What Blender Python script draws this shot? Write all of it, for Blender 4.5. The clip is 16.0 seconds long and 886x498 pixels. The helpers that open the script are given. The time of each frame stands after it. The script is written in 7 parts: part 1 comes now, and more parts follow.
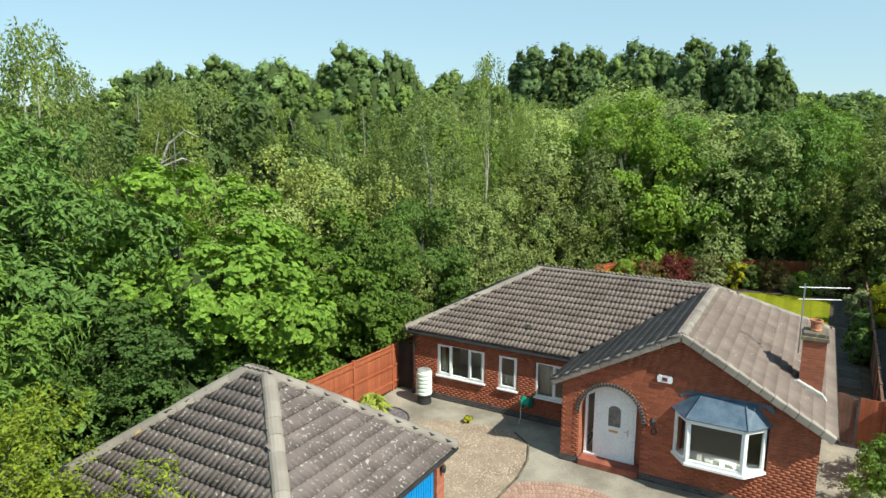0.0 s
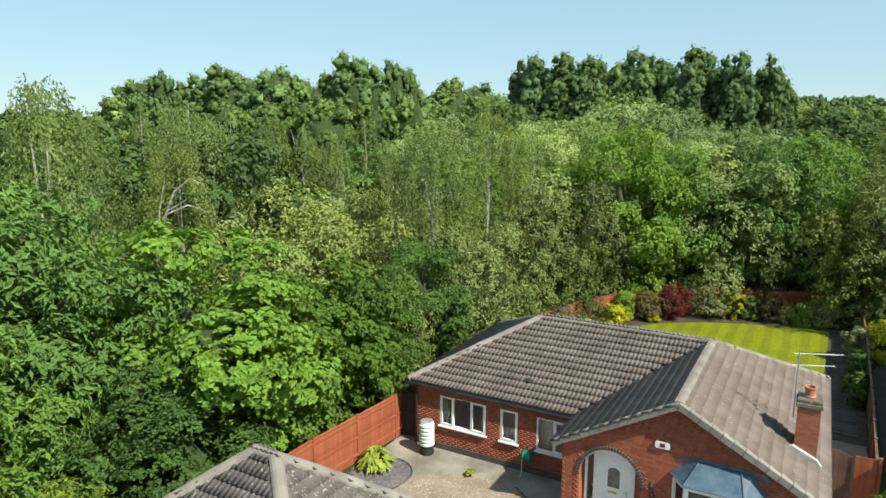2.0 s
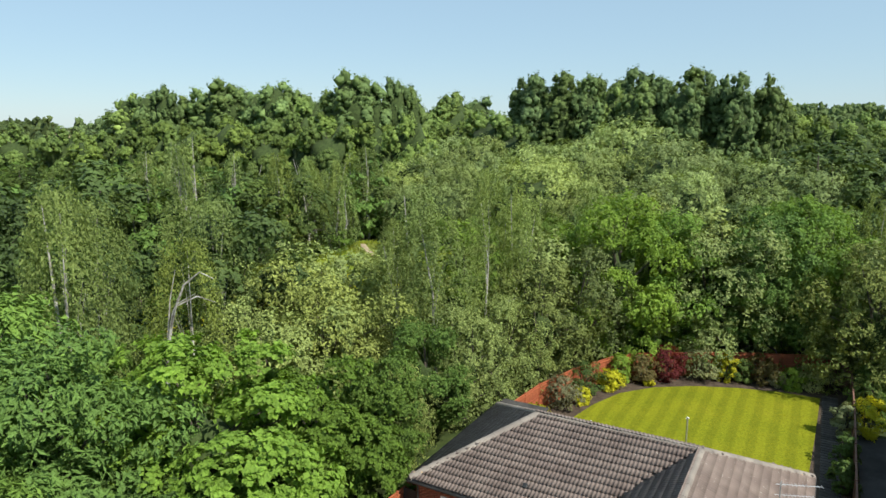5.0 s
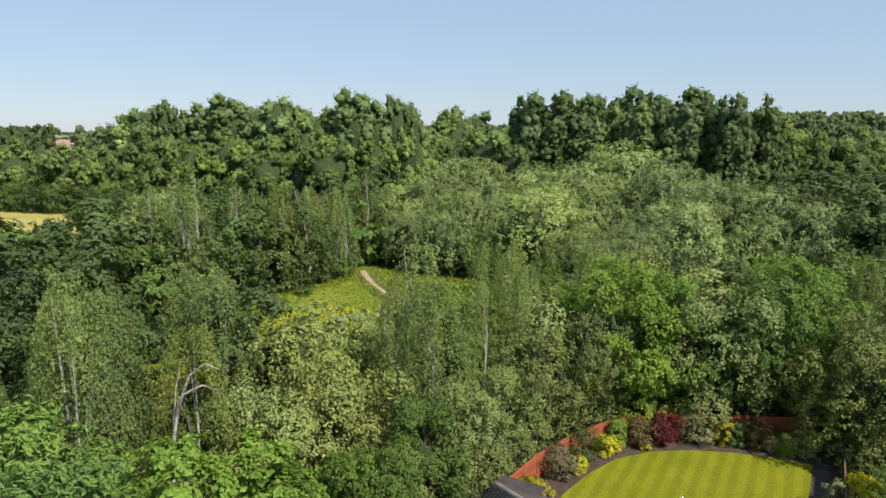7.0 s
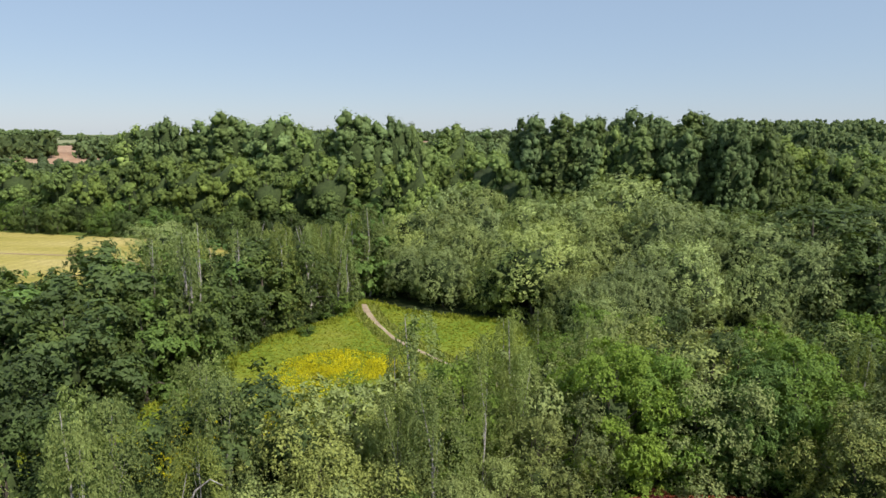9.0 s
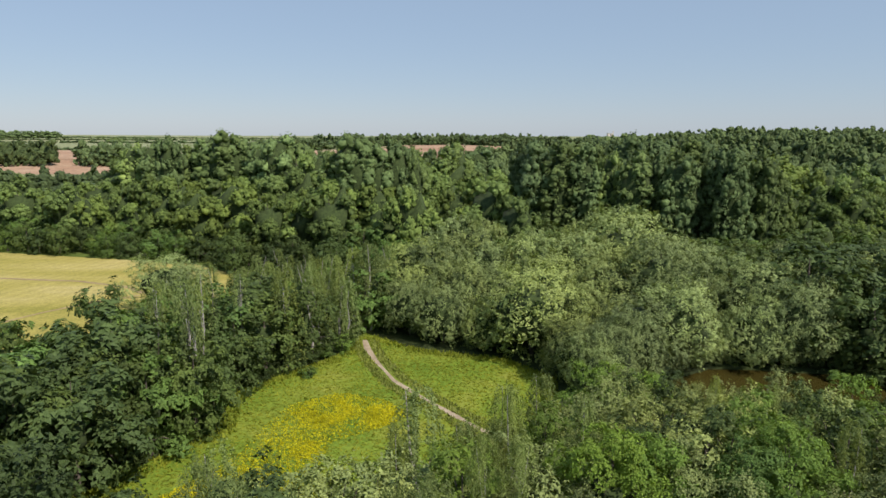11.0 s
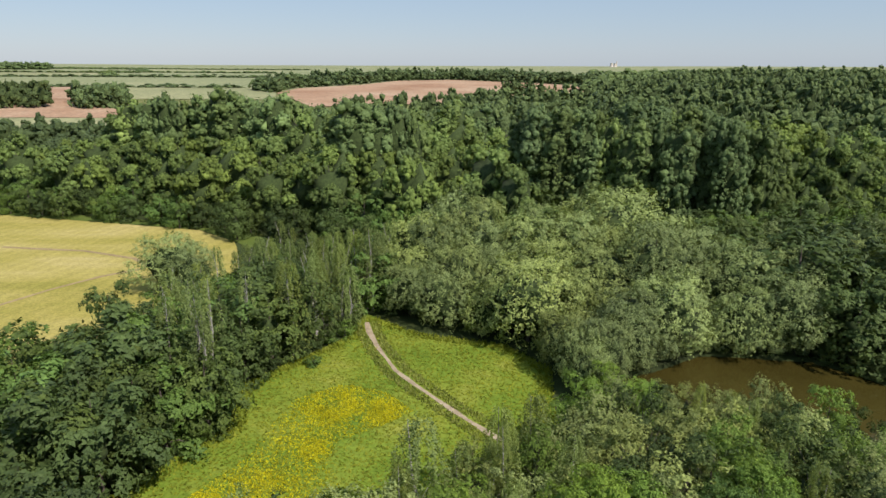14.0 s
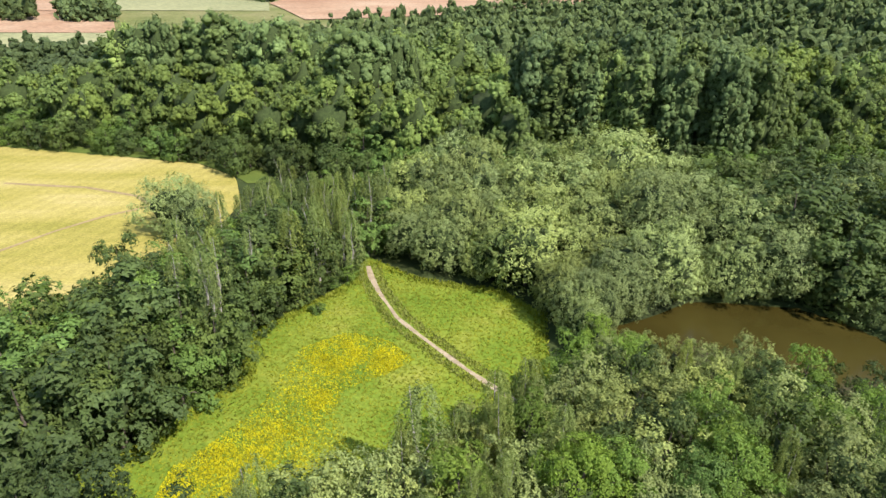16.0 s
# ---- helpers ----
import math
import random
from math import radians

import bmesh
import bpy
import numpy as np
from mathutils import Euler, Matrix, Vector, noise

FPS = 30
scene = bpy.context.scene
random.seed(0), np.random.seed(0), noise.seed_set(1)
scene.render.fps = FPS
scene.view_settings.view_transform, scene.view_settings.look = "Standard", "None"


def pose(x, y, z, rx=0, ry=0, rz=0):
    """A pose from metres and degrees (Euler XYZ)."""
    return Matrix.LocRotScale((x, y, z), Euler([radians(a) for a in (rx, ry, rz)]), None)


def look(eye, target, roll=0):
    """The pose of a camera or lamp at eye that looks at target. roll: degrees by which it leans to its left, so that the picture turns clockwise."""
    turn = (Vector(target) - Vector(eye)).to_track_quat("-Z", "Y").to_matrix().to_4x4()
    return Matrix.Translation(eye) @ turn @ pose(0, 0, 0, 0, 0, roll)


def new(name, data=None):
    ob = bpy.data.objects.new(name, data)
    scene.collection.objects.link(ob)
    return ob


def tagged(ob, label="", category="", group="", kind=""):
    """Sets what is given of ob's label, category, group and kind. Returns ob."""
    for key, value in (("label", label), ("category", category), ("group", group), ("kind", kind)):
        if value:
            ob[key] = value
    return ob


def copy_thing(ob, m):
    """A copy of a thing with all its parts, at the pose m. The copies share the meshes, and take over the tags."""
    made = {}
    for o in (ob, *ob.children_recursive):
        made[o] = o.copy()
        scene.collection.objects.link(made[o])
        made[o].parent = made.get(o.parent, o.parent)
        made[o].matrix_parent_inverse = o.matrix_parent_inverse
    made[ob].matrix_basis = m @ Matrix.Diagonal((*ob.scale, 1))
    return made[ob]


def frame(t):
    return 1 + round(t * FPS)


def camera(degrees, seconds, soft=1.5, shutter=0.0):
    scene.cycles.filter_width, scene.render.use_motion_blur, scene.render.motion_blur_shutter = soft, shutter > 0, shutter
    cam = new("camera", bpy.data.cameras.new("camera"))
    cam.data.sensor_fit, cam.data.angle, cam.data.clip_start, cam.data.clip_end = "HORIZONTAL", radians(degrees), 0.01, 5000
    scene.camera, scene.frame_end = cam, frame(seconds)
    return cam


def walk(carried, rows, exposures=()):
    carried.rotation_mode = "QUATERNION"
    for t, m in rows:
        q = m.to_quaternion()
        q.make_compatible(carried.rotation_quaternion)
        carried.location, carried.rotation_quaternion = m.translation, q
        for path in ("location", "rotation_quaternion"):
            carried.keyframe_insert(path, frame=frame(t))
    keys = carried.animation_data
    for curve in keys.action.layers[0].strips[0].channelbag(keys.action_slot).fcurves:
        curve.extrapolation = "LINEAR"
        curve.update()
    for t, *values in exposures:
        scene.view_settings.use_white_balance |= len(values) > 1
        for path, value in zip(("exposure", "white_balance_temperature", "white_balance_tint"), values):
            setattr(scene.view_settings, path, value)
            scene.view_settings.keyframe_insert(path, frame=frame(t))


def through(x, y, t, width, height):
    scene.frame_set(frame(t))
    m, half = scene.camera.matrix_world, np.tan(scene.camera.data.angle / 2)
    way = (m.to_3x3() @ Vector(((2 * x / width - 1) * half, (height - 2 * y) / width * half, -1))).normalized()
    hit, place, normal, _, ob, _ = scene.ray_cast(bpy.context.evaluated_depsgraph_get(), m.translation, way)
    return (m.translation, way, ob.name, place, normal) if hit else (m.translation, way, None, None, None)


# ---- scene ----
cam = camera(67.5, 16.0)
METRES, EYE, TILT, LEAN, TURN = 38.4, 9.9, -10.55, -0.23, 0.0
ROWS = [
    (0.0, 0.0, 0.0, 0.0, 0.0, 0.0, -0.0),
    (0.5, -0.0002, -0.0035, 0.0097, 0.03, 0.06, 0.04),
    (1.0, 0.0001, -0.0071, 0.0207, 0.05, 0.1, 0.1),
    (1.5, -0.0, -0.0092, 0.0338, 0.09, 0.11, 0.13),
    (2.0, -0.0003, -0.0112, 0.0491, 0.12, 0.17, 0.18),
    (2.5, -0.0007, -0.0146, 0.0652, 0.14, 0.22, 0.22),
    (3.0, -0.0007, -0.0191, 0.0817, 0.17, 0.24, 0.21),
    (3.5, -0.0001, -0.0249, 0.0989, 0.2, 0.22, 0.18),
    (4.0, 0.0001, -0.03, 0.1169, 0.23, 0.23, 0.2),
    (6.5, 0.0024, -0.0541, 0.2278, 0.17, 0.49, 0.15),
    (7.0, 0.002, -0.0597, 0.2613, 0.2, 0.52, 0.18),
    (7.5, 0.0017, -0.0645, 0.2963, 0.21, 0.56, 0.17),
    (8.0, 0.0019, -0.0693, 0.3313, 0.23, 0.58, 0.16),
    (8.5, 0.0027, -0.0755, 0.367, 0.25, 0.6, 0.14),
    (9.0, 0.0043, -0.0814, 0.4065, 0.27, 0.63, 0.15),
    (9.5, 0.0052, -0.0881, 0.4472, 0.27, 0.65, 0.14),
    (10.0, 0.0058, -0.0948, 0.4888, 0.28, 0.65, 0.11),
    (12.5, 0.0023, -0.1381, 0.6938, 0.25, 0.09, 0.03),
    (13.0, 0.003, -0.145, 0.7348, 0.25, -1.62, 0.02),
    (13.5, 0.0034, -0.1514, 0.7758, 0.25, -3.43, 0.01),
    (14.0, 0.0045, -0.1583, 0.817, 0.24, -5.29, -0.0),
    (14.5, 0.0057, -0.1647, 0.858, 0.24, -7.18, 0.0),
    (15.0, 0.0059, -0.1715, 0.8993, 0.21, -9.09, 0.02),
    (15.5, 0.0054, -0.1785, 0.9402, 0.2, -11.04, 0.03),
    (16.0, 0.0053, -0.1857, 0.9815, 0.2, -12.96, 0.05),
]
EXPOSURES = [(0.0, 0.64, 6500, 0), (4.0, 0.53, 6500, 2), (6.5, 0.4, 6500, 16), (10.0, 0.17, 6500, 19), (12.5, 0.02, 6500, 19), (13.0, 0.03, 6500, 19), (14.0, 0.15, 6500, 19), (16.0, 0.7, 6500, 19)]
walk(cam, [(t, pose(0, 0, EYE, TILT, LEAN, TURN) @ pose(METRES * x, METRES * y, METRES * z, 90 + pitch, roll, yaw)) for t, x, y, z, yaw, pitch, roll in ROWS], EXPOSURES)

# ---- daylight ----
SUN_AZ, SUN_EL = -44.0, 47.0          # degrees: azimuth counted from +x, elevation
world = bpy.data.worlds.new("sky")
scene.world = world
world.use_nodes = True
wn = world.node_tree
wn.nodes.clear()
sky = wn.nodes.new("ShaderNodeTexSky")
sky.sky_type = "NISHITA"
sky.sun_disc = False
sky.sun_elevation = radians(SUN_EL)
sky.sun_rotation = radians(90 - SUN_AZ)
sky.altitude = 60
sky.air_density, sky.dust_density, sky.ozone_density = 1.0, 0.25, 2.5
bg = wn.nodes.new("ShaderNodeBackground")
bg.inputs[1].default_value = 0.084
wo = wn.nodes.new("ShaderNodeOutputWorld")
haze = wn.nodes.new("ShaderNodeMix")
haze.data_type = "RGBA"
haze.inputs[0].default_value = 0.6
haze.inputs[7].default_value = (4.3, 6.1, 7.6, 1)
wn.links.new(sky.outputs[0], haze.inputs[6])
wn.links.new(haze.outputs[2], bg.inputs[0])
wn.links.new(bg.outputs[0], wo.inputs[0])
sun_data = bpy.data.lights.new("sun", "SUN")
sun_data.energy, sun_data.angle, sun_data.color = 5.0, radians(0.53), (1.0, 0.95, 0.86)
sun = new("sun", sun_data)
_e, _a = radians(SUN_EL), radians(SUN_AZ)
sun.matrix_world = look((math.cos(_a) * 60, math.sin(_a) * 60, 80), (math.cos(_a) * 60 - math.cos(_e) * math.cos(_a), math.sin(_a) * 60 - math.cos(_e) * math.sin(_a), 80 - math.sin(_e)))

# ---- materials ----
def nodes_of(name):
    m = bpy.data.materials.new(name)
    m.use_nodes = True
    m.node_tree.nodes.clear()
    return m, m.node_tree.nodes, m.node_tree.links


def ramp(N, stops):
    r = N.new("ShaderNodeValToRGB")
    els = r.color_ramp.elements
    while len(els) < len(stops):
        els.new(0.5)
    for e, (p, c) in zip(els, stops):
        e.position, e.color = p, (*c, 1)
    return r


def mixc(N, L, kind, fac, a, b):
    n = N.new("ShaderNodeMix")
    n.data_type, n.blend_type = "RGBA", kind
    for sock, val in ((n.inputs[0], fac), (n.inputs[6], a), (n.inputs[7], b)):
        if isinstance(val, bpy.types.NodeSocket):
            L.new(val, sock)
        elif isinstance(val, tuple):
            sock.default_value = (*val, 1)
        else:
            sock.default_value = val
    return n.outputs[2]


def noise_tex(N, L, scale, detail=4.0, rough=0.6, coord="Object", stretch=None):
    tc = N.new("ShaderNodeTexCoord")
    n = N.new("ShaderNodeTexNoise")
    n.inputs["Scale"].default_value, n.inputs["Detail"].default_value, n.inputs["Roughness"].default_value = scale, detail, rough
    if stretch:
        mp = N.new("ShaderNodeMapping")
        mp.inputs["Scale"].default_value = stretch
        L.new(tc.outputs[coord], mp.inputs[0])
        L.new(mp.outputs[0], n.inputs["Vector"])
    else:
        L.new(tc.outputs[coord], n.inputs["Vector"])
    return n.outputs[0]


def surface(name, dark, light, scale=3.0, fine=40.0, rough=0.8, bump=0.3, dist=0.01, metal=0.0, vary=0.0, spec=0.4, stretch=None, mid=(0.35, 0.65)):
    """A plain worn surface: coarse blotches between two colours, fine grain, bump."""
    m, N, L = nodes_of(name)
    p = N.new("ShaderNodeBsdfPrincipled")
    o = N.new("ShaderNodeOutputMaterial")
    coarse = noise_tex(N, L, scale, 5, stretch=stretch)
    grain = noise_tex(N, L, fine, 3)
    r = ramp(N, [(mid[0], dark), (mid[1], light)])
    L.new(coarse, r.inputs[0])
    g = ramp(N, [(0.25, (0.72, 0.72, 0.72)), (0.75, (1.2, 1.2, 1.2))])
    L.new(grain, g.inputs[0])
    col = mixc(N, L, "MULTIPLY", 1.0, r.outputs[0], g.outputs[0])
    if vary:
        oi = N.new("ShaderNodeObjectInfo")
        v = ramp(N, [(0, (1 - vary,) * 3), (1, (1 + vary,) * 3)])
        L.new(oi.outputs["Random"], v.inputs[0])
        col = mixc(N, L, "MULTIPLY", 1.0, col, v.outputs[0])
    L.new(col, p.inputs["Base Color"])
    p.inputs["Roughness"].default_value, p.inputs["Metallic"].default_value = rough, metal
    p.inputs["Specular IOR Level"].default_value = spec
    b = N.new("ShaderNodeBump")
    b.inputs["Strength"].default_value, b.inputs["Distance"].default_value = bump, dist
    L.new(grain, b.inputs["Height"])
    L.new(b.outputs[0], p.inputs["Normal"])
    L.new(p.outputs[0], o.inputs[0])
    return m


LEAF = 1.12                            # how bright fresh leaves are, over all kinds


def foliage(name, dark, light, through=0.35, gloss=0.3, hue=0.12, grain=5.0, patch=0.35):
    """Leaves: colour from leaf to leaf, spray to spray and tree to tree, light coming through them."""
    m, N, L = nodes_of(name)
    dark, light = tuple(c * LEAF * w for c, w in zip(dark, (1.1, 1, 1))), tuple(c * LEAF * w for c, w in zip(light, (1.1, 1, 1)))
    dark = tuple(d + 0.36 * (l - d) for d, l in zip(dark, light))
    o = N.new("ShaderNodeOutputMaterial")
    geo = N.new("ShaderNodeNewGeometry")
    oi = N.new("ShaderNodeObjectInfo")
    spray = noise_tex(N, L, grain, 3, 0.7)
    add = N.new("ShaderNodeMath")
    add.operation = "MULTIPLY_ADD"
    L.new(spray, add.inputs[0])
    add.inputs[1].default_value = 1.5
    sub = N.new("ShaderNodeMath")
    sub.operation = "MULTIPLY_ADD"
    L.new(geo.outputs["Random Per Island"], sub.inputs[0])
    sub.inputs[1].default_value, sub.inputs[2].default_value = 0.6, -0.55
    L.new(sub.outputs[0], add.inputs[2])
    r = ramp(N, [(0.0, dark), (1.0, light)])
    L.new(add.outputs[0], r.inputs[0])
    v = ramp(N, [(0.0, (1 - hue * 0.7, 1 - hue * 0.6, 1 + hue * 0.2)), (0.5, (0.96, 0.96, 0.96)), (1.0, (1 + 1.5 * hue, 1 + 0.9 * hue, 1 - hue))])
    L.new(oi.outputs["Random"], v.inputs[0])
    col = mixc(N, L, "MULTIPLY", 1.0, r.outputs[0], v.outputs[0])
    mul = N.new("ShaderNodeMath")
    mul.operation = "MULTIPLY"
    mul.inputs[1].default_value = 7.31
    L.new(oi.outputs["Random"], mul.inputs[0])
    fr = N.new("ShaderNodeMath")
    fr.operation = "FRACT"
    L.new(mul.outputs[0], fr.inputs[0])
    tone = ramp(N, [(0.0, (0.74,) * 3), (1.0, (1.26,) * 3)])
    L.new(fr.outputs[0], tone.inputs[0])
    col = mixc(N, L, "MULTIPLY", 1.0, col, tone.outputs[0])
    big = noise_tex(N, L, patch, 2)
    bv = ramp(N, [(0.3, (0.8, 0.82, 0.82)), (0.7, (1.16, 1.14, 1.05))])
    L.new(big, bv.inputs[0])
    col = mixc(N, L, "MULTIPLY", 1.0, col, bv.outputs[0])
    bump = N.new("ShaderNodeBump")
    bump.inputs["Strength"].default_value, bump.inputs["Distance"].default_value = 1.0, 0.9 / grain
    L.new(spray, bump.inputs["Height"])
    p = N.new("ShaderNodeBsdfPrincipled")
    p.inputs["Roughness"].default_value, p.inputs["Specular IOR Level"].default_value = 0.55, 0.6 * gloss
    L.new(col, p.inputs["Base Color"])
    L.new(bump.outputs[0], p.inputs["Normal"])
    t = N.new("ShaderNodeBsdfTranslucent")
    tcol = mixc(N, L, "MULTIPLY", 1.0, col, (1.25, 1.2, 0.6))
    L.new(tcol, t.inputs[0])
    mx = N.new("ShaderNodeMixShader")
    mx.inputs[0].default_value = through
    L.new(p.outputs[0], mx.inputs[1])
    L.new(t.outputs[0], mx.inputs[2])
    L.new(mx.outputs[0], o.inputs[0])
    return m


def brick_wall(name, c1, c2, mortar, bw=0.225, bh=0.075):
    m, N, L = nodes_of(name)
    p = N.new("ShaderNodeBsdfPrincipled")
    o = N.new("ShaderNodeOutputMaterial")
    tc = N.new("ShaderNodeTexCoord")
    sep = N.new("ShaderNodeSeparateXYZ")
    L.new(tc.outputs["Object"], sep.inputs[0])
    add = N.new("ShaderNodeMath")
    add.operation = "ADD"
    L.new(sep.outputs[0], add.inputs[0])
    L.new(sep.outputs[1], add.inputs[1])
    cmb = N.new("ShaderNodeCombineXYZ")
    L.new(add.outputs[0], cmb.inputs[0])
    L.new(sep.outputs[2], cmb.inputs[1])
    bt = N.new("ShaderNodeTexBrick")
    L.new(cmb.outputs[0], bt.inputs["Vector"])
    bt.inputs["Color1"].default_value, bt.inputs["Color2"].default_value, bt.inputs["Mortar"].default_value = (*c1, 1), (*c2, 1), (*mortar, 1)
    bt.inputs["Scale"].default_value = 1.0
    bt.inputs["Mortar Size"].default_value = 0.006
    bt.inputs["Mortar Smooth"].default_value = 0.3
    bt.inputs["Bias"].default_value = 0.0
    bt.inputs["Brick Width"].default_value, bt.inputs["Row Height"].default_value = bw, bh
    blotch = noise_tex(N, L, 0.9, 5)
    bv = ramp(N, [(0.3, (0.78, 0.76, 0.76)), (0.7, (1.15, 1.12, 1.1))])
    L.new(blotch, bv.inputs[0])
    grain = noise_tex(N, L, 60, 3)
    gv = ramp(N, [(0.25, (0.75, 0.75, 0.75)), (0.75, (1.2, 1.2, 1.2))])
    L.new(grain, gv.inputs[0])
    col = mixc(N, L, "MULTIPLY", 1.0, mixc(N, L, "MULTIPLY", 1.0, bt.outputs[0], bv.outputs[0]), gv.outputs[0])
    L.new(col, p.inputs["Base Color"])
    p.inputs["Roughness"].default_value = 0.9
    b = N.new("ShaderNodeBump")
    b.inputs["Strength"].default_value, b.inputs["Distance"].default_value = 0.6, 0.008
    b.invert = True
    L.new(bt.outputs["Fac"], b.inputs["Height"])
    L.new(b.outputs[0], p.inputs["Normal"])
    L.new(p.outputs[0], o.inputs[0])
    return m


def spotted(name, dark, light, spot, amount=0.62, size=14.0, rough=0.9, vary=0.12):
    """Concrete tile: weathered base with pale lichen spots."""
    m, N, L = nodes_of(name)
    p = N.new("ShaderNodeBsdfPrincipled")
    o = N.new("ShaderNodeOutputMaterial")
    tc = N.new("ShaderNodeTexCoord")
    oi = N.new("ShaderNodeObjectInfo")
    geo = N.new("ShaderNodeNewGeometry")
    coarse = N.new("ShaderNodeTexNoise")
    L.new(geo.outputs["Position"], coarse.inputs["Vector"])
    coarse.inputs["Scale"].default_value, coarse.inputs["Detail"].default_value = 1.1, 6
    r = ramp(N, [(0.3, dark), (0.7, light)])
    L.new(coarse.outputs[0], r.inputs[0])
    sp = N.new("ShaderNodeTexNoise")
    L.new(geo.outputs["Position"], sp.inputs["Vector"])
    sp.inputs["Scale"].default_value, sp.inputs["Detail"].default_value = size, 3
    sr = ramp(N, [(amount, (0, 0, 0)), (amount + 0.05, (1, 1, 1))])
    L.new(sp.outputs[0], sr.inputs[0])
    v = ramp(N, [(0, (1 - vary,) * 3), (1, (1 + vary,) * 3)])
    L.new(oi.outputs["Random"], v.inputs[0])
    isl = ramp(N, [(0, (1 - vary,) * 3), (1, (1 + vary,) * 3)])
    L.new(geo.outputs["Random Per Island"], isl.inputs[0])
    col = mixc(N, L, "MULTIPLY", 1.0, mixc(N, L, "MULTIPLY", 1.0, r.outputs[0], v.outputs[0]), isl.outputs[0])
    col = mixc(N, L, "MIX", sr.outputs[0], col, spot)
    L.new(col, p.inputs["Base Color"])
    p.inputs["Roughness"].default_value = rough
    b = N.new("ShaderNodeBump")
    b.inputs["Strength"].default_value, b.inputs["Distance"].default_value = 0.5, 0.006
    fine = noise_tex(N, L, 70, 3)
    L.new(fine, b.inputs["Height"])
    L.new(b.outputs[0], p.inputs["Normal"])
    L.new(p.outputs[0], o.inputs[0])
    return m


def glass_pane(name):
    m, N, L = nodes_of(name)
    o = N.new("ShaderNodeOutputMaterial")
    p = N.new("ShaderNodeBsdfPrincipled")
    p.inputs["Base Color"].default_value = (0.9, 0.95, 0.95, 1)
    p.inputs["Roughness"].default_value = 0.02
    p.inputs["Transmission Weight"].default_value = 1.0
    p.inputs["IOR"].default_value = 1.45
    L.new(p.outputs[0], o.inputs[0])
    return m


def land(name, stops, scale, fine, stretch=None, bump=0.4, dist=0.08, rows=None):
    """Grass, crops and soil: several colours in drifts, with fine grain; rows: (scale, angle, depth) of drilled or mown lines."""
    m, N, L = nodes_of(name)
    p = N.new("ShaderNodeBsdfPrincipled")
    o = N.new("ShaderNodeOutputMaterial")
    coarse = noise_tex(N, L, scale, 6, 0.65, stretch=stretch)
    r = ramp(N, stops)
    L.new(coarse, r.inputs[0])
    grain = noise_tex(N, L, fine, 5, 0.7)
    g = ramp(N, [(0.25, (0.55, 0.58, 0.55)), (0.75, (1.35, 1.32, 1.25))])
    L.new(grain, g.inputs[0])
    col = mixc(N, L, "MULTIPLY", 1.0, r.outputs[0], g.outputs[0])
    if rows:
        tc = N.new("ShaderNodeTexCoord")
        mp = N.new("ShaderNodeMapping")
        mp.inputs["Rotation"].default_value = (0, 0, radians(rows[1]))
        L.new(tc.outputs["Object"], mp.inputs[0])
        w = N.new("ShaderNodeTexWave")
        w.inputs["Scale"].default_value, w.inputs["Distortion"].default_value, w.inputs["Detail Scale"].default_value = rows[0], 0.6, 1.5
        L.new(mp.outputs[0], w.inputs["Vector"])
        wr = ramp(N, [(0.3, (1 - rows[2],) * 3), (0.7, (1 + rows[2],) * 3)])
        L.new(w.outputs[0], wr.inputs[0])
        col = mixc(N, L, "MULTIPLY", 1.0, col, wr.outputs[0])
    L.new(col, p.inputs["Base Color"])
    p.inputs["Roughness"].default_value, p.inputs["Specular IOR Level"].default_value = 0.95, 0.15
    b = N.new("ShaderNodeBump")
    b.inputs["Strength"].default_value, b.inputs["Distance"].default_value = bump, dist
    L.new(grain, b.inputs["Height"])
    L.new(b.outputs[0], p.inputs["Normal"])
    L.new(p.outputs[0], o.inputs[0])
    return m


M_SYC = foliage("sycamore_leaf", (0.0211, 0.0504, 0.0064), (0.1981, 0.348, 0.051), 0.35, 0.35)
M_ASH = foliage("ash_leaf", (0.0179, 0.0421, 0.0096), (0.136, 0.2537, 0.0573), 0.22, 0.35)
M_MAPLE = foliage("maple_leaf", (0.0113, 0.0259, 0.0074), (0.0862, 0.1450, 0.0411), 0.22, 0.35)
M_BIRCH = foliage("birch_leaf", (0.0336, 0.0595, 0.0162), (0.2418, 0.3413, 0.1108), 0.35, 0.2)
M_PASTURE = land("rough_pasture", [(0.3, (0.11, 0.14, 0.04)), (0.5, (0.18, 0.19, 0.07)), (0.7, (0.26, 0.23, 0.12))], 0.02, 0.4)
M_VERGE = land("grass_verge", [(0.3, (0.075, 0.115, 0.022)), (0.55, (0.11, 0.15, 0.03)), (0.75, (0.17, 0.18, 0.05))], 0.15, 2.0)
M_SALLOW = foliage("sallow_leaf", (0.0309, 0.0564, 0.016), (0.2622, 0.3487, 0.1176), 0.22, 0.2)
M_CHERRY = foliage("cherry_leaf", (0.0263, 0.0616, 0.0109), (0.189, 0.3277, 0.059), 0.35, 0.35)
# Willow to far-wood leaves carry a little aerial haze as extra blue.
M_WILLOW = foliage("willow_leaf", (0.0389, 0.0663, 0.0235), (0.2737, 0.3819, 0.1436), 0.22, 0.2, 0.1, 2.2)
M_POPLAR = foliage("poplar_leaf", (0.0169, 0.0366, 0.0124), (0.1502, 0.2421, 0.0916), 0.22, 0.2, 0.12, 2.2)
M_POPLARTOP = foliage("pale_poplar_leaf", (0.0220, 0.0476, 0.0150), (0.1850, 0.2950, 0.1050), 0.22, 0.2, 0.12, 2.2)
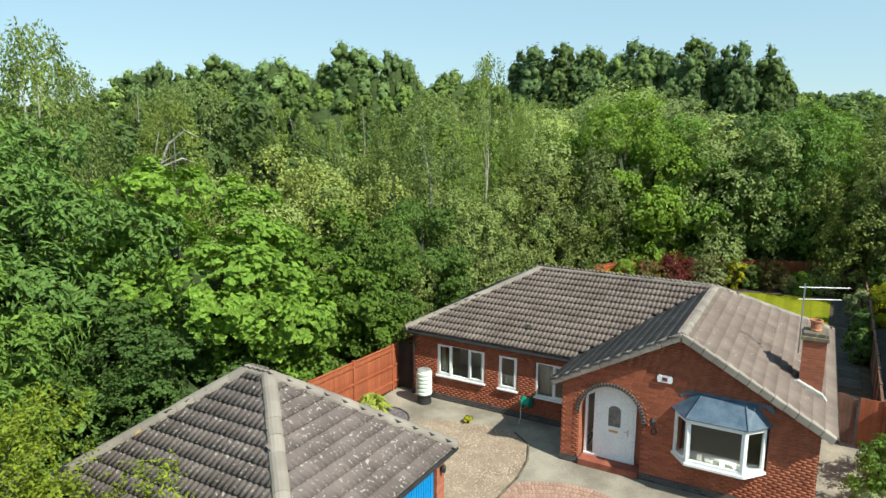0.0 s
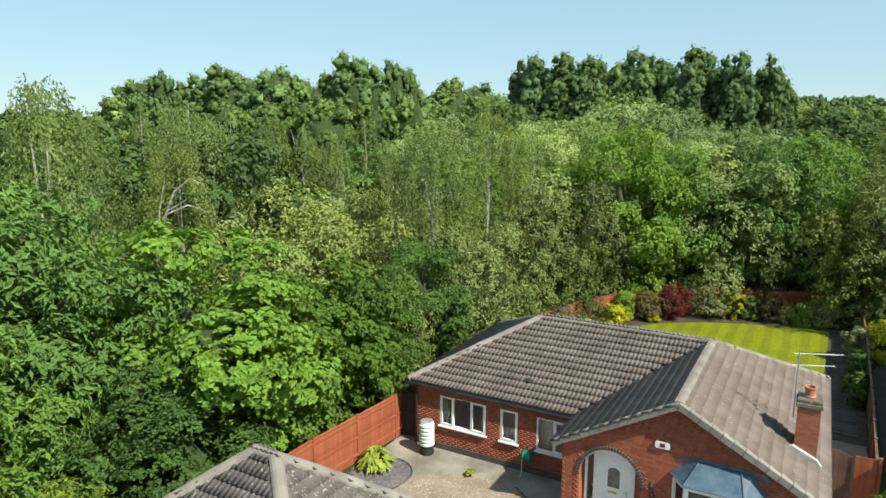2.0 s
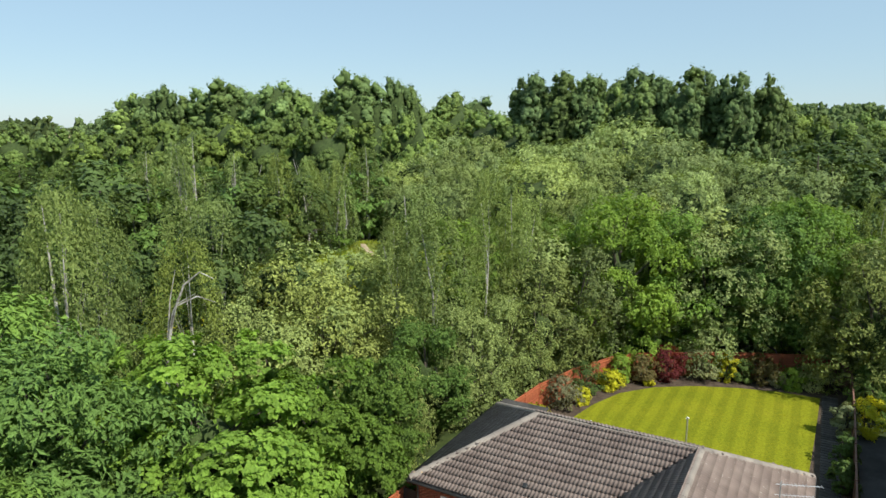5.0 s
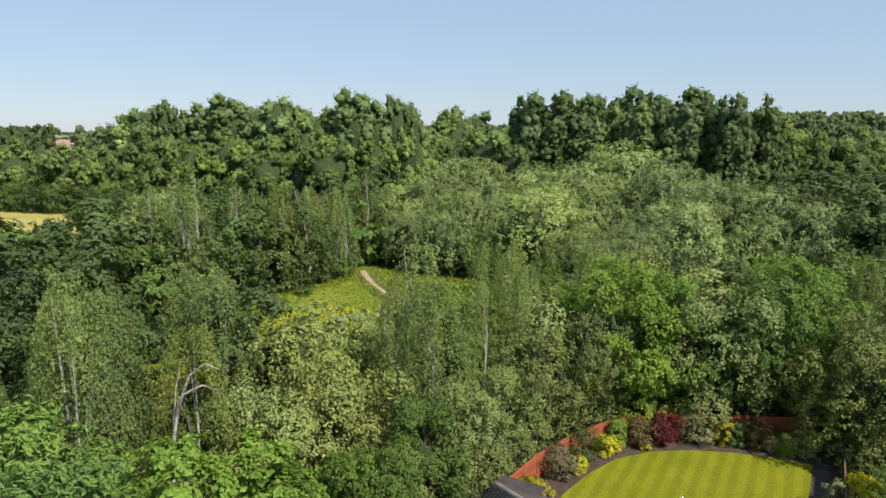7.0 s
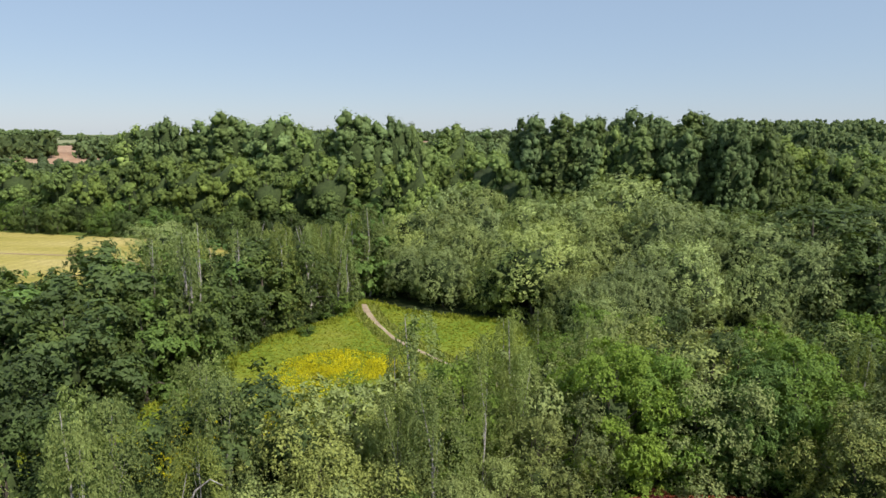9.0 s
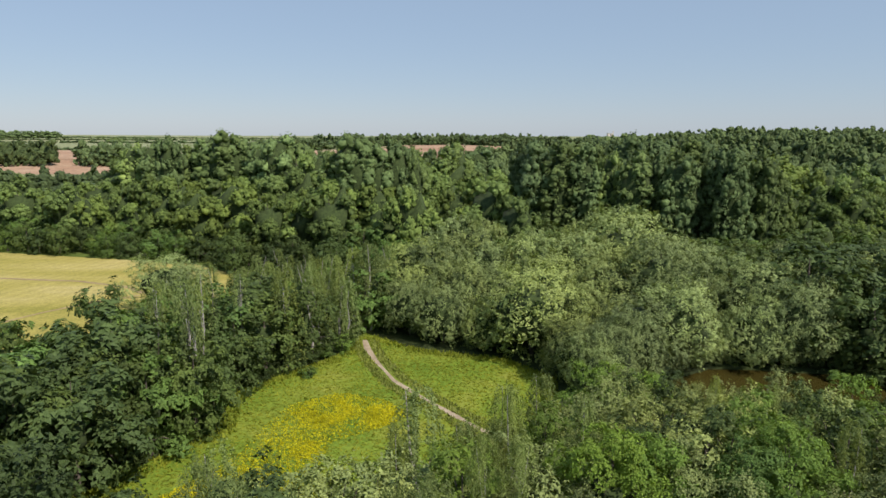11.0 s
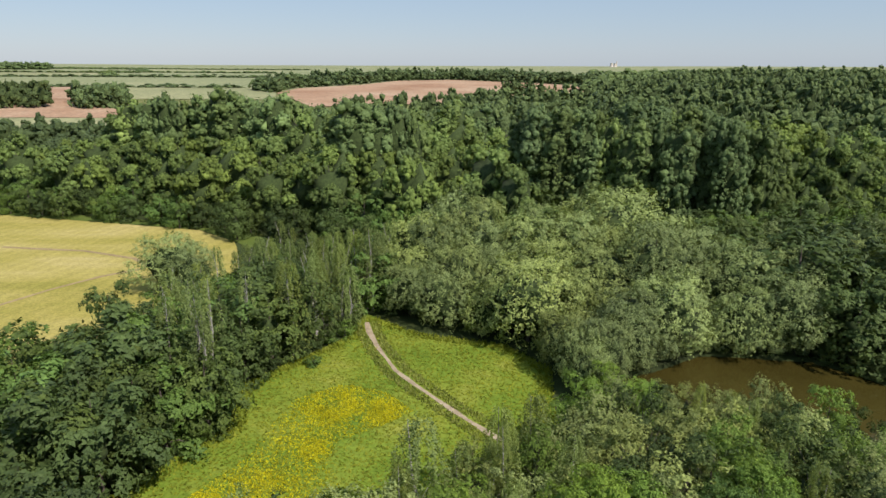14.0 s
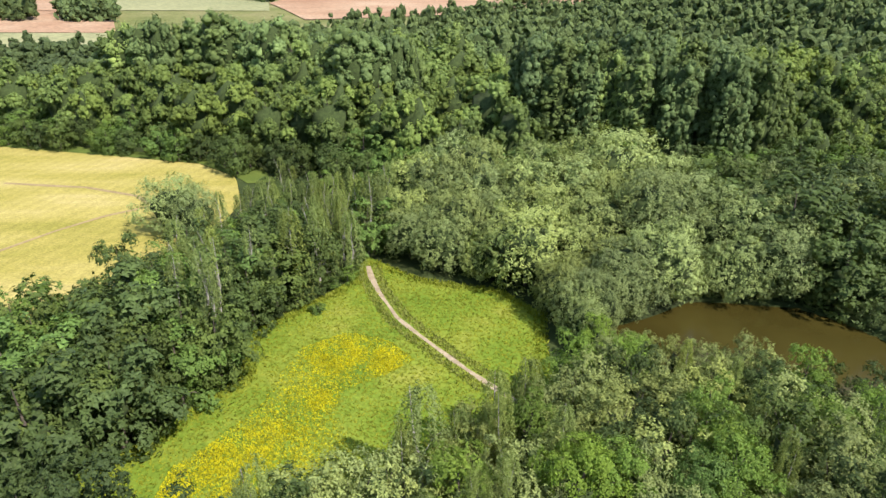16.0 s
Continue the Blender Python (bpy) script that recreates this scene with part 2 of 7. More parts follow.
M_OAK = foliage("oak_leaf", (0.0238, 0.0503, 0.0127), (0.1795, 0.2823, 0.0732), 0.22, 0.3, 0.11, 2.2)
M_FAROAK = foliage("far_wood_leaf", (0.0175, 0.0362, 0.0157), (0.126, 0.1977, 0.0708), 0.2, 0.25, 0.1, 0.8, 0.09)
M_PRIVET = foliage("golden_leaf", (0.0690, 0.0990, 0.0088), (0.250, 0.335, 0.0350), 0.35, 0.35)
M_BARK = surface("bark", (0.05, 0.04, 0.03), (0.13, 0.11, 0.085), 2.5, 30, 0.9, 0.6, 0.02)
# Shade in the gaps of the crowns, painted as a dark core colour.
M_CORESHADE = surface("crown_core_shade", (0.022, 0.038, 0.008), (0.05, 0.078, 0.018), 1.5, 9, 0.95, 0.8, 0.05)
M_BIRCHBARK = surface("birch_bark", (0.17, 0.155, 0.13), (0.5, 0.48, 0.43), 3.0, 25, 0.8, 0.4, 0.01)
M_FLOOR = land("woodland_floor", [(0.3, (0.022, 0.03, 0.012)), (0.55, (0.045, 0.065, 0.02)), (0.75, (0.075, 0.09, 0.03))], 0.12, 2.2)
M_MEADOW = land("meadow_grass", [(0.28, (0.085, 0.152, 0.015)), (0.45, (0.14, 0.212, 0.022)), (0.58, (0.19, 0.24, 0.03)), (0.74, (0.28, 0.28, 0.056))], 0.09, 1.6)
M_WHEAT = land("ripening_crop", [(0.28, (0.22, 0.215, 0.04)), (0.45, (0.33, 0.29, 0.075)), (0.58, (0.39, 0.335, 0.11)), (0.72, (0.46, 0.385, 0.17))], 0.035, 2.2, (0.5, 1.6, 1), bump=0.3, rows=(0.09, 14, 0.04))
# Far green crop, paled and greyed: distance haze is mixed into the colour.
M_HAZEDCROP = land("hazed_green_crop", [(0.3, (0.19, 0.22, 0.11)), (0.6, (0.26, 0.28, 0.15)), (0.8, (0.33, 0.33, 0.19))], 0.004, 0.15)
M_PALECROP = land("pale_crop", [(0.3, (0.22, 0.24, 0.12)), (0.7, (0.32, 0.32, 0.175))], 0.006, 0.2)
M_SOIL = land("red_soil", [(0.3, (0.29, 0.165, 0.10)), (0.5, (0.385, 0.25, 0.165)), (0.7, (0.46, 0.34, 0.24))], 0.01, 0.3)
M_LAWN = land("mown_lawn", [(0.3, (0.145, 0.165, 0.007)), (0.6, (0.18, 0.19, 0.009)), (0.8, (0.215, 0.208, 0.014))], 0.35, 9.0, rows=(0.33, 29.65, 0.1), dist=0.02)
M_GRAVEL = land("pale_gravel", [(0.3, (0.22, 0.165, 0.125)), (0.7, (0.35, 0.275, 0.215))], 1.2, 26, bump=0.8, dist=0.03)
M_TRACK = surface("wheel_worn_crop", (0.25, 0.185, 0.085), (0.36, 0.275, 0.13), 0.5, 5, 0.95, 0.4, 0.03)
M_PATHDIRT = surface("trodden_earth", (0.26, 0.20, 0.125), (0.44, 0.36, 0.245), 0.7, 6, 0.95, 0.4, 0.03)
M_CONCRETE = surface("concrete_path", (0.17, 0.148, 0.12), (0.32, 0.283, 0.23), 0.8, 20, 0.9, 0.3, 0.01)
M_SLATEBED = surface("slate_chippings", (0.09, 0.075, 0.085), (0.2, 0.17, 0.18), 6, 45, 0.8, 0.8, 0.02)
M_BRICK = brick_wall("red_brick", (0.27, 0.075, 0.04), (0.36, 0.115, 0.06), (0.24, 0.15, 0.10))
M_MORTAR = surface("brick_mortar", (0.15, 0.068, 0.045), (0.23, 0.115, 0.08), 3, 40, 0.95, 0.3, 0.004)
M_FACEBRICK = surface("face_brick", (0.25, 0.062, 0.03), (0.38, 0.115, 0.058), 4, 40, 0.85, 0.4, 0.004, vary=0.22)
M_BLUEBRICK = brick_wall("dark_plinth_brick", (0.04, 0.038, 0.042), (0.085, 0.075, 0.075), (0.18, 0.14, 0.11))
M_TILE = spotted("brown_concrete_tile", (0.122, 0.09, 0.078), (0.188, 0.146, 0.126), (0.44, 0.41, 0.36), 0.68, 16, vary=0.08)
M_GTILE = spotted("lichened_garage_tile", (0.092, 0.071, 0.066), (0.148, 0.118, 0.11), (0.3, 0.275, 0.245), 0.61, 13)
M_RIDGE = spotted("ridge_mortar_tile", (0.175, 0.148, 0.128), (0.27, 0.235, 0.2), (0.40, 0.25, 0.09), 0.7, 5)
M_FENCE = surface("red_stained_timber", (0.24, 0.06, 0.025), (0.36, 0.105, 0.045), 1.5, 25, 0.75, 0.4, 0.006, vary=0.12)
M_OLDFENCE = surface("weathered_fence_timber", (0.10, 0.055, 0.04), (0.19, 0.10, 0.07), 1.5, 25, 0.85, 0.4, 0.006, vary=0.15)
# Gate timber made near-black: the shade it stands in is in the colour.
M_SHADEDGATE = surface("shade_dark_timber", (0.016, 0.013, 0.012), (0.035, 0.03, 0.027), 1.5, 25, 0.8, 0.4, 0.006, vary=0.15)
M_UPVC = surface("white_upvc", (0.74, 0.75, 0.76), (0.82, 0.82, 0.82), 2, 30, 0.35, 0.05, 0.002)
M_LEAD = surface("blue_grey_lead", (0.05, 0.085, 0.13), (0.10, 0.14, 0.19), 3, 30, 0.5, 0.2, 0.004)
M_GLASS = glass_pane("window_glass")
M_DARK = surface("dark_plastic", (0.015, 0.015, 0.016), (0.03, 0.03, 0.03), 3, 40, 0.5, 0.1, 0.002)
M_BLUE = surface("blue_garage_paint", (0.0, 0.19, 0.48), (0.005, 0.24, 0.56), 1.2, 20, 0.45, 0.1, 0.004)
M_BUTT = surface("pale_green_plastic", (0.55, 0.62, 0.55), (0.68, 0.74, 0.66), 3, 30, 0.5, 0.1, 0.003)
M_REEL = surface("green_plastic", (0.0, 0.16, 0.11), (0.01, 0.24, 0.17), 3, 30, 0.45, 0.1, 0.003)
M_POT = surface("terracotta", (0.34, 0.13, 0.07), (0.48, 0.22, 0.12), 6, 40, 0.85, 0.3, 0.004)
M_METAL = surface("galvanised_metal", (0.45, 0.46, 0.47), (0.62, 0.62, 0.62), 4, 40, 0.4, 0.1, 0.002, metal=0.8)
M_PLASTER = surface("magnolia_plaster", (0.45, 0.41, 0.35), (0.55, 0.51, 0.44), 1, 20, 0.9, 0.1, 0.003)
M_CURTAIN = surface("pale_curtain", (0.55, 0.50, 0.42), (0.72, 0.68, 0.60), 3, 40, 0.9, 0.2, 0.004, stretch=(1, 1, 0.1))
M_MAROON = foliage("maroon_leaf", (0.05, 0.010, 0.014), (0.14, 0.030, 0.04), 0.3, 0.3)
M_VARIEG = foliage("variegated_leaf", (0.07, 0.12, 0.04), (0.34, 0.40, 0.20), 0.3, 0.35)
M_HOSTA = foliage("hosta_leaf", (0.16, 0.24, 0.03), (0.38, 0.46, 0.09), 0.3, 0.4)
M_BRONZE = foliage("bronze_leaf", (0.06, 0.065, 0.02), (0.13, 0.115, 0.05), 0.3, 0.3)
M_FLOWER = foliage("yellow_flower", (0.27, 0.29, 0.01), (0.37, 0.4, 0.015), 0.3, 0.2)


def water_material():
    m, N, L = nodes_of("muddy_water")
    p = N.new("ShaderNodeBsdfPrincipled")
    o = N.new("ShaderNodeOutputMaterial")
    r = ramp(N, [(0.35, (0.038, 0.031, 0.007)), (0.65, (0.052, 0.043, 0.010))])
    L.new(noise_tex(N, L, 0.06, 3), r.inputs[0])
    L.new(r.outputs[0], p.inputs["Base Color"])
    p.inputs["Roughness"].default_value, p.inputs["IOR"].default_value = 0.12, 1.33
    b = N.new("ShaderNodeBump")
    b.inputs["Strength"].default_value, b.inputs["Distance"].default_value = 0.25, 0.02
    L.new(noise_tex(N, L, 1.6, 3), b.inputs["Height"])
    L.new(b.outputs[0], p.inputs["Normal"])
    L.new(p.outputs[0], o.inputs[0])
    return m


M_WATER = water_material()

# ---- helpers for building ----
def mesh_np(name, verts, faces, mats):
    """A mesh from arrays: verts (n, 3), faces (m, 3 or 4)."""
    me = bpy.data.meshes.new(name)
    verts, faces = np.asarray(verts, np.float32), np.asarray(faces, np.int32)
    k = faces.shape[1]
    me.vertices.add(len(verts))
    me.vertices.foreach_set("co", verts.ravel())
    me.loops.add(faces.size)
    me.loops.foreach_set("vertex_index", faces.ravel())
    me.polygons.add(len(faces))
    me.polygons.foreach_set("loop_start", np.arange(0, faces.size, k, dtype=np.int32))
    me.update(calc_edges=True)
    for m in (mats if isinstance(mats, (list, tuple)) else [mats]):
        me.materials.append(m)
    return me


def from_bm(name, bm, material, bevel=0.0):
    if bevel:
        bmesh.ops.bevel(bm, geom=[e for e in bm.edges if e.calc_length() > bevel * 3], offset=bevel, segments=1, affect="EDGES")
    bmesh.ops.recalc_face_normals(bm, faces=bm.faces)
    me = bpy.data.meshes.new(name)
    bm.to_mesh(me)
    bm.free()
    me.materials.append(material)
    return me


def part(name, bm, material, parent=None, label="", bevel=0.0):
    me = bm if isinstance(bm, bpy.types.Mesh) else from_bm(name, bm, material, bevel)
    ob = new(name, me)
    ob.parent = parent
    if label:
        tagged(ob, label)
    return ob


def thing(name, label, category, group="", kind="", at=None):
    ob = new(name)
    ob.empty_display_size = 0.2
    if at is not None:
        ob.matrix_basis = at
    return tagged(ob, label, category, group, kind)


def box(bm, x0, x1, y0, y1, z0, z1):
    v = [bm.verts.new((x, y, z)) for z in (z0, z1) for x, y in ((x0, y0), (x1, y0), (x1, y1), (x0, y1))]
    for f in ((0, 3, 2, 1), (4, 5, 6, 7), (0, 1, 5, 4), (1, 2, 6, 5), (2, 3, 7, 6), (3, 0, 4, 7)):
        bm.faces.new([v[i] for i in f])
    return bm


def boxes(*dims):
    bm = bmesh.new()
    for d in dims:
        box(bm, *d)
    return bm


def prism(pts, axis, a, b):
    """A flat outline (list of 2-tuples) pushed from a to b along axis ('x', 'y' or 'z')."""
    bm = bmesh.new()
    put = {"x": lambda p, s: (s, p[0], p[1]), "y": lambda p, s: (p[0], s, p[1]), "z": lambda p, s: (p[0], p[1], s)}[axis]
    lo, hi = [bm.verts.new(put(p, a)) for p in pts], [bm.verts.new(put(p, b)) for p in pts]
    bm.faces.new(lo)
    bm.faces.new(hi[::-1])
    for i in range(len(pts)):
        j = (i + 1) % len(pts)
        bm.faces.new((lo[i], lo[j], hi[j], hi[i]))
    return bm


def tube(bm, pts, radii, n=7, cap=True):
    rings = []
    for i, p in enumerate(pts):
        p = Vector(p)
        d = (Vector(pts[min(i + 1, len(pts) - 1)]) - Vector(pts[max(i - 1, 0)])).normalized()
        a = d.orthogonal().normalized() if not rings else (ref - d * ref.dot(d)).normalized()
        ref = a
        b = d.cross(a)
        rings.append([bm.verts.new(p + (a * math.cos(2 * math.pi * k / n) + b * math.sin(2 * math.pi * k / n)) * radii[i]) for k in range(n)])
    for r, s in zip(rings, rings[1:]):
        for k in range(n):
            bm.faces.new((r[k], r[(k + 1) % n], s[(k + 1) % n], s[k]))
    if cap:
        bm.faces.new(rings[0][::-1])
        bm.faces.new(rings[-1])
    return bm


def lathe(profile, n=20):
    """A turned body from (radius, z) pairs."""
    bm = bmesh.new()
    rings = [[bm.verts.new((r * math.cos(2 * math.pi * k / n), r * math.sin(2 * math.pi * k / n), z)) for k in range(n)] for r, z in profile]
    for r, s in zip(rings, rings[1:]):
        for k in range(n):
            bm.faces.new((r[k], r[(k + 1) % n], s[(k + 1) % n], s[k]))
    bm.faces.new(rings[0][::-1])
    bm.faces.new(rings[-1])
    return bm


# ---- the lie of the land ----
HOUSE_AT, HOUSE_TURN = (-1.436, 23.627), -29.65
_hu = np.array([math.cos(radians(HOUSE_TURN)), math.sin(radians(HOUSE_TURN))])
_hv = np.array([-_hu[1], _hu[0]])
HOUSE = pose(HOUSE_AT[0], HOUSE_AT[1], 0, 0, 0, HOUSE_TURN)


def plot(u, v):
    """World x, y of a place on the house's plot."""
    return HOUSE_AT[0] + u * _hu[0] + v * _hv[0], HOUSE_AT[1] + u * _hu[1] + v * _hv[1]


def step01(a, b, x):
    s = np.clip((np.asarray(x, float) - a) / (b - a), 0, 1)
    return s * s * (3 - 2 * s)


LOW = -3.1
POND = [(22.5, 86.5), (25.5, 89.8), (32, 92.8), (40.4, 98.3), (48, 97.6), (58, 96), (63.5, 90.5), (67, 84.5), (77, 77), (88, 66), (86, 55), (66, 57.5), (53, 62.5), (43, 67), (35, 73), (27.5, 80)]


def inside(poly, x, y):
    x, y = np.asarray(x, float), np.asarray(y, float)
    odd = np.zeros(x.shape, bool)
    for (ax, ay), (bx, by) in zip(poly, poly[1:] + poly[:1]):
        odd ^= ((ay > y) != (by > y)) & (x < (bx - ax) * (y - ay) / (by - ay + 1e-12) + ax)
    return odd


def edge_distance(poly, x, y):
    x, y = np.asarray(x, float), np.asarray(y, float)
    best = np.full(x.shape, 1e9)
    for (ax, ay), (bx, by) in zip(poly, poly[1:] + poly[:1]):
        dx, dy = bx - ax, by - ay
        s = np.clip(((x - ax) * dx + (y - ay) * dy) / (dx * dx + dy * dy), 0, 1)
        best = np.minimum(best, np.hypot(x - ax - s * dx, y - ay - s * dy))
    return best


def height(x, y):
    x, y = np.asarray(x, float), np.asarray(y, float)
    u = (x - HOUSE_AT[0]) * _hu[0] + (y - HOUSE_AT[1]) * _hu[1]
    v = (x - HOUSE_AT[0]) * _hv[0] + (y - HOUSE_AT[1]) * _hv[1]
    out = np.hypot(np.maximum(-1.5 - u, 0), np.maximum(v - 29, 0))
    z = LOW * step01(0, 14, out) - 0.03
    z = z + 12 * step01(260, 700, y) + 4 * step01(700, 1080, y) - 3 * step01(1100, 2400, y)
    z = z + 11 * step01(0.20, 0.42, x / np.maximum(y, 60)) * step01(300, 500, y) * (1 - 0.75 * step01(560, 900, y))
    z = z + 4 * step01(0.3, 0.6, -x / np.maximum(y, 60)) * step01(900, 2200, y)
    d = np.where(inside(POND, x, y), edge_distance(POND, x, y), 0)
    return z - 1.6 * step01(0, 4, d)


def axis_steps(near, step, far, grow):
    a = list(np.arange(0, near, step))
    s = step
    while a[-1] < far:
        s *= grow
        a.append(a[-1] + s)
    return np.array(a)


def sheet(xs, ys, lift=0.0, keep=None):
    gx, gy = np.meshgrid(xs, ys)
    gz = height(gx, gy) + lift
    n = len(xs)
    idx = np.arange(gx.size).reshape(gx.shape)
    f = np.stack([idx[:-1, :-1], idx[:-1, 1:], idx[1:, 1:], idx[1:, :-1]], -1).reshape(-1, 4)
    v = np.stack([gx, gy, gz], -1).reshape(-1, 3)
    if keep is not None:
        c = v[f].mean(1)
        f = f[keep(c[:, 0], c[:, 1])]
    return v, f


_px = axis_steps(90, 1.5, 4600, 1.12)
_py = axis_steps(120, 1.5, 4600, 1.09)
_ny = axis_steps(20, 2, 400, 1.3)
v, f = sheet(np.concatenate([-_px[:0:-1], _px]), np.concatenate([-_ny[:0:-1], _py]))
ground = tagged(new("ground", mesh_np("ground", v, f, M_FLOOR)), "dark leaf-strewn woodland floor under the trees", "ground", kind="structure")


def draped(name, poly, material, label, category, lift, step, wobble=0.0, kind="structure"):
    """A patch of land with this outline, lying on the ground sheet: its rim follows the outline, its inside the slope."""
    pts = []
    for (ax, ay), (bx, by) in zip(poly, poly[1:] + poly[:1]):
        k = max(1, int(math.hypot(bx - ax, by - ay) / step))
        for i in range(k):
            s = i / k
            w = wobble * noise.noise(Vector((ax + (bx - ax) * s, ay + (by - ay) * s, 3.3)) * 0.35)
            L = math.hypot(bx - ax, by - ay)
            pts.append((ax + (bx - ax) * s - (by - ay) / L * w, ay + (by - ay) * s + (bx - ax) / L * w))
    bm = bmesh.new()
    bm.faces.new([bm.verts.new((x, y, 0)) for x, y in pts])
    bmesh.ops.triangulate(bm, faces=bm.faces)
    xs, ys = [p[0] for p in pts], [p[1] for p in pts]
    for axis, lo, hi in ((0, min(xs), max(xs)), (1, min(ys), max(ys))):
        for c in np.arange(lo + step, hi, step):
            co, no = [0, 0, 0], [0, 0, 0]
            co[axis], no[axis] = c, 1
            bmesh.ops.bisect_plane(bm, geom=bm.verts[:] + bm.edges[:] + bm.faces[:], plane_co=co, plane_no=no)
    for w in bm.verts:
        w.co.z = float(height(w.co.x, w.co.y)) + lift
    bmesh.ops.recalc_face_normals(bm, faces=bm.faces)
    ob = new(name, from_bm(name, bm, material))
    if ob.data.polygons[0].normal.z < 0:
        ob.data.flip_normals()
    return tagged(ob, label, category, kind=kind)


MEADOW = [(-14.8, 114.5), (-4.5, 105.3), (9.7, 100.7), (16.4, 92.0), (15.2, 82.8), (14.5, 73.6), (10.8, 64.3), (-6.1, 55.8), (-16.4, 47.0), (-36.8, 45.0), (-41.9, 53.1), (-33.5, 62.7), (-31.4, 69.2), (-27.3, 74.0), (-29.4, 85.8), (-23.3, 94.0), (-16.2, 103.2)]
draped("meadow", MEADOW, M_MEADOW, "rough flowering meadow of tall grass and buttercups", "meadow", 0.04, 8, 1.5)
PATH_LINE = [(-13.9, 109.9), (-12.9, 105.6), (-10.8, 99.0), (-7.3, 90.9), (-3.8, 85.8), (1.2, 79.0), (7.1, 71.9), (12.3, 65.4)]


def ribbon(line, width):
    left, right = [], []
    for i, (x, y) in enumerate(line):
        a, b = line[max(i - 1, 0)], line[min(i + 1, len(line) - 1)]
        L = math.hypot(b[0] - a[0], b[1] - a[1])
        nx, ny = -(b[1] - a[1]) / L, (b[0] - a[0]) / L
        w = width * (0.5 + 0.12 * math.sin(i * 2.3))
        left.append((x + nx * w, y + ny * w))
        right.append((x - nx * w, y - ny * w))
    return left + right[::-1]


draped("footpath", ribbon(PATH_LINE, 0.72), M_PATHDIRT, "narrow trodden earth footpath across the meadow", "path", 0.09, 3, 0.4)
FIELD = [(-153.3, 200.3), (-132.1, 193.1), (-94.0, 183.2), (-67.4, 175.8), (-54.4, 164.5), (-52.1, 159.4), (-47.0, 143.1), (-48.0, 124.7), (-51.1, 104.2), (-54.2, 94.0), (-61.3, 86.9), (-86.9, 81.8), (-173.7, 102.2), (-204.4, 194.2)]
draped("crop_field", FIELD, M_WHEAT, "ripening pale golden crop field", "field", 0.1, 25, 1.0)
FIELD_EDGE = [(-153.3, 205.4), (-131.8, 199.3), (-94.0, 189.0), (-67.4, 181.9), (-49.1, 171.7), (-42.9, 159.4), (-49.1, 158.4), (-54.2, 164.7), (-67.4, 176.0), (-94.0, 183.4), (-132.1, 193.3), (-153.3, 200.5)]
draped("field_margin", FIELD_EDGE, M_VERGE, "strip of green grass along the crop field", "field margin", 0.16, 25, 0.6)
for line in ([(-95, 96), (-85.0, 116.3), (-79.8, 126.6), (-73.9, 135.1), (-67, 141)], [(-110, 158), (-97.0, 156.1), (-88.0, 154.8), (-72.9, 148.5), (-67, 143)]):
    draped("tractor_track", ribbon(line, 1.1), M_TRACK, "bare tractor track through the crop", "track", 0.15, 10, 0.5)
draped("crop_field_beyond", [(-230, 330), (-190, 292), (-172, 270), (-165, 250), (-190, 235), (-280, 260), (-320, 330)], M_WHEAT, "far pale golden crop field", "field", 0.2, 40)

# water of the pond
v, f = sheet(np.linspace(15, 95, 2), np.linspace(50, 105, 2))
v[:, 2] = LOW - 0.35
tagged(new("water", mesh_np("water", v, f, M_WATER)), "still muddy brown water of the pond", "pond", kind="structure")

# far farmland on the rising ground
def fan(d0, d1, a0, a1):
    """An outline between two distances and two slopes x/y."""
    return [(a0 * d0, d0), (a1 * d0, d0), (a1 * d1, d1), (a0 * d1, d1)]


draped("field", fan(755, 4550, -0.9, 0.9), M_HAZEDCROP, "far green farmland under the ridge", "field", 0.4, 150)
for d0, d1, a0, a1, mat, lab in (
        (262, 760, -0.85, -0.02, M_PASTURE, "rough green pasture beyond the wood"),
        (468, 606, -0.68, -0.475, M_SOIL, "bare red ploughed field beyond the wood"),
        (607, 806, -0.505, -0.25, M_PALECROP, "pale green crop field beyond the wood"),
        (366, 466, -0.68, -0.475, M_PALECROP, "pale green crop field"),
        (808, 1150, -0.72, -0.205, M_HAZEDCROP, "green crop field on far rising ground"),
        (1160, 1500, -0.74, -0.50, M_PALECROP, "pale crop field on far rising ground"),
        (1160, 1600, -0.49, -0.26, M_HAZEDCROP, "green crop field on far rising ground"),
        (1520, 2100, -0.75, -0.45, M_HAZEDCROP, "green crop field on far rising ground"),
        (1620, 2300, -0.44, -0.24, M_PALECROP, "pale crop field on far rising ground"),
        (2310, 3300, -0.75, -0.2, M_HAZEDCROP, "hazy green fields on the far ridge"),
        (1400, 3000, -0.18, 0.6, M_HAZEDCROP, "hazy green fields on the far ridge")):
    draped("field", fan(d0, d1, a0, a1), mat, lab, "field", 0.3 if d0 < 300 else 0.7, 60 if d1 < 1200 else 150)

draped("field", [(a * d, d) for a, d in ((-0.25, 690), (-0.216, 797), (-0.119, 889), (-0.071, 1004), (0.01, 1049), (0.215, 869), (0.225, 740), (0.1, 600), (-0.07, 560), (-0.2, 540))], M_SOIL, "bare red ploughed field on a hillside", "field", 1.0, 60)
draped("field", [(a * d, d) for a, d in ((-0.59, 600), (-0.545, 600), (-0.54, 690), (-0.505, 806), (-0.68, 806), (-0.60, 690))], M_SOIL, "bare red ploughed field narrowing between two copses", "field", 1.0, 60)

# ---- bungalow: local x along its front, local y towards the garden ----
ZE, ZR = 2.52, 4.48                      # eaves and ridge
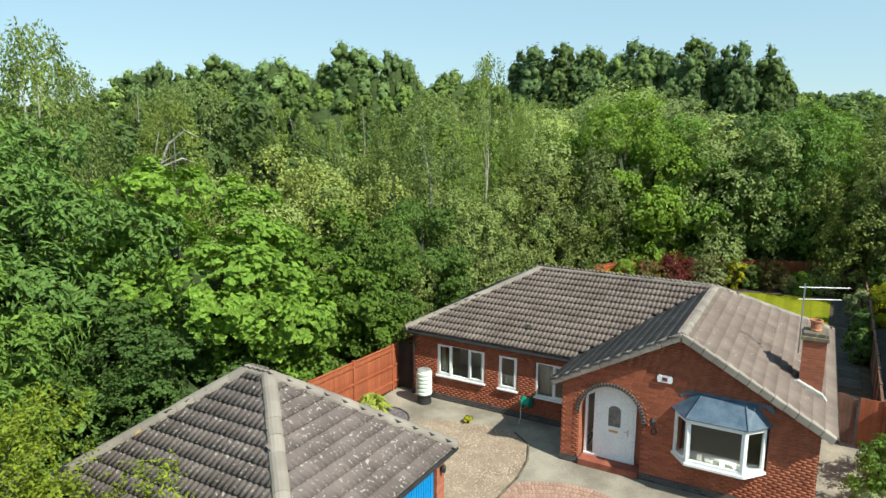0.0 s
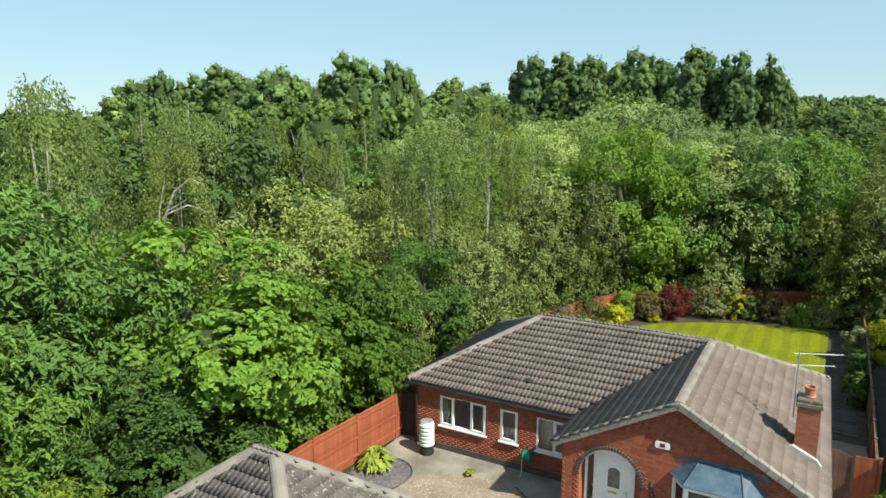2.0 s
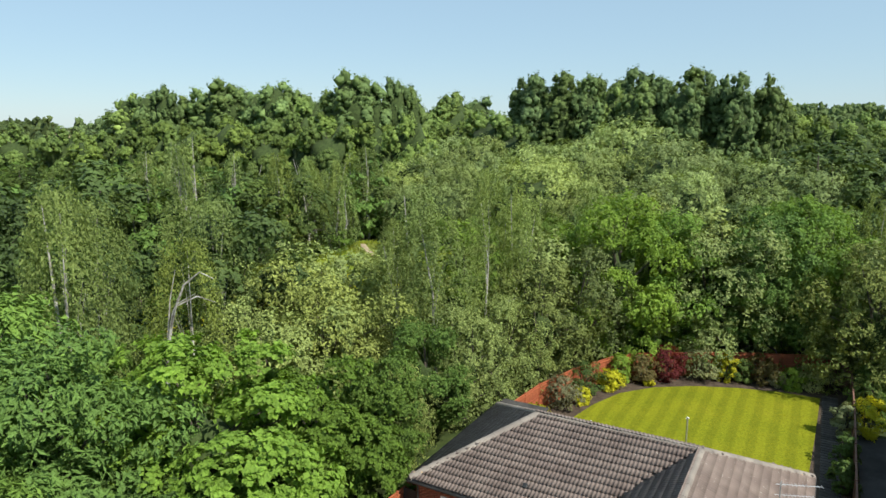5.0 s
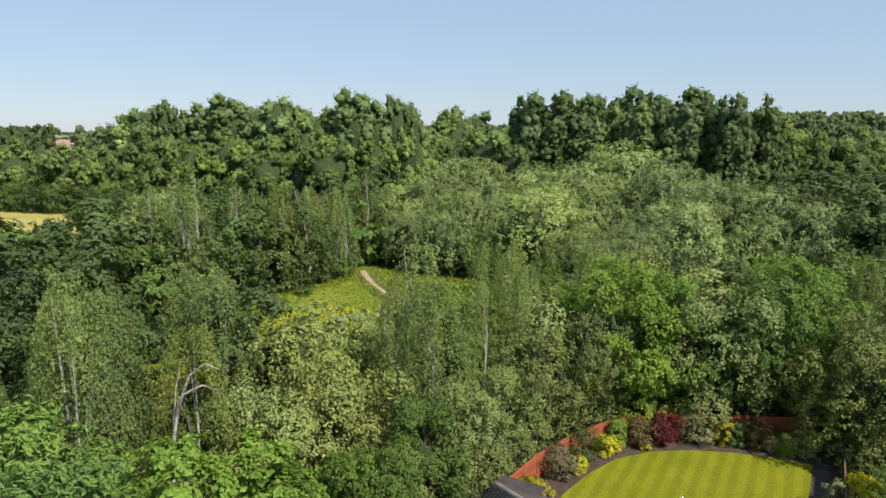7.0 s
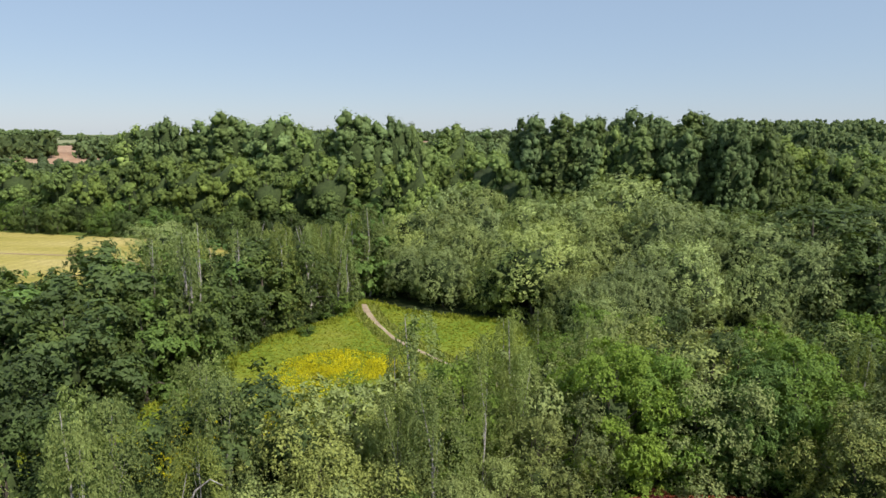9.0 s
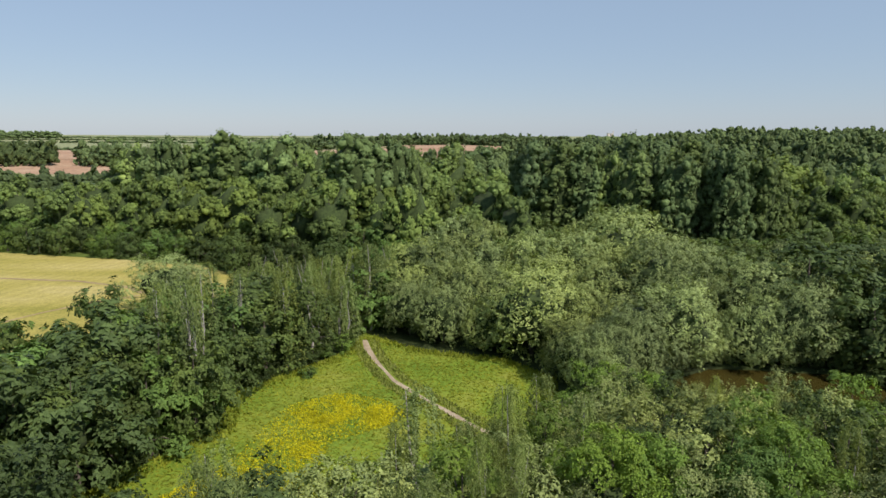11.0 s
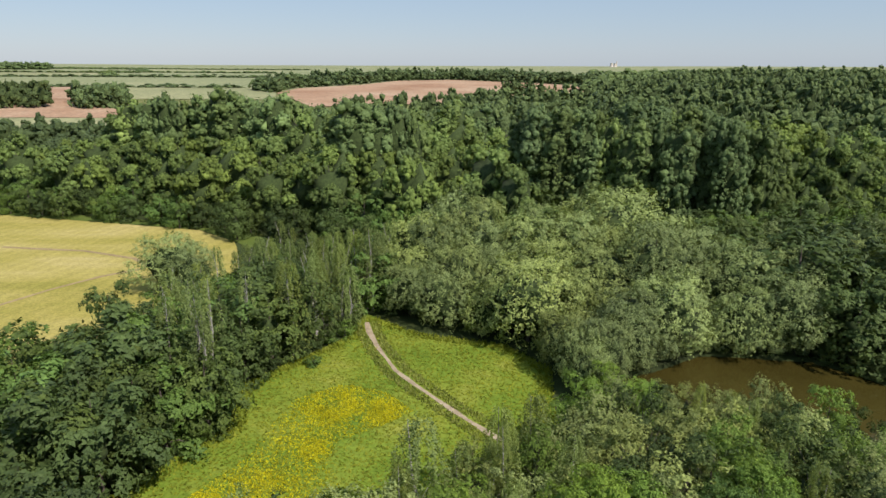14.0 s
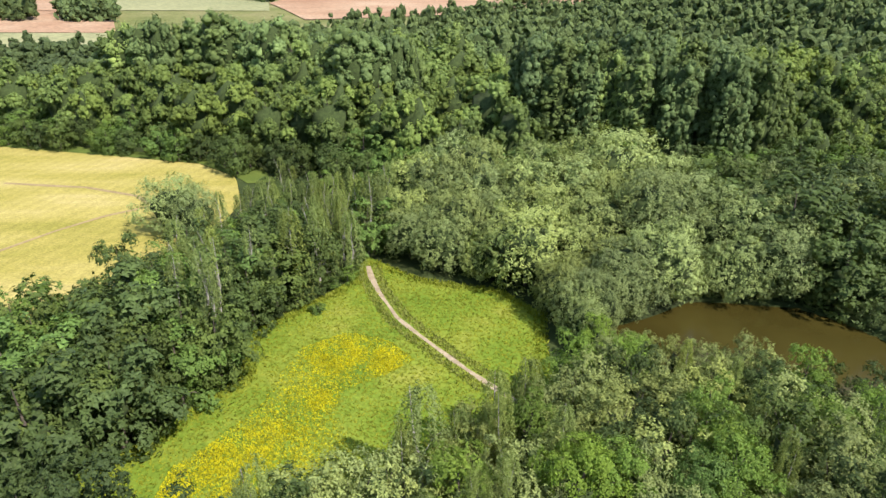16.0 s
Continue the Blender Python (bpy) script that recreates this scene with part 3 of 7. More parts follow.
RIDGE_V, RIDGE_A, RIDGE_B = 4.136, 3.78, 10.13
GABLE_V, GABLE_L, GABLE_R, REAR_V = -2.06, 6.58, 13.85, 8.27
house = thing("bungalow", "red-brick bungalow with brown tiled roof and white windows", "house", at=HOUSE)


def roof_z(u):
    return ZR - abs(u - RIDGE_B) * (ZR - ZE) / 3.55


def holed_wall(u0, u1, z0, z1, v0, v1, holes):
    """Blocks of wall round rectangular openings (u0, u1, z0, z1), given in order along the wall."""
    bm, at = bmesh.new(), u0
    for a, b, c, d in holes:
        box(bm, at, a, v0, v1, z0, z1)
        box(bm, a, b, v0, v1, z0, c)
        box(bm, a, b, v0, v1, d, z1)
        at = b
    box(bm, at, u1, v0, v1, z0, z1)
    bmesh.ops.remove_doubles(bm, verts=bm.verts, dist=0.0005)
    return bm


WING_V = 0.12
WIN1, WIN2, WIN3 = (1.40, 3.29, 0.96, 2.14), (3.85, 4.52, 0.94, 2.14), (5.22, 6.45, 0.92, 2.12)
part("wall", holed_wall(0.33, 6.85, 0.22, 2.42, WING_V, WING_V + 0.26, [WIN1, WIN2, WIN3]), M_BRICK, house, "red brick wall under the eaves with three windows")
part("plinth", boxes((0.31, 6.83, WING_V - 0.02, WING_V + 0.26, -0.1, 0.22)), M_BLUEBRICK, house, "dark brick plinth")
AC, AR, ASPRING = 8.30, 0.90, 1.62
arch = [(AC + AR * math.cos(math.pi - k * math.pi / 18), ASPRING + 0.96 * math.sin(k * math.pi / 18)) for k in range(19)]
GV0, GV1 = -1.9, -1.5
part("wall", prism([(6.85, 0.2), (7.40, 0.2)] + arch + [(9.20, 0.2), (10.2, 0.2), (10.2, roof_z(10.2) - 0.09), (10.13, ZR - 0.09), (6.85, roof_z(6.85) - 0.09)], "y", GV0, GV1), M_BRICK, house, "red brick gable wall with an arched porch")
part("wall", boxes((10.2, 12.4, GV0, GV1, 0.2, 1.02)), M_BRICK, house)
part("wall", prism([(10.2, 2.36), (12.4, 2.36), (12.4, roof_z(12.4) - 0.09), (10.2, roof_z(10.2) - 0.09)], "y", GV0, GV1), M_BRICK, house)
part("wall", prism([(12.4, 0.2), (13.55, 0.2), (13.55, roof_z(13.55) - 0.09), (12.4, roof_z(12.4) - 0.09)], "y", GV0, GV1), M_BRICK, house)
part("wall", boxes((6.85, 7.1, GV1, WING_V + 0.26, 0.2, 2.42)), M_BRICK, house)
part("wall", boxes((13.29, 13.55, GV1, 8.0, 0.2, 2.42)), M_BRICK, house, "red brick side wall along the path")
part("wall", boxes((0.33, 0.59, WING_V + 0.26, 8.0, 0.2, 2.42)), M_BRICK, house)
part("wall", boxes((0.59, 13.29, 7.74, 8.0, 0.2, 2.42)), M_BRICK, house)
for u0, u1 in ((6.83, 7.40), (9.20, 13.57)):
    part("plinth", boxes((u0, u1, GV0 - 0.02, GV1, -0.1, 0.2)), M_BLUEBRICK, house, "dark brick plinth")
part("plinth", boxes((13.3, 13.57, GV1, 8.02, -0.1, 0.2)), M_BLUEBRICK, house)
part("plinth", boxes((0.31, 0.6, WING_V + 0.26, 8.02, -0.1, 0.2)), M_BLUEBRICK, house)
part("plinth", boxes((6.83, 7.1, GV1, WING_V - 0.02, -0.1, 0.2)), M_BLUEBRICK, house)
part("floor_slab", boxes((0.6, 13.29, 0.4, 7.74, -0.1, 0.15), (7.4, 13.29, GV1 + 0.02, 0.4, -0.1, 0.15)), M_PLASTER, house, "pale indoor floor behind the windows")
part("indoor_wall", boxes((0.6, 13.28, 3.4, 3.5, 0.15, 2.38), (7.12, 7.2, -1.2, 3.4, 0.15, 2.38), (3.5, 3.6, 0.4, 3.4, 0.15, 2.38), (9.5, 9.6, -1.45, 3.4, 0.15, 2.38)), M_PLASTER, house, "plain pale indoor walls")
part("indoor_ceiling", boxes((0.6, 13.28, 0.4, 7.7, 2.38, 2.41), (7.12, 13.28, -1.45, 0.4, 2.38, 2.41)), M_PLASTER, house)
part("porch_step", boxes((7.42, 9.18, -1.98, -1.42, 0.0, 0.2)), surface("red_quarry_step", (0.20, 0.055, 0.035), (0.30, 0.09, 0.055), 3, 25, 0.8, 0.3, 0.004), house, "red tiled porch step", 0.01)
part("porch_back_wall", holed_wall(7.12, 9.48, 0.2, 2.62, -1.5, -1.4, [(7.46, 8.98, 0.2, 2.5)]), M_BRICK, house)

# arch of dark bricks round the porch, each brick standing a little proud
arch_ring = part("arch", prism([(x, z) for x, z in arch] + [(AC + (AR + 0.11) * math.cos(k * math.pi / 18), ASPRING + 1.07 * math.sin(k * math.pi / 18)) for k in range(19)], "y", GV0 - 0.012, GV0 - 0.001), surface("arch_mortar", (0.25, 0.19, 0.14), (0.36, 0.28, 0.21), 3, 30, 0.9), house, "arch of dark bricks over the porch")
_vb = from_bm("voussoir", boxes((-0.03, 0.03, -0.03, 0.012, 0.0, 0.105)), M_BLUEBRICK)
for k in range(34):
    a = math.pi * (k + 0.5) / 34
    vb = part("brick", _vb, None, arch_ring)
    vb.matrix_basis = Matrix.Translation((AC + (AR + 0.004) * math.cos(a), GV0 - 0.005, ASPRING + 0.964 * math.sin(a))) @ Matrix.Rotation(math.pi / 2 - a, 4, "Y")


def window(u0, u1, z0, z1, v, bars, label, sill=True, bar=0.055, casements=()):
    """White framed window in a wall: frame, panes between upright bars, sill."""
    xs = [u0 + bar] + [b for x in bars for b in (x - bar / 2, x + bar / 2)] + [u1 - bar]
    rects = [(u0, u1, v, v + 0.07, z0, z0 + bar), (u0, u1, v, v + 0.07, z1 - bar, z1), (u0, u0 + bar, v, v + 0.07, z0 + bar, z1 - bar), (u1 - bar, u1, v, v + 0.07, z0 + bar, z1 - bar)]
    bm = boxes(*rects)
    bmesh.ops.remove_doubles(bm, verts=bm.verts, dist=0.0005)
    w = part("window", bm, M_UPVC, house, label)
    for x in bars:
        part("mullion", boxes((x - bar / 2, x + bar / 2, v + 0.002, v + 0.068, z0 + bar, z1 - bar)), M_UPVC, w)
    for i, (a, b) in enumerate(zip(xs[::2], xs[1::2])):
        if i in casements:
            part("casement", boxes((a, b, v - 0.012, v + 0.05, z0 + bar, z0 + bar + 0.045), (a, b, v - 0.012, v + 0.05, z1 - bar - 0.045, z1 - bar), (a, a + 0.045, v - 0.012, v + 0.05, z0 + bar + 0.045, z1 - bar - 0.045), (b - 0.045, b, v - 0.012, v + 0.05, z0 + bar + 0.045, z1 - bar - 0.045)), M_UPVC, w, bevel=0.004)
        pn = part("pane", boxes((a, b, v + 0.03, v + 0.036, z0 + bar, z1 - bar)), M_GLASS, w)
        pn.visible_shadow = False
    if sill:
        part("sill", boxes((u0 - 0.05, u1 + 0.05, v - 0.09, v + 0.05, z0 - 0.06, z0)), M_UPVC, w, bevel=0.008)
    return w


window(*WIN1, WING_V + 0.01, [1.96, 2.68], "three-light white window with plants and curtains behind", casements=(0, 2))
window(*WIN2, WING_V + 0.01, [], "narrow white window", casements=(0,))
window(*WIN3, WING_V + 0.01, [5.84], "white window with a pale curtain behind", casements=(1,))


def curtain(u0, u1, z0, z1, v):
    """A hanging curtain with folds."""
    n = 25
    vs, fs = [], []
    for i in range(n):
        u = u0 + (u1 - u0) * i / (n - 1)
        y = v + 0.03 * math.sin(i * 1.25)
        vs += [(u, y, z0), (u, y, z1)]
        if i:
            fs.append((2 * i - 2, 2 * i, 2 * i + 1, 2 * i - 1))
    ob = part("curtain", mesh_np("curtain", vs, fs, M_CURTAIN), None, house, "pale folded curtain inside the window")
    so = ob.modifiers.new("thick", "SOLIDIFY")
    so.thickness = 0.006


curtain(2.95, 3.3, 0.9, 2.2, 0.52)
curtain(5.2, 5.8, 0.9, 2.2, 0.52)
curtain(1.36, 1.5, 0.9, 2.2, 0.52)
curtain(3.82, 4.55, 0.9, 1.3, 0.5)

# front door: leaf and sidelight under the arch
def under_arch(u, drop):
    k = 1 - ((u - AC) / AR) ** 2
    return ASPRING + 0.96 * math.sqrt(max(k, 0)) - drop


def arched(u0, u1, z0, drop, n=9):
    us = [u0 + (u1 - u0) * i / (n - 1) for i in range(n)]
    return [(u0, z0), (u1, z0)] + [(u, under_arch(u, drop)) for u in reversed(us)]


front_door = part("door", prism(arched(7.80, 8.90, 0.24, 0.10), "y", -1.56, -1.50), M_UPVC, house, "white front door with a small arched light")
part("letterbox", boxes((8.20, 8.46, -1.575, -1.56, 1.06, 1.13)), surface("brass", (0.5, 0.34, 0.1), (0.62, 0.45, 0.16), 5, 40, 0.35, 0.1, 0.002, metal=0.9), front_door, "brass letterbox", 0.004)
part("door_light", prism([(8.17, 1.25), (8.53, 1.25), (8.53, 1.78), (8.47, 1.86), (8.35, 1.89), (8.23, 1.86), (8.17, 1.78)], "y", -1.572, -1.561), surface("obscured_glass", (0.10, 0.10, 0.10), (0.2, 0.19, 0.18), 8, 60, 0.2, 0.3, 0.003), front_door, "small obscured glass panel")
part("light_surround", prism([(8.11, 1.19), (8.59, 1.19), (8.59, 1.80), (8.51, 1.92), (8.35, 1.96), (8.19, 1.92), (8.11, 1.80)], "y", -1.566, -1.5601), M_UPVC, front_door)
part("door_handle", boxes((8.74, 8.77, -1.61, -1.56, 1.05, 1.22), (8.66, 8.77, -1.63, -1.61, 1.16, 1.18)), M_METAL, front_door, "chrome lever handle", 0.004)
for z0, z1 in ((0.36, 0.95),):
    for u0 in (7.98, 8.42):
        part("door_panel", boxes((u0, u0 + 0.3, -1.57, -1.56, z0, z1)), M_UPVC, front_door, bevel=0.006)
door_frame = part("door_frame", boxes((7.46, 7.54, -1.55, -1.45, 0.2, 2.06), (7.73, 7.80, -1.55, -1.45, 0.2, 2.3), (7.46, 8.98, -1.58, -1.45, 0.2, 0.26), (8.90, 8.97, -1.55, -1.45, 0.26, 2.2)), M_UPVC, house, "white door frame with a sidelight", 0.006)
sl = part("pane", prism([(7.54, 0.26), (7.73, 0.26), (7.73, 2.22), (7.54, 2.05)], "y", -1.51, -1.504), M_GLASS, door_frame)
sl.visible_shadow = False
part("frame_head", prism([(7.46, 2.0), (7.8, 2.25), (7.8, 2.4), (7.46, 2.4)], "y", -1.55, -1.46), M_UPVC, door_frame)

# bay window
BV = -2.38
bay_pts = [(10.10, GV0), (10.50, BV), (11.88, BV), (12.32, GV0)]
bay = part("bay_window", prism([(10.02, GV0), (10.46, BV - 0.09), (11.94, BV - 0.09), (12.42, GV0), (12.2, GV0 + 0.3), (10.3, GV0 + 0.3)], "z", 1.02, 1.10), M_UPVC, house, "white splayed bay window with a lead roof", 0.01)
part("bay_head", prism([(10.06, GV0), (10.49, BV - 0.03), (11.91, BV - 0.03), (12.36, GV0), (12.2, GV0 + 0.1), (10.3, GV0 + 0.1)], "z", 2.28, 2.36), M_UPVC, bay)
for (ax, ay), (bx, by), n in ((bay_pts[0], bay_pts[1], 1), (bay_pts[1], bay_pts[2], 1), (bay_pts[2], bay_pts[3], 1)):
    L = math.hypot(bx - ax, by - ay)
    fr = part("bay_light", boxes((0, L, -0.035, 0.035, 1.10, 1.18), (0, L, -0.035, 0.035, 2.21, 2.28), (0, 0.075, -0.036, 0.036, 1.18, 2.21), (L - 0.075, L, -0.036, 0.036, 1.18, 2.21)), M_UPVC, bay)
    fr.matrix_basis = Matrix.Translation((ax, ay, 0)) @ Matrix.Rotation(math.atan2(by - ay, bx - ax), 4, "Z")
    gl = part("bay_pane", boxes((0.08, L - 0.08, -0.004, 0.004, 1.18, 2.21)), M_GLASS, bay)
    gl.matrix_basis = fr.matrix_basis
    gl.visible_shadow = False
for x, y in bay_pts[1:3]:
    bm = bmesh.new()
    tube(bm, [(x, y, 1.10), (x, y, 2.29)], [0.055, 0.055], 8)
    part("bay_post", bm, M_UPVC, bay)
lo = [(9.98, GV0), (10.45, BV - 0.12), (11.95, BV - 0.12), (12.46, GV0)]
hi = [(10.52, GV0), (10.72, GV0 - 0.10), (11.8, GV0 - 0.10), (12.06, GV0)]
bm = bmesh.new()
lv, hv = [bm.verts.new((x, y, 2.37)) for x, y in lo], [bm.verts.new((x, y, 2.86)) for x, y in hi]
for i in range(3):
    bm.faces.new((lv[i], lv[i + 1], hv[i + 1], hv[i]))
bm.faces.new(hv)
bm.faces.new(lv[::-1])
bm.faces.new((lv[3], lv[0], hv[0], hv[3]))
bay_roof = part("bay_roof", bm, M_LEAD, bay, "blue-grey lead bay roof")
bm = bmesh.new()
for i in (1, 2):
    tube(bm, [(*lo[i], 2.38), (*hi[i], 2.875)], [0.025, 0.02], 6)
tube(bm, [(*lo[0], 2.365), (*lo[1], 2.365), (*lo[2], 2.365), (*lo[3], 2.365)], [0.02] * 4, 6)
part("bay_roof_roll", bm, M_LEAD, bay)
part("bay_flashing", prism([(10.35, 2.83), (12.3, 2.83), (12.42, 2.7), (12.5, 2.78), (12.36, 2.93), (10.4, 2.93), (10.15, 2.78), (10.2, 2.7)], "y", GV0 - 0.012, GV0 - 0.002), M_LEAD, bay, "stepped lead flashing")
for u in (10.55, 11.75):
    part("bay_corbel", boxes((u, u + 0.1, -2.2, GV0, 0.86, 1.02)), M_BLUEBRICK, bay)
for i, (u, w, h) in enumerate(((10.75, 0.12, 0.22), (10.95, 0.10, 0.16), (11.15, 0.16, 0.14), (11.45, 0.2, 0.12), (11.72, 0.1, 0.18))):
    part("ornament", boxes((u, u + w, -2.22, -2.16, 1.10, 1.10 + h)), M_CURTAIN, bay, "small pale ornament on the bay's sill", 0.01)

# alarm box, lamp, number plaque
alarm = part("alarm_box", prism([(9.57, 3.03), (9.93, 3.03), (9.95, 3.07), (9.95, 3.18), (9.92, 3.22), (9.58, 3.22), (9.55, 3.18), (9.55, 3.07)], "y", GV0 - 0.06, GV0), M_UPVC, house, "white alarm box with a dark square")
part("alarm_badge", boxes((9.68, 9.82, GV0 - 0.066, GV0 - 0.06, 3.07, 3.18)), surface("maroon_badge", (0.12, 0.01, 0.04), (0.18, 0.02, 0.06), 6, 40, 0.5), alarm)
bm = lathe([(0.02, 0), (0.055, 0.03), (0.075, 0.16), (0.09, 0.17), (0.05, 0.23), (0.015, 0.27)], 8)
lamp = part("wall_lamp", bm, M_DARK, house, "black lantern beside the door")
lamp.matrix_basis = Matrix.Translation((9.52, GV0 - 0.13, 1.72))
part("lamp_arm", boxes((-0.015, 0.015, 0.0, 0.13, 0.02, 0.05), (-0.04, 0.04, 0.115, 0.13, -0.05, 0.12)), M_DARK, lamp)
bm = bmesh.new()
tube(bm, [(9.54 + 0.065 * math.cos(a * math.pi / 8), GV0 - 0.015, 1.53 + 0.095 * math.sin(a * math.pi / 8)) for a in range(17)], [0.018] * 17, 6)
part("plaque", bm, M_DARK, house, "dark oval plaque ring below the lamp")

# ---- roof ----
slope_m = (ZR - ZE) / RIDGE_V
bm = bmesh.new()
P = {"eL": (0, 0, ZE), "rL": (RIDGE_A, RIDGE_V, ZR), "rR": (RIDGE_B, RIDGE_V, ZR), "ap": (RIDGE_B, GABLE_V, ZR), "gL": (GABLE_L, GABLE_V, ZE), "gR": (GABLE_R, GABLE_V, roof_z(GABLE_R)), "vL": (GABLE_L, 0, ZE), "bR": (GABLE_R, REAR_V, roof_z(GABLE_R)), "bL": (0, REAR_V, ZE)}
V = {k: bm.verts.new((x, y, z - 0.05)) for k, (x, y, z) in P.items()}
for f in (("eL", "vL", "rR", "rL"), ("vL", "gL", "ap", "rR"), ("ap", "gR", "bR", "rR"), ("rR", "bR", "bL", "rL"), ("rL", "bL", "eL")):
    bm.faces.new([V[k] for k in f])
roof = part("roof", bm, M_TILE, house, "weathered brown pantiled roof with mortared ridges")
so = roof.modifiers.new("thick", "SOLIDIFY")
so.thickness, so.offset = 0.05, -1
M_SOFFIT = surface("brown_soffit", (0.05, 0.03, 0.022), (0.09, 0.055, 0.04), 3, 30, 0.6)
for dims in ((0.34, 6.6, 0.0, 0.13, 2.36, 2.43), (13.55, 13.8, GV1, 8.2, 2.30, 2.36), (0.05, 0.33, 0.0, 8.2, 2.36, 2.43)):
    part("soffit", boxes(dims), M_SOFFIT, house, "dark brown soffit board")


def gutter(pts):
    bm = bmesh.new()
    tube(bm, pts, [0.055] * len(pts), 8)
    part("gutter", bm, M_DARK, house, "black half-round gutter")


gutter([(0.0, -0.03, 2.42), (6.6, -0.03, 2.40)])
gutter([(13.88, GABLE_V + 0.02, 2.36), (13.88, REAR_V, 2.38)])
gutter([(-0.03, 0.0, 2.42), (-0.03, REAR_V, 2.42)])
bm = bmesh.new()
tube(bm, [(0.42, -0.02, 2.4), (0.42, 0.05, 2.25), (0.42, 0.06, 0.05)], [0.034] * 3, 8)
part("downpipe", bm, M_DARK, house, "black downpipe")


def ridge_run(a, b, name, n_len=0.42, rad=0.12, mat=None, parent=None):
    """Half-round ridge tiles end to end along a line, mortar under them."""
    a, b = Vector(a), Vector(b)
    L = (b - a).length
    n = max(1, int(round(L / n_len)))
    d = (b - a).normalized()
    side = d.cross(Vector((0, 0, 1))).normalized()
    up = side.cross(d)
    bm = bmesh.new()
    step = L / n
    rows = []
    for x0, r0 in ((0.0, rad * 1.025), (step * 0.995, rad)):
        rows.append([bm.verts.new((x0, r0 * math.cos(math.pi * k / 7) * 1.15, r0 * math.sin(math.pi * k / 7) * 0.95 - 0.05)) for k in range(8)])
    for k in range(7):
        bm.faces.new((rows[0][k], rows[0][k + 1], rows[1][k + 1], rows[1][k]))
    bm.faces.new(rows[0][::-1])
    bm.faces.new(rows[1])
    me = from_bm(name, bm, mat or M_RIDGE)
    r = random.Random(n)
    for i in range(n):
        t = part(name, me, None, parent or roof)
        m = Matrix((d, side, up)).transposed().to_4x4()
        m.translation = a + d * (i * step) + up * r.uniform(-0.006, 0.006)
        t.matrix_basis = m @ Matrix.Rotation(radians(r.uniform(-1.2, 1.2)), 4, "Z")


ridge_run((RIDGE_A, RIDGE_V, ZR), (RIDGE_B, RIDGE_V, ZR), "ridge_tile")
ridge_run((RIDGE_B, GABLE_V, ZR), (RIDGE_B, RIDGE_V, ZR), "ridge_tile")
ridge_run((0.05, 0.05, ZE + 0.02), (RIDGE_A, RIDGE_V, ZR), "hip_tile", rad=0.15)
ridge_run((GABLE_R - 0.05, REAR_V - 0.05, roof_z(GABLE_R) + 0.02), (RIDGE_B, RIDGE_V, ZR), "hip_tile", rad=0.15)
ridge_run((0.05, REAR_V - 0.05, ZE + 0.02), (RIDGE_A, RIDGE_V, ZR), "hip_tile", rad=0.15)
# verge caps up the gable
for sgn, n in ((-1, 13), (1, 13)):
    run = (RIDGE_B - GABLE_L) if sgn < 0 else (GABLE_R - RIDGE_B)
    L = math.hypot(run, run * 0.5521) / n
    cap = from_bm("verge_cap", boxes((0, L * 0.98, -0.07, 0.13, 0.0, 0.055), (0, L * 0.98, -0.085, -0.06, -0.14, 0.05)), M_RIDGE, 0.012)
    for i in range(n):
        t = part("verge_tile", cap, None, roof)
        s = Vector((sgn, 0, -0.5521)).normalized()
        m = Matrix((s, Vector((0, 1, 0)) * (1 if sgn > 0 else 1), s.cross(Vector((0, 1, 0))) * (1 if sgn > 0 else -1))).transposed().to_4x4()
        if sgn < 0:
            m = Matrix((s, Vector((0, 1, 0)), Vector((-s.z, 0, s.x)) * -1)).transposed().to_4x4()
        else:
            m = Matrix((s, Vector((0, 1, 0)), Vector((-s.z, 0, s.x)))).transposed().to_4x4()
        m.translation = Vector((RIDGE_B, GABLE_V, ZR)) + s * (i * L) + Vector((0, 0, 0.0 + 0.006 * (i % 2)))
        t.matrix_basis = m

# chimney
CU0, CU1, CV0, CV1 = 12.92, 13.5, 0.1, 0.76
chimney = part("chimney", boxes((CU0, CU1, CV0, CV1, 2.35, 4.2)), M_BRICK, house, "red brick chimney stack with a mossy cap")
part("chimney_cap", boxes((CU0 - 0.05, CU1 + 0.05, CV0 - 0.05, CV1 + 0.05, 4.2, 4.32), (CU0 - 0.02, CU1 + 0.02, CV0 - 0.02, CV1 + 0.02, 4.32, 4.42)), spotted("mossy_cap", (0.10, 0.08, 0.06), (0.18, 0.14, 0.11), (0.2, 0.19, 0.09), 0.6, 9), chimney, "moss-grown brick cap", 0.015)
bm = lathe([(0.15, 0), (0.16, 0.04), (0.135, 0.06), (0.14, 0.24), (0.165, 0.26), (0.165, 0.3), (0.12, 0.3), (0.11, 0.1)], 14)
part("chimney_pot", bm, M_POT, chimney, "terracotta chimney pot").matrix_basis = Matrix.Translation((13.2, 0.42, 4.42))
part("flashing", prism([(CU0 - 0.12, roof_z(CU0 - 0.12) + 0.03), (CU1 + 0.14, roof_z(CU1 + 0.14) + 0.03), (CU1 + 0.14, roof_z(CU1 + 0.14) + 0.075), (CU1 + 0.02, roof_z(CU1) + 0.16), (CU0 - 0.02, roof_z(CU0) + 0.14)], "y", CV0 - 0.16, CV0 - 0.004), surface("pale_flashing", (0.3, 0.29, 0.27), (0.5, 0.48, 0.45), 4, 30, 0.8, 0.3, 0.01), chimney, "pale mortar flashing", 0.01)

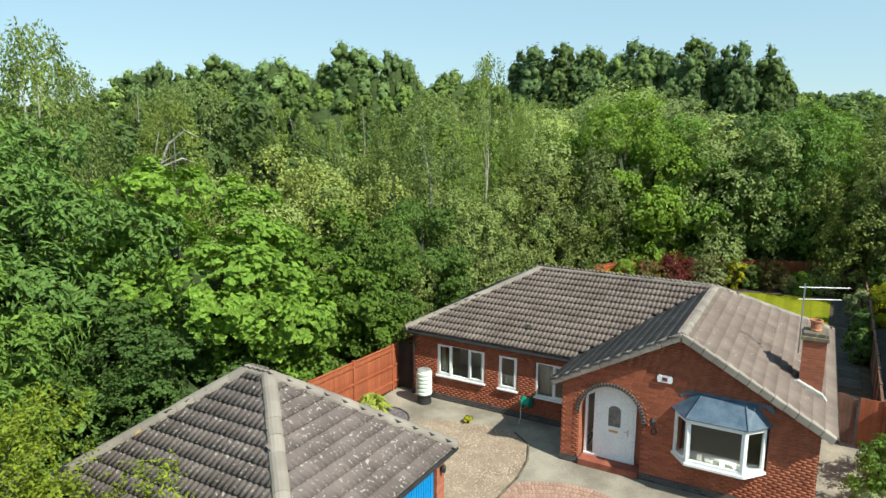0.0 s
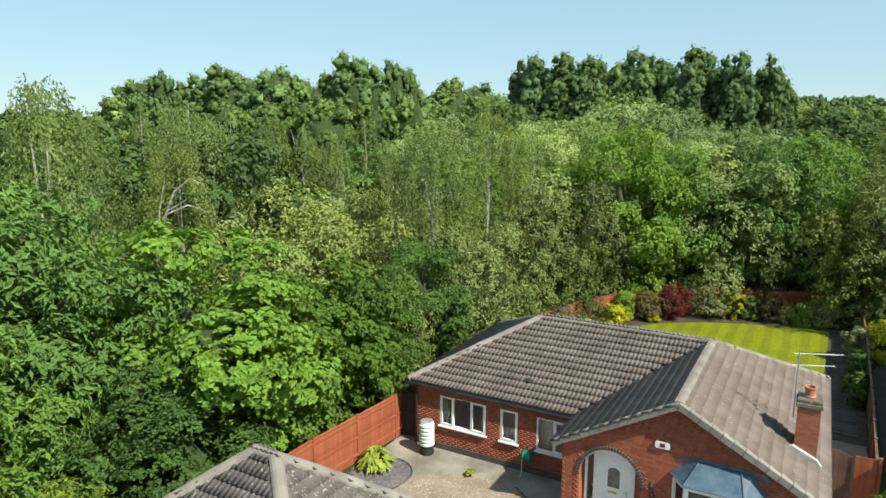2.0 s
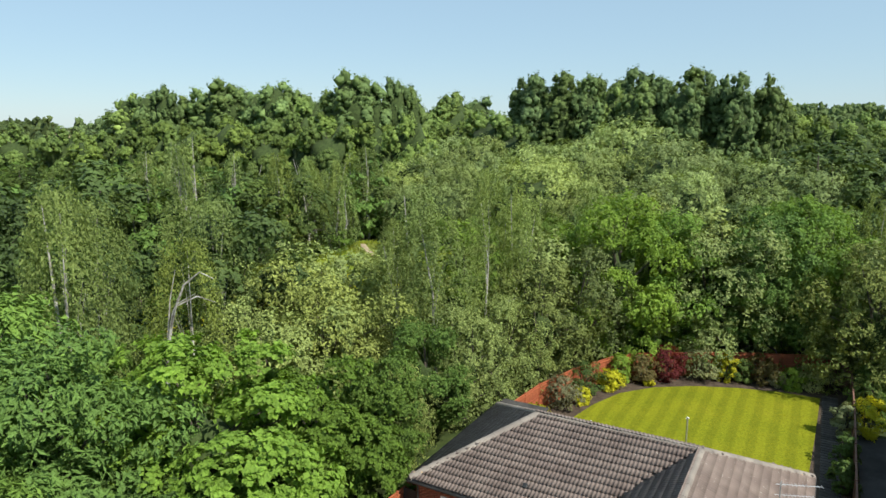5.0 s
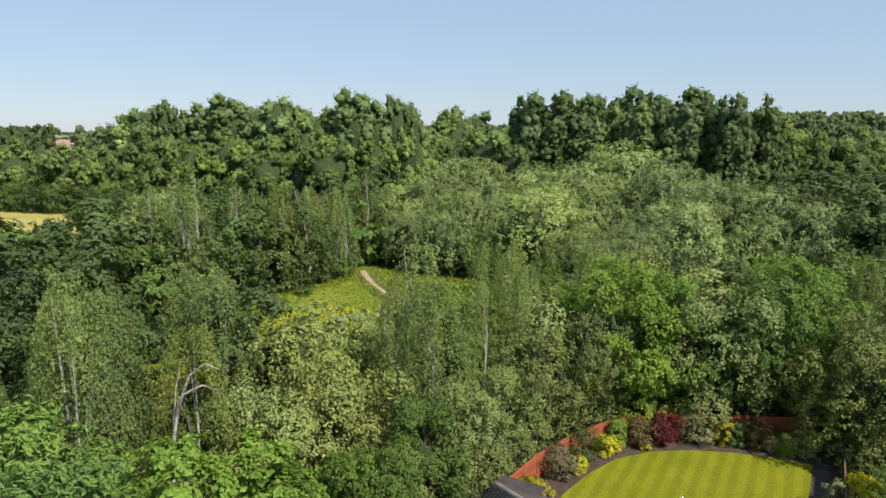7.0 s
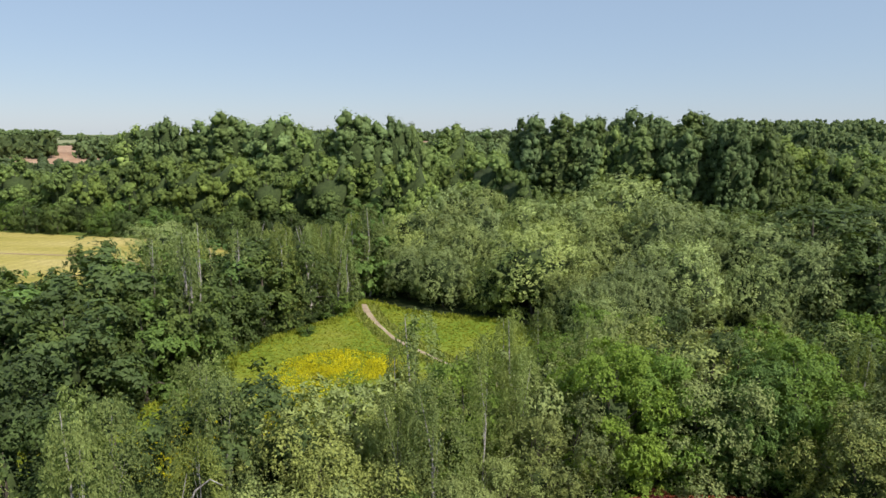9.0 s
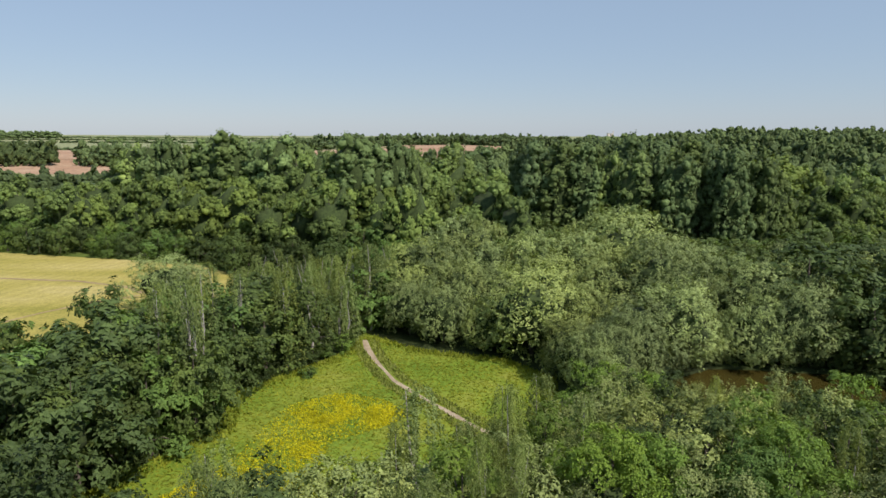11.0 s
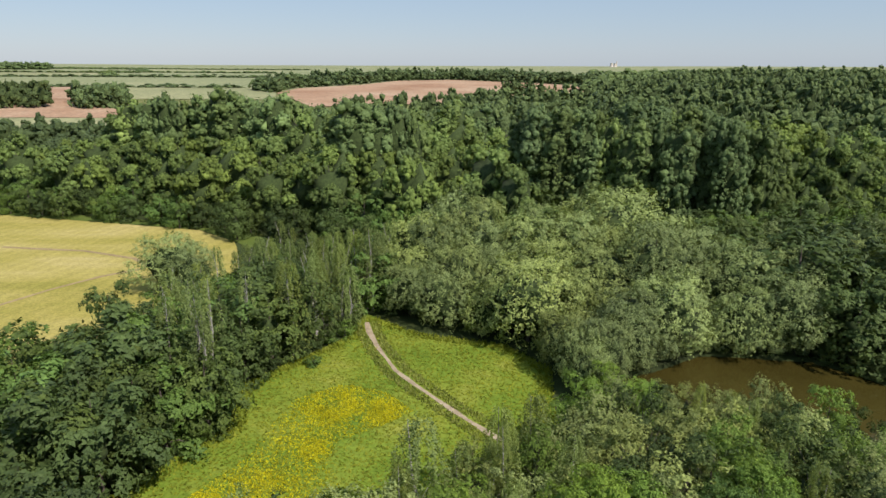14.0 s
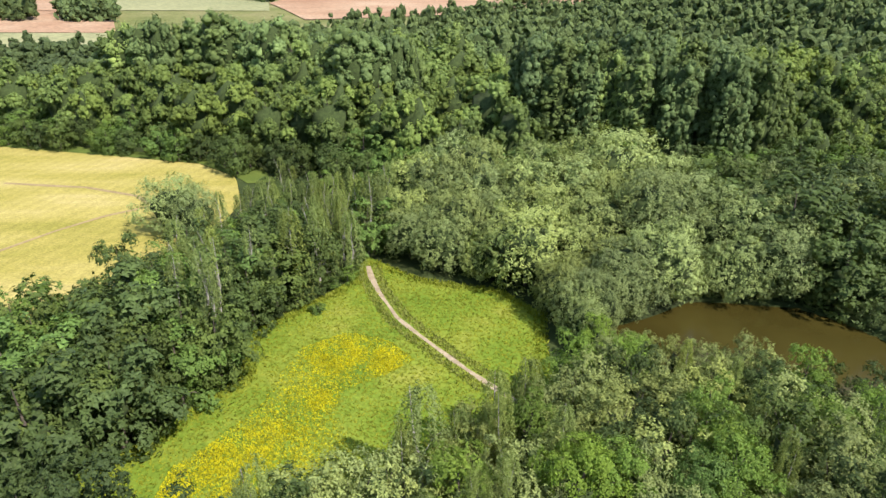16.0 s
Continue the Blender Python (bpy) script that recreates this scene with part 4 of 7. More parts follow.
# aerial on the chimney
bm = bmesh.new()
tube(bm, [(12.83, 0.75, 3.6), (12.83, 0.75, 5.62)], [0.02, 0.02], 6)
aerial = part("aerial", bm, M_METAL, house, "television aerial on a pole at the chimney")
for z, n, L in ((5.52, 12, 1.15), (5.18, 10, 0.95)):
    bm = bmesh.new()
    e = Vector((math.cos(radians(20)), math.sin(radians(20)), 0.02))
    side = Vector((-e.y, e.x, 0))
    o = Vector((12.83, 0.75, z))
    tube(bm, [o - e * 0.15, o + e * L], [0.012, 0.01], 5)
    for i in range(n):
        c = o + e * (L * i / (n - 1))
        tube(bm, [c - side * 0.11, c + side * 0.11], [0.005, 0.005], 4)
    part("aerial_boom", bm, M_METAL, aerial)
# vent tile
part("vent_tile", boxes((-0.09, 0.09, -0.1, 0.1, 0.0, 0.1)), M_DARK, roof, "small dark roof vent", 0.02).matrix_basis = Matrix.Translation((4.55, 0.95, ZE + 0.95 * slope_m)) @ Matrix.Rotation(math.atan(slope_m), 4, "X")
# dark felted lean-to behind the left corner
leanto = thing("lean_to", "low lean-to with a dark felt roof behind the bungalow", "shed", at=HOUSE)
part("wall", boxes((-0.1, 2.0, 8.1, 8.2, 0, 2.1), (-0.1, 0.0, 8.2, 9.6, 0, 2.1), (1.9, 2.0, 8.2, 9.6, 0, 2.1), (0, 1.9, 9.5, 9.6, 0, 2.1)), M_OLDFENCE, leanto)
part("roof", prism([(7.95, 2.25), (9.8, 2.1), (9.8, 2.16), (7.95, 2.31)], "x", -0.3, 2.15), surface("dark_felt", (0.035, 0.03, 0.03), (0.07, 0.065, 0.06), 2, 40, 0.95, 0.4, 0.006), leanto, "dark felt roof")

# ---- garage ----
GE, GR_ = 2.35, 4.5
gu0, gu1, gv0, gv1 = -0.95, 5.88, -12.5, -6.75
gm = (gv0 + gv1) / 2
GA, GB = (2.07, gm, GR_), (2.72, gm, GR_)
garage = thing("garage", "brick garage with a lichened hipped roof and a blue door", "garage", at=HOUSE)
bm = bmesh.new()
q = {"a": (gu0, gv0), "b": (gu1, gv0), "c": (gu1, gv1), "d": (gu0, gv1)}
gq = {k: bm.verts.new((x, y, GE - 0.05)) for k, (x, y) in q.items()}
ga, gb = bm.verts.new((GA[0], GA[1], GR_ - 0.05)), bm.verts.new((GB[0], GB[1], GR_ - 0.05))
for f in ((gq["a"], gq["b"], gb, ga), (gq["b"], gq["c"], gb), (gq["c"], gq["d"], ga, gb), (gq["d"], gq["a"], ga)):
    bm.faces.new(f)
groof = part("roof", bm, M_GTILE, garage, "hipped roof of lichen-spotted brown tiles")
so = groof.modifiers.new("thick", "SOLIDIFY")
so.thickness, so.offset = 0.05, -1
for a, b in ((GA, GB),):
    ridge_run(a, b, "ridge_tile", parent=groof)
for (x, y), top in ((q["a"], GA), (q["b"], GB), (q["c"], GB), (q["d"], GA)):
    ridge_run((x, y, GE + 0.02), top, "hip_tile", rad=0.15, parent=groof)
part("wall", boxes((gu1 - 0.45, gu1 - 0.2, gv1 - 0.55, gv1 - 0.2, -0.1, 2.28), (gu1 - 0.45, gu1 - 0.2, gv0 + 0.2, gv0 + 0.55, -0.1, 2.28), (gu1 - 0.45, gu1 - 0.2, gv0 + 0.55, gv1 - 0.55, 2.08, 2.28)), M_BRICK, garage)
part("wall", boxes((gu0 + 0.2, gu1 - 0.45, gv1 - 0.45, gv1 - 0.2, -0.1, 2.28)), M_BRICK, garage)
part("wall", boxes((gu0 + 0.2, gu1 - 0.45, gv0 + 0.2, gv0 + 0.45, -0.1, 2.28)), M_BRICK, garage)
part("wall", boxes((gu0 + 0.2, gu0 + 0.45, gv0 + 0.45, gv1 - 0.45, -0.1, 2.28)), M_BRICK, garage)
for v0 in (gv0 + 0.57, gm + 0.06):
    gd = part("garage_door", boxes((gu1 - 0.30, gu1 - 0.26, v0, v0 + 2.2, 0.02, 2.07)), M_BLUE, garage, "bright blue ribbed garage door")
    part("door_rib", boxes(*[(gu1 - 0.26, gu1 - 0.245, v0 + 0.06 + i * 0.105, v0 + 0.12 + i * 0.105, 0.06, 2.03) for i in range(20)]), M_BLUE, gd)
part("gutter", tube(bmesh.new(), [(gu1 + 0.03, gv0, GE - 0.1), (gu1 + 0.03, gv1, GE - 0.1)], [0.055, 0.055], 8), M_DARK, garage, "black gutter")
part("fascia", boxes((gu1 - 0.06, gu1 - 0.03, gv0, gv1, GE - 0.22, GE - 0.07), (gu0, gu1, gv1 - 0.05, gv1 - 0.02, GE - 0.22, GE - 0.07), (gu0, gu1, gv0 + 0.02, gv0 + 0.05, GE - 0.22, GE - 0.07)), M_UPVC, garage, "white fascia board")
gl_ = part("wall_lamp", lathe([(0.02, 0), (0.06, 0.03), (0.07, 0.14), (0.03, 0.2)], 8), M_DARK, garage, "dark outdoor lamp on the garage pier")
gl_.matrix_basis = Matrix.Translation((gu1 - 0.12, gv1 - 0.38, 1.75))
part("lamp_arm", boxes((-0.09, 0, -0.015, 0.015, 0.05, 0.08)), M_DARK, gl_)

# ---- trees ----
rng = np.random.default_rng(7)


def unit(a):
    return a / (np.linalg.norm(a, axis=-1, keepdims=True) + 1e-9)


def leaf_tris(p, n, length, width, r, droop=0.0, axis=None):
    """Single three-cornered leaf sprays, for trees farther off."""
    k = len(p)
    t = r.normal(size=(k, 3)) if axis is None else axis.copy()
    t[:, 2] -= droop * 3
    t = unit(t - n * (t * n).sum(1, keepdims=True))
    b = np.cross(n, t)
    ln, wd = length * r.uniform(0.65, 1.35, (k, 1)), width * r.uniform(0.65, 1.35, (k, 1))
    return np.stack([p - t * ln * 0.45 - b * wd * 0.5, p - t * ln * 0.35 + b * wd * 0.5, p + t * ln * 0.55], 1).reshape(-1, 3)


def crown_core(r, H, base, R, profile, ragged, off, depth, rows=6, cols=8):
    """The inside of a crown, well under its leaves, coloured dark to give the shade between clumps."""
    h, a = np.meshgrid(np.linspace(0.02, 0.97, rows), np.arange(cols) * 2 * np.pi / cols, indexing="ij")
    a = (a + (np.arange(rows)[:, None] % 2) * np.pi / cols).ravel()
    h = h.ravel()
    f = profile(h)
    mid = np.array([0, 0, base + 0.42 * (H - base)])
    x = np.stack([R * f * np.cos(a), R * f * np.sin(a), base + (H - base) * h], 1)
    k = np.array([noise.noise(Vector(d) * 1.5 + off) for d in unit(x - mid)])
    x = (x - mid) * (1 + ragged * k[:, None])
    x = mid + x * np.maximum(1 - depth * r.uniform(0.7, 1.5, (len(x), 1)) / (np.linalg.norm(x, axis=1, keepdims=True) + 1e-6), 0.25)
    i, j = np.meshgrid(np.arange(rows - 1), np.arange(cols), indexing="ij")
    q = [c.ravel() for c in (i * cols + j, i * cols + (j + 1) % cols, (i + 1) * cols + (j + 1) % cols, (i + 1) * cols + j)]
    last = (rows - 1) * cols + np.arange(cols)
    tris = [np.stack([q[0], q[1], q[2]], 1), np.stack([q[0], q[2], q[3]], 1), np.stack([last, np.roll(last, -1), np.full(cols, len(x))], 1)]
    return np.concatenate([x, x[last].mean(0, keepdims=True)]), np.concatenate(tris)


def lobe_places(r, H, base, R, profile, count, lobe, ragged):
    """Centres and radii of a crown's leafy lobes, spread evenly over its uneven outline, and the way each faces."""
    off = Vector(r.uniform(-50, 50, 3))
    hs = np.linspace(0.01, 0.995, 200)
    w = np.cumsum(profile(hs) + 0.12 + 0.7 * (hs > 0.9))
    m = count * 14
    h, a = np.interp(r.uniform(0, w[-1], m), w, hs), r.uniform(0, 2 * np.pi, m)
    f = profile(h)
    x = np.stack([R * f * np.cos(a), R * f * np.sin(a), base + (H - base) * h], 1)
    mid = np.array([0, 0, base + 0.42 * (H - base)])
    k = np.array([noise.noise(Vector(d) * 1.5 + off) for d in unit(x - mid)])
    x = mid + (x - mid) * (1 + ragged * k[:, None])
    x[:, 2] = np.minimum(x[:, 2], H)
    got = [0]
    far = np.linalg.norm(x - x[0], axis=1)
    for _ in range(count - 1):
        i = int(np.argmax(far * r.uniform(0.75, 1.0, m)))
        got.append(i)
        far = np.minimum(far, np.linalg.norm(x - x[i], axis=1))
    x = x[got]
    out = unit((x - mid) / np.array([R, R, 0.5 * (H - base)]) ** 1.4)
    lr = lobe * r.uniform(0.65, 1.35, count)
    c = x - out * (lr * r.uniform(0.55, 1.15, count))[:, None]
    return c, lr, out, off


def clump_shell():
    """A small rough ball without the side that faces the tree's inside."""
    bm = bmesh.new()
    bmesh.ops.create_icosphere(bm, subdivisions=1, radius=1.0)
    v, f = np.array([w.co[:] for w in bm.verts]), np.array([[w.index for w in g.verts] for g in bm.faces])
    bm.free()
    f = f[v[f].mean(1)[:, 2] > -0.6]
    return v[1:], f - 1


SHELL = clump_shell()


def lobed_crown(r, H, base, R, profile, boughs, clumps, sprays, per, long, wide, up, loose, ragged, solid):
    """Boughs (number, radius, height) make the crown's outline; clumps (number, radius, height) of leaves cover them.
    Gives the leaves, the clump centres, the clumps' rough bodies where solid, and the crown's shade-coloured core."""
    bc, br, bo, off = lobe_places(r, H, base, R, profile, boughs[0], boughs[1], ragged)
    tall = np.array([1, 1, boughs[2]])
    count, m = int(0.86 * clumps[0]), clumps[0] * 9
    own = r.choice(boughs[0], m, p=br ** 2 / (br ** 2).sum())
    d = unit(r.normal(size=(m, 3)) + 0.7 * bo[own] + np.array([0, 0, 0.3]))
    x = bc[own] + d * tall * br[own][:, None]
    buried = np.zeros(m, bool)
    for j in range(boughs[0]):
        buried |= (np.linalg.norm((x - bc[j]) / tall, axis=1) < 0.88 * br[j]) & (own != j)
    kept = ~buried | (r.uniform(size=m) < 0.12)
    x, d = x[kept], d[kept]
    got, far = [0], np.linalg.norm(x - x[0], axis=1)
    for _ in range(min(count, len(x)) - 1):
        i = int(np.argmax(far * r.uniform(0.6, 1.0, len(x))))
        got.append(i)
        far = np.minimum(far, np.linalg.norm(x - x[i], axis=1))
    c, out, lead = x[got], d[got], bo[own[kept][got]]
    count = len(c)
    shape = np.array([1, 1, clumps[2]])
    lr = clumps[1] * r.uniform(0.6, 1.45, count)
    c = c - out * (lr * r.uniform(0.1, 0.9, count))[:, None]
    crest = np.flatnonzero(out[:, 2] > 0.45)
    c = np.concatenate([c, c[crest] + 0.5 * lr[crest][:, None] * r.normal(size=(len(crest), 3)) - np.array([0, 0, 0.5]) * lr[crest][:, None]])
    out, lead, lr = np.concatenate([out, out[crest]]), np.concatenate([lead, lead[crest]]), np.concatenate([lr, lr[crest]])
    count = len(c)
    big = boughs[1] > 1.55
    d = unit(r.normal(size=(count, sprays, 3)) + (0.5 if big else 0.9) * out[:, None] + np.array([0, 0, 0.35]))
    x = c[:, None] + d * shape * (lr[:, None] * 1.12 * r.uniform(0.2, 1.0, (count, sprays)) ** (0.75 if big else 0.45))[..., None]
    d, x = d.reshape(-1, 3), x.reshape(-1, 3)
    g = unit(d + np.array([0, 0, up]) + 0.3 * r.normal(size=d.shape))
    side = r.normal(size=(len(d), per, 3))
    side -= g[:, None] * (side * g[:, None]).sum(-1, keepdims=True)
    side = unit(side) * np.sqrt(r.uniform(0, 1, (len(d), per, 1)))
    size = r.uniform(0.6, 1.4, (len(d), 1, 1))
    p = x[:, None] + (g[:, None] * r.uniform(-0.4, 1, (len(d), per, 1)) * long + side * wide) * size
    form = 0.5 * d + 0.45 * np.repeat(out, sprays, 0) + 0.25 * np.repeat(lead, sprays, 0)
    n = unit(form[:, None] + np.array([0, 0, 0.3]) + loose * r.normal(size=p.shape) + 0.25 * side)
    axis = np.broadcast_to(g[:, None], p.shape) + 0.9 * r.normal(size=p.shape)
    mv, mf = np.zeros((0, 3)), np.zeros((0, 3), int)
    if solid:
        sv, sf = SHELL
        k = len(sv)
        t = unit(np.cross(out, r.normal(size=out.shape)))
        turn = np.stack([t, np.cross(out, t), out], 2)
        mv = (c[:, None] + np.einsum("nij,kj->nki", turn, sv) * shape * (lr[:, None] * solid * r.uniform(0.5, 1.3, (count, k)))[..., None]).reshape(-1, 3)
        mf = (sf[None] + (np.arange(count) * k)[:, None, None]).reshape(-1, 3)
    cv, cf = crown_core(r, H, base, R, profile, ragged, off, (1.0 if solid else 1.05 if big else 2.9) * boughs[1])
    return p.reshape(-1, 3), n.reshape(-1, 3), axis.reshape(-1, 3), c, mv, mf, cv, cf


def hanging_crown(r, H, base, R, profile, strands, per, drop):
    """Leaves strung down the hanging twigs of a birch, thin enough to see through."""
    h = r.beta(1.3, 1.0, strands)
    a = r.uniform(0, 2 * np.pi, strands)
    boughs = r.uniform(0, 2 * np.pi, 9)
    near = boughs[np.argmin(np.abs((a[:, None] - boughs + np.pi) % (2 * np.pi) - np.pi), 1)]
    a = a + 0.6 * ((near - a + np.pi) % (2 * np.pi) - np.pi)
    rad = R * profile(h) * np.sqrt(r.uniform(0.05, 1.1, strands))
    c = np.stack([rad * np.cos(a), rad * np.sin(a), base + (H - base) * h], 1)
    s = np.sort(r.uniform(0, 1, (strands, per)), 1)
    fall = drop * r.uniform(0.35, 1.2, (strands, 1)) * np.minimum(1, 0.35 + rad / R)[:, None]
    out = np.stack([np.cos(a), np.sin(a), 0 * a], 1)
    bow = 0.22 * drop * np.sin(np.minimum(s * 2.2, 1.57))
    p = c[:, None] + out[:, None] * bow[..., None] + 0.07 * r.normal(size=(strands, per, 3)) * (1.6 - s)[..., None]
    p[..., 2] += 0.25 * drop * np.sin(np.minimum(s * 5, np.pi)) * (s < 0.63) - fall * s
    n = unit(out[:, None] + np.array([0, 0, 0.45]) + 0.6 * r.normal(size=p.shape))
    axis = np.broadcast_to(np.array([0, 0, -1.0]), p.shape) + 0.5 * r.normal(size=p.shape)
    return p.reshape(-1, 3), n.reshape(-1, 3), axis.reshape(-1, 3), c


def leaf_quads(p, n, length, width, r, droop=0.0, axis=None):
    """Rhombic leaves at p facing n, a little folded; droop turns their long axis downwards."""
    k = len(p)
    t = r.normal(size=(k, 3)) if axis is None else axis.copy()
    t[:, 2] -= droop * 3
    t = unit(t - n * (t * n).sum(1, keepdims=True))
    b = np.cross(n, t)
    ln, wd = length * r.uniform(0.65, 1.35, (k, 1)), width * r.uniform(0.65, 1.35, (k, 1))
    q = np.stack([p - t * ln / 2, p + b * wd / 2 + n * wd * 0.18, p + t * ln / 2, p - b * wd / 2 + n * wd * 0.18], 1)
    return q.reshape(-1, 3)


def crown_points(r, H, base, R, clumps, per, clump_r, profile, droop=0.0, lobes=0.25, flat=0.7):
    """Leaf places and facings: clumps of leaves spread over the shell of a lobed crown."""
    h = r.beta(1.1, 1.15, clumps)
    a = r.uniform(0, 2 * np.pi, clumps)
    ph = r.uniform(0, 6.28, 4)
    lobe = 1 + lobes * np.sin(2 * a + ph[0] + 3 * h) + lobes * 0.7 * np.sin(3 * a + ph[1] - 5 * h) + lobes * 0.5 * np.sin(7 * h + ph[2])
    rad = R * profile(h) * lobe * np.sqrt(r.uniform(0.12, 1.0, clumps))
    c = np.stack([rad * np.cos(a), rad * np.sin(a), base + (H - base) * h], 1)
    cr = clump_r * r.uniform(0.6, 1.4, clumps)
    d = unit(r.normal(size=(clumps, per, 3)))
    d[..., 2] = np.where(d[..., 2] < -0.6, -d[..., 2], d[..., 2])
    s = r.uniform(0.25, 1.0, (clumps, per, 1)) ** 0.5
    off = d * s * cr[:, None, None] * np.array([1, 1, flat])
    if droop:
        off[..., 2] -= droop * r.uniform(0, 1, (clumps, per)) ** 1.5
        off[..., :2] *= 0.75
    p = c[:, None] + off
    out = np.concatenate([np.cos(a)[:, None], np.sin(a)[:, None], (h[:, None] - 0.35) * 1.2], 1)
    n = unit(0.75 * d + 0.85 * out[:, None] + np.array([0, 0, 0.35]) + 0.38 * r.normal(size=d.shape))
    return p.reshape(-1, 3), n.reshape(-1, 3), c


PROFILES = {
    "round": lambda h: np.sqrt(np.clip(1 - ((h - 0.48) / 0.526) ** 2, 0.02, 1)) ** 0.85,
    "dome": lambda h: np.sqrt(np.clip(1 - np.clip((h - 0.3) / 0.72, 0, 1) ** 2.0, 0.02, 1)) * (0.75 + 0.25 * np.minimum(h * 4, 1)),
    "column": lambda h: np.clip(np.minimum(0.5 + h * 1.6, 1.0) * np.clip(1.03 - h ** 5.0, 0.03, 1) ** 0.6, 0.06, 1),
    "spire": lambda h: np.clip((1.05 - h) ** 0.65, 0.08, 1) * (0.6 + 0.4 * np.minimum(h * 5, 1)),
}


def tree_proto(name, label, category, leaf_mat, bark, seed, H, base, R, leaf, aspect=0.6, profile="round", boughs=(14, 1.2, 0.8), clumps=(150, 0.5, 0.8), sprays=3, per=6, long=0.3, wide=0.3, up=0.4, loose=0.5, ragged=0.35, tri=False, hang=None, solid=0.0, droop=0.0, limbs=7, stems=1, trunk_r=None, trunk_top=0.85):
    """A tree: leaves in sprays over the clumps of its boughs or, for weeping kinds (hang: strands, leaves on each, drop), down hanging twigs."""
    r = np.random.default_rng(seed)
    if hang:
        p, n, axis, c = hanging_crown(r, H, base, R, PROFILES[profile], *hang)
    else:
        p, n, axis, c, mv, mf, cv, cf = lobed_crown(r, H, base, R, PROFILES[profile], boughs, clumps, sprays, per, long, wide, up, loose, ragged, solid)
    q = (leaf_tris if tri else leaf_quads)(p, n, leaf, leaf * aspect, r, droop, axis)
    f = np.arange(len(q)).reshape(-1, 3 if tri else 4)
    if not tri:
        f = np.concatenate([f[:, [0, 1, 2]], f[:, [0, 2, 3]]])
    if not hang:
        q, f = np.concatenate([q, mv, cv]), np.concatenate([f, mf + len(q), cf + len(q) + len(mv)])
    crown = mesh_np("crown", q, f, [leaf_mat, M_CORESHADE])
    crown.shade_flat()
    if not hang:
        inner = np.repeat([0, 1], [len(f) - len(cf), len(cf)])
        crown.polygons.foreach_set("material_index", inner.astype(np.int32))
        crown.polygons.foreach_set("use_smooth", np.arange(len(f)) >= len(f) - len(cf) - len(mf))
    bm = bmesh.new()
    tr = trunk_r or 0.018 * H + 0.04
    for s in range(stems):
        lean = r.normal(size=2) * (0.05 if stems == 1 else 0.16) * H
        hs = [0, 0.15, 0.35, 0.6, trunk_top]
        wob = r.normal(size=(5, 2)) * 0.012 * H
        spine = [(lean[0] * k * k + wob[i, 0] * (i > 0), lean[1] * k * k + wob[i, 1] * (i > 0), H * k - (0.4 if k == 0 else 0)) for i, k in enumerate(hs)]
        f = 1.0 if stems == 1 else 0.65
        tube(bm, spine, [tr * f * 1.25, tr * f, tr * f * 0.8, tr * f * 0.5, tr * f * 0.12], 7)
        pick = r.permutation(len(c))[:limbs]
        for i in pick:
            top = Vector(c[i])
            k = min(max((top.z / H) * 0.62, 0.14), 0.7)
            root = Vector(np.array([np.interp(k, hs, [q_[j] for q_ in spine]) for j in range(3)]))
            mid = root.lerp(top, 0.5) + Vector((0, 0, 0.05 * H))
            w = tr * f * (0.95 - k) * (0.3 if hang else 0.6)
            tube(bm, [root, mid, top], [w, w * 0.6, w * 0.15], 5, cap=False)
    ob = thing(name, label, category, "woodland trees")
    part("trunk", bm, bark, ob)
    part("crown", crown, None, ob)
    ob["tall"] = H
    return ob


def plant_copy(proto, x, y, top, wide=1.0, label="", turn=None, z=None):
    """A copy of a tree whose crown reaches the height top."""
    z = float(height(x, y)) if z is None else z
    s = (top - z) / proto["tall"]
    m = Matrix.LocRotScale((x, y, z), Euler((0, 0, rng.uniform(0, 6.28) if turn is None else turn)), (s * wide, s * wide, s))
    ob = copy_thing(proto, m)
    if label:
        ob["label"] = label
    return ob


WOOD = "tree"
# close to the camera
SYC_N = tree_proto("sycamore_tree", "broad sycamore with bright green layered leaves in full sun", WOOD, M_SYC, M_BARK, 11, 10.0, 0.5, 4.8, 0.235, 0.9, "dome", (26, 1.5, 0.7), (400, 0.46, 0.6), 5, 12, 0.1, 0.34, 0.9, 0.34, 0.4, limbs=16)
ASH_N = tree_proto("ash_tree", "tall ash with drooping feathery mid-green leaves", WOOD, M_ASH, M_BARK, 12, 12.0, 0.5, 3.8, 0.32, 0.36, "dome", (26, 1.3, 0.8), (340, 0.45, 0.7), 5, 12, 0.2, 0.34, 0.3, 0.42, 0.45, droop=0.25, limbs=14)
MAPLE_N = tree_proto("field_maple_tree", "dense mid-green field maple", WOOD, M_ASH, M_BARK, 13, 9.0, 0.3, 3.4, 0.2, 0.8, "round", (22, 1.1, 0.8), (340, 0.4, 0.8), 4, 11, 0.16, 0.27, 0.5, 0.4, 0.4, limbs=10)
SALLOW_N = tree_proto("sallow_tree", "bushy grey-green sallow with many stems", WOOD, M_SALLOW, M_BARK, 14, 7.0, 0.2, 3.1, 0.17, 0.5, "round", (18, 1.0, 1.1), (290, 0.38, 1.1), 4, 11, 0.28, 0.2, 0.8, 0.45, 0.45, limbs=7, stems=3)
CHERRY_N = tree_proto("wild_cherry_tree", "light green wild cherry in a thick hedge of trees", WOOD, M_CHERRY, M_BARK, 15, 10.0, 0.5, 3.5, 0.21, 0.6, "dome", (24, 1.15, 0.75), (360, 0.42, 0.7), 4, 12, 0.16, 0.32, 0.4, 0.4, 0.45, limbs=12)
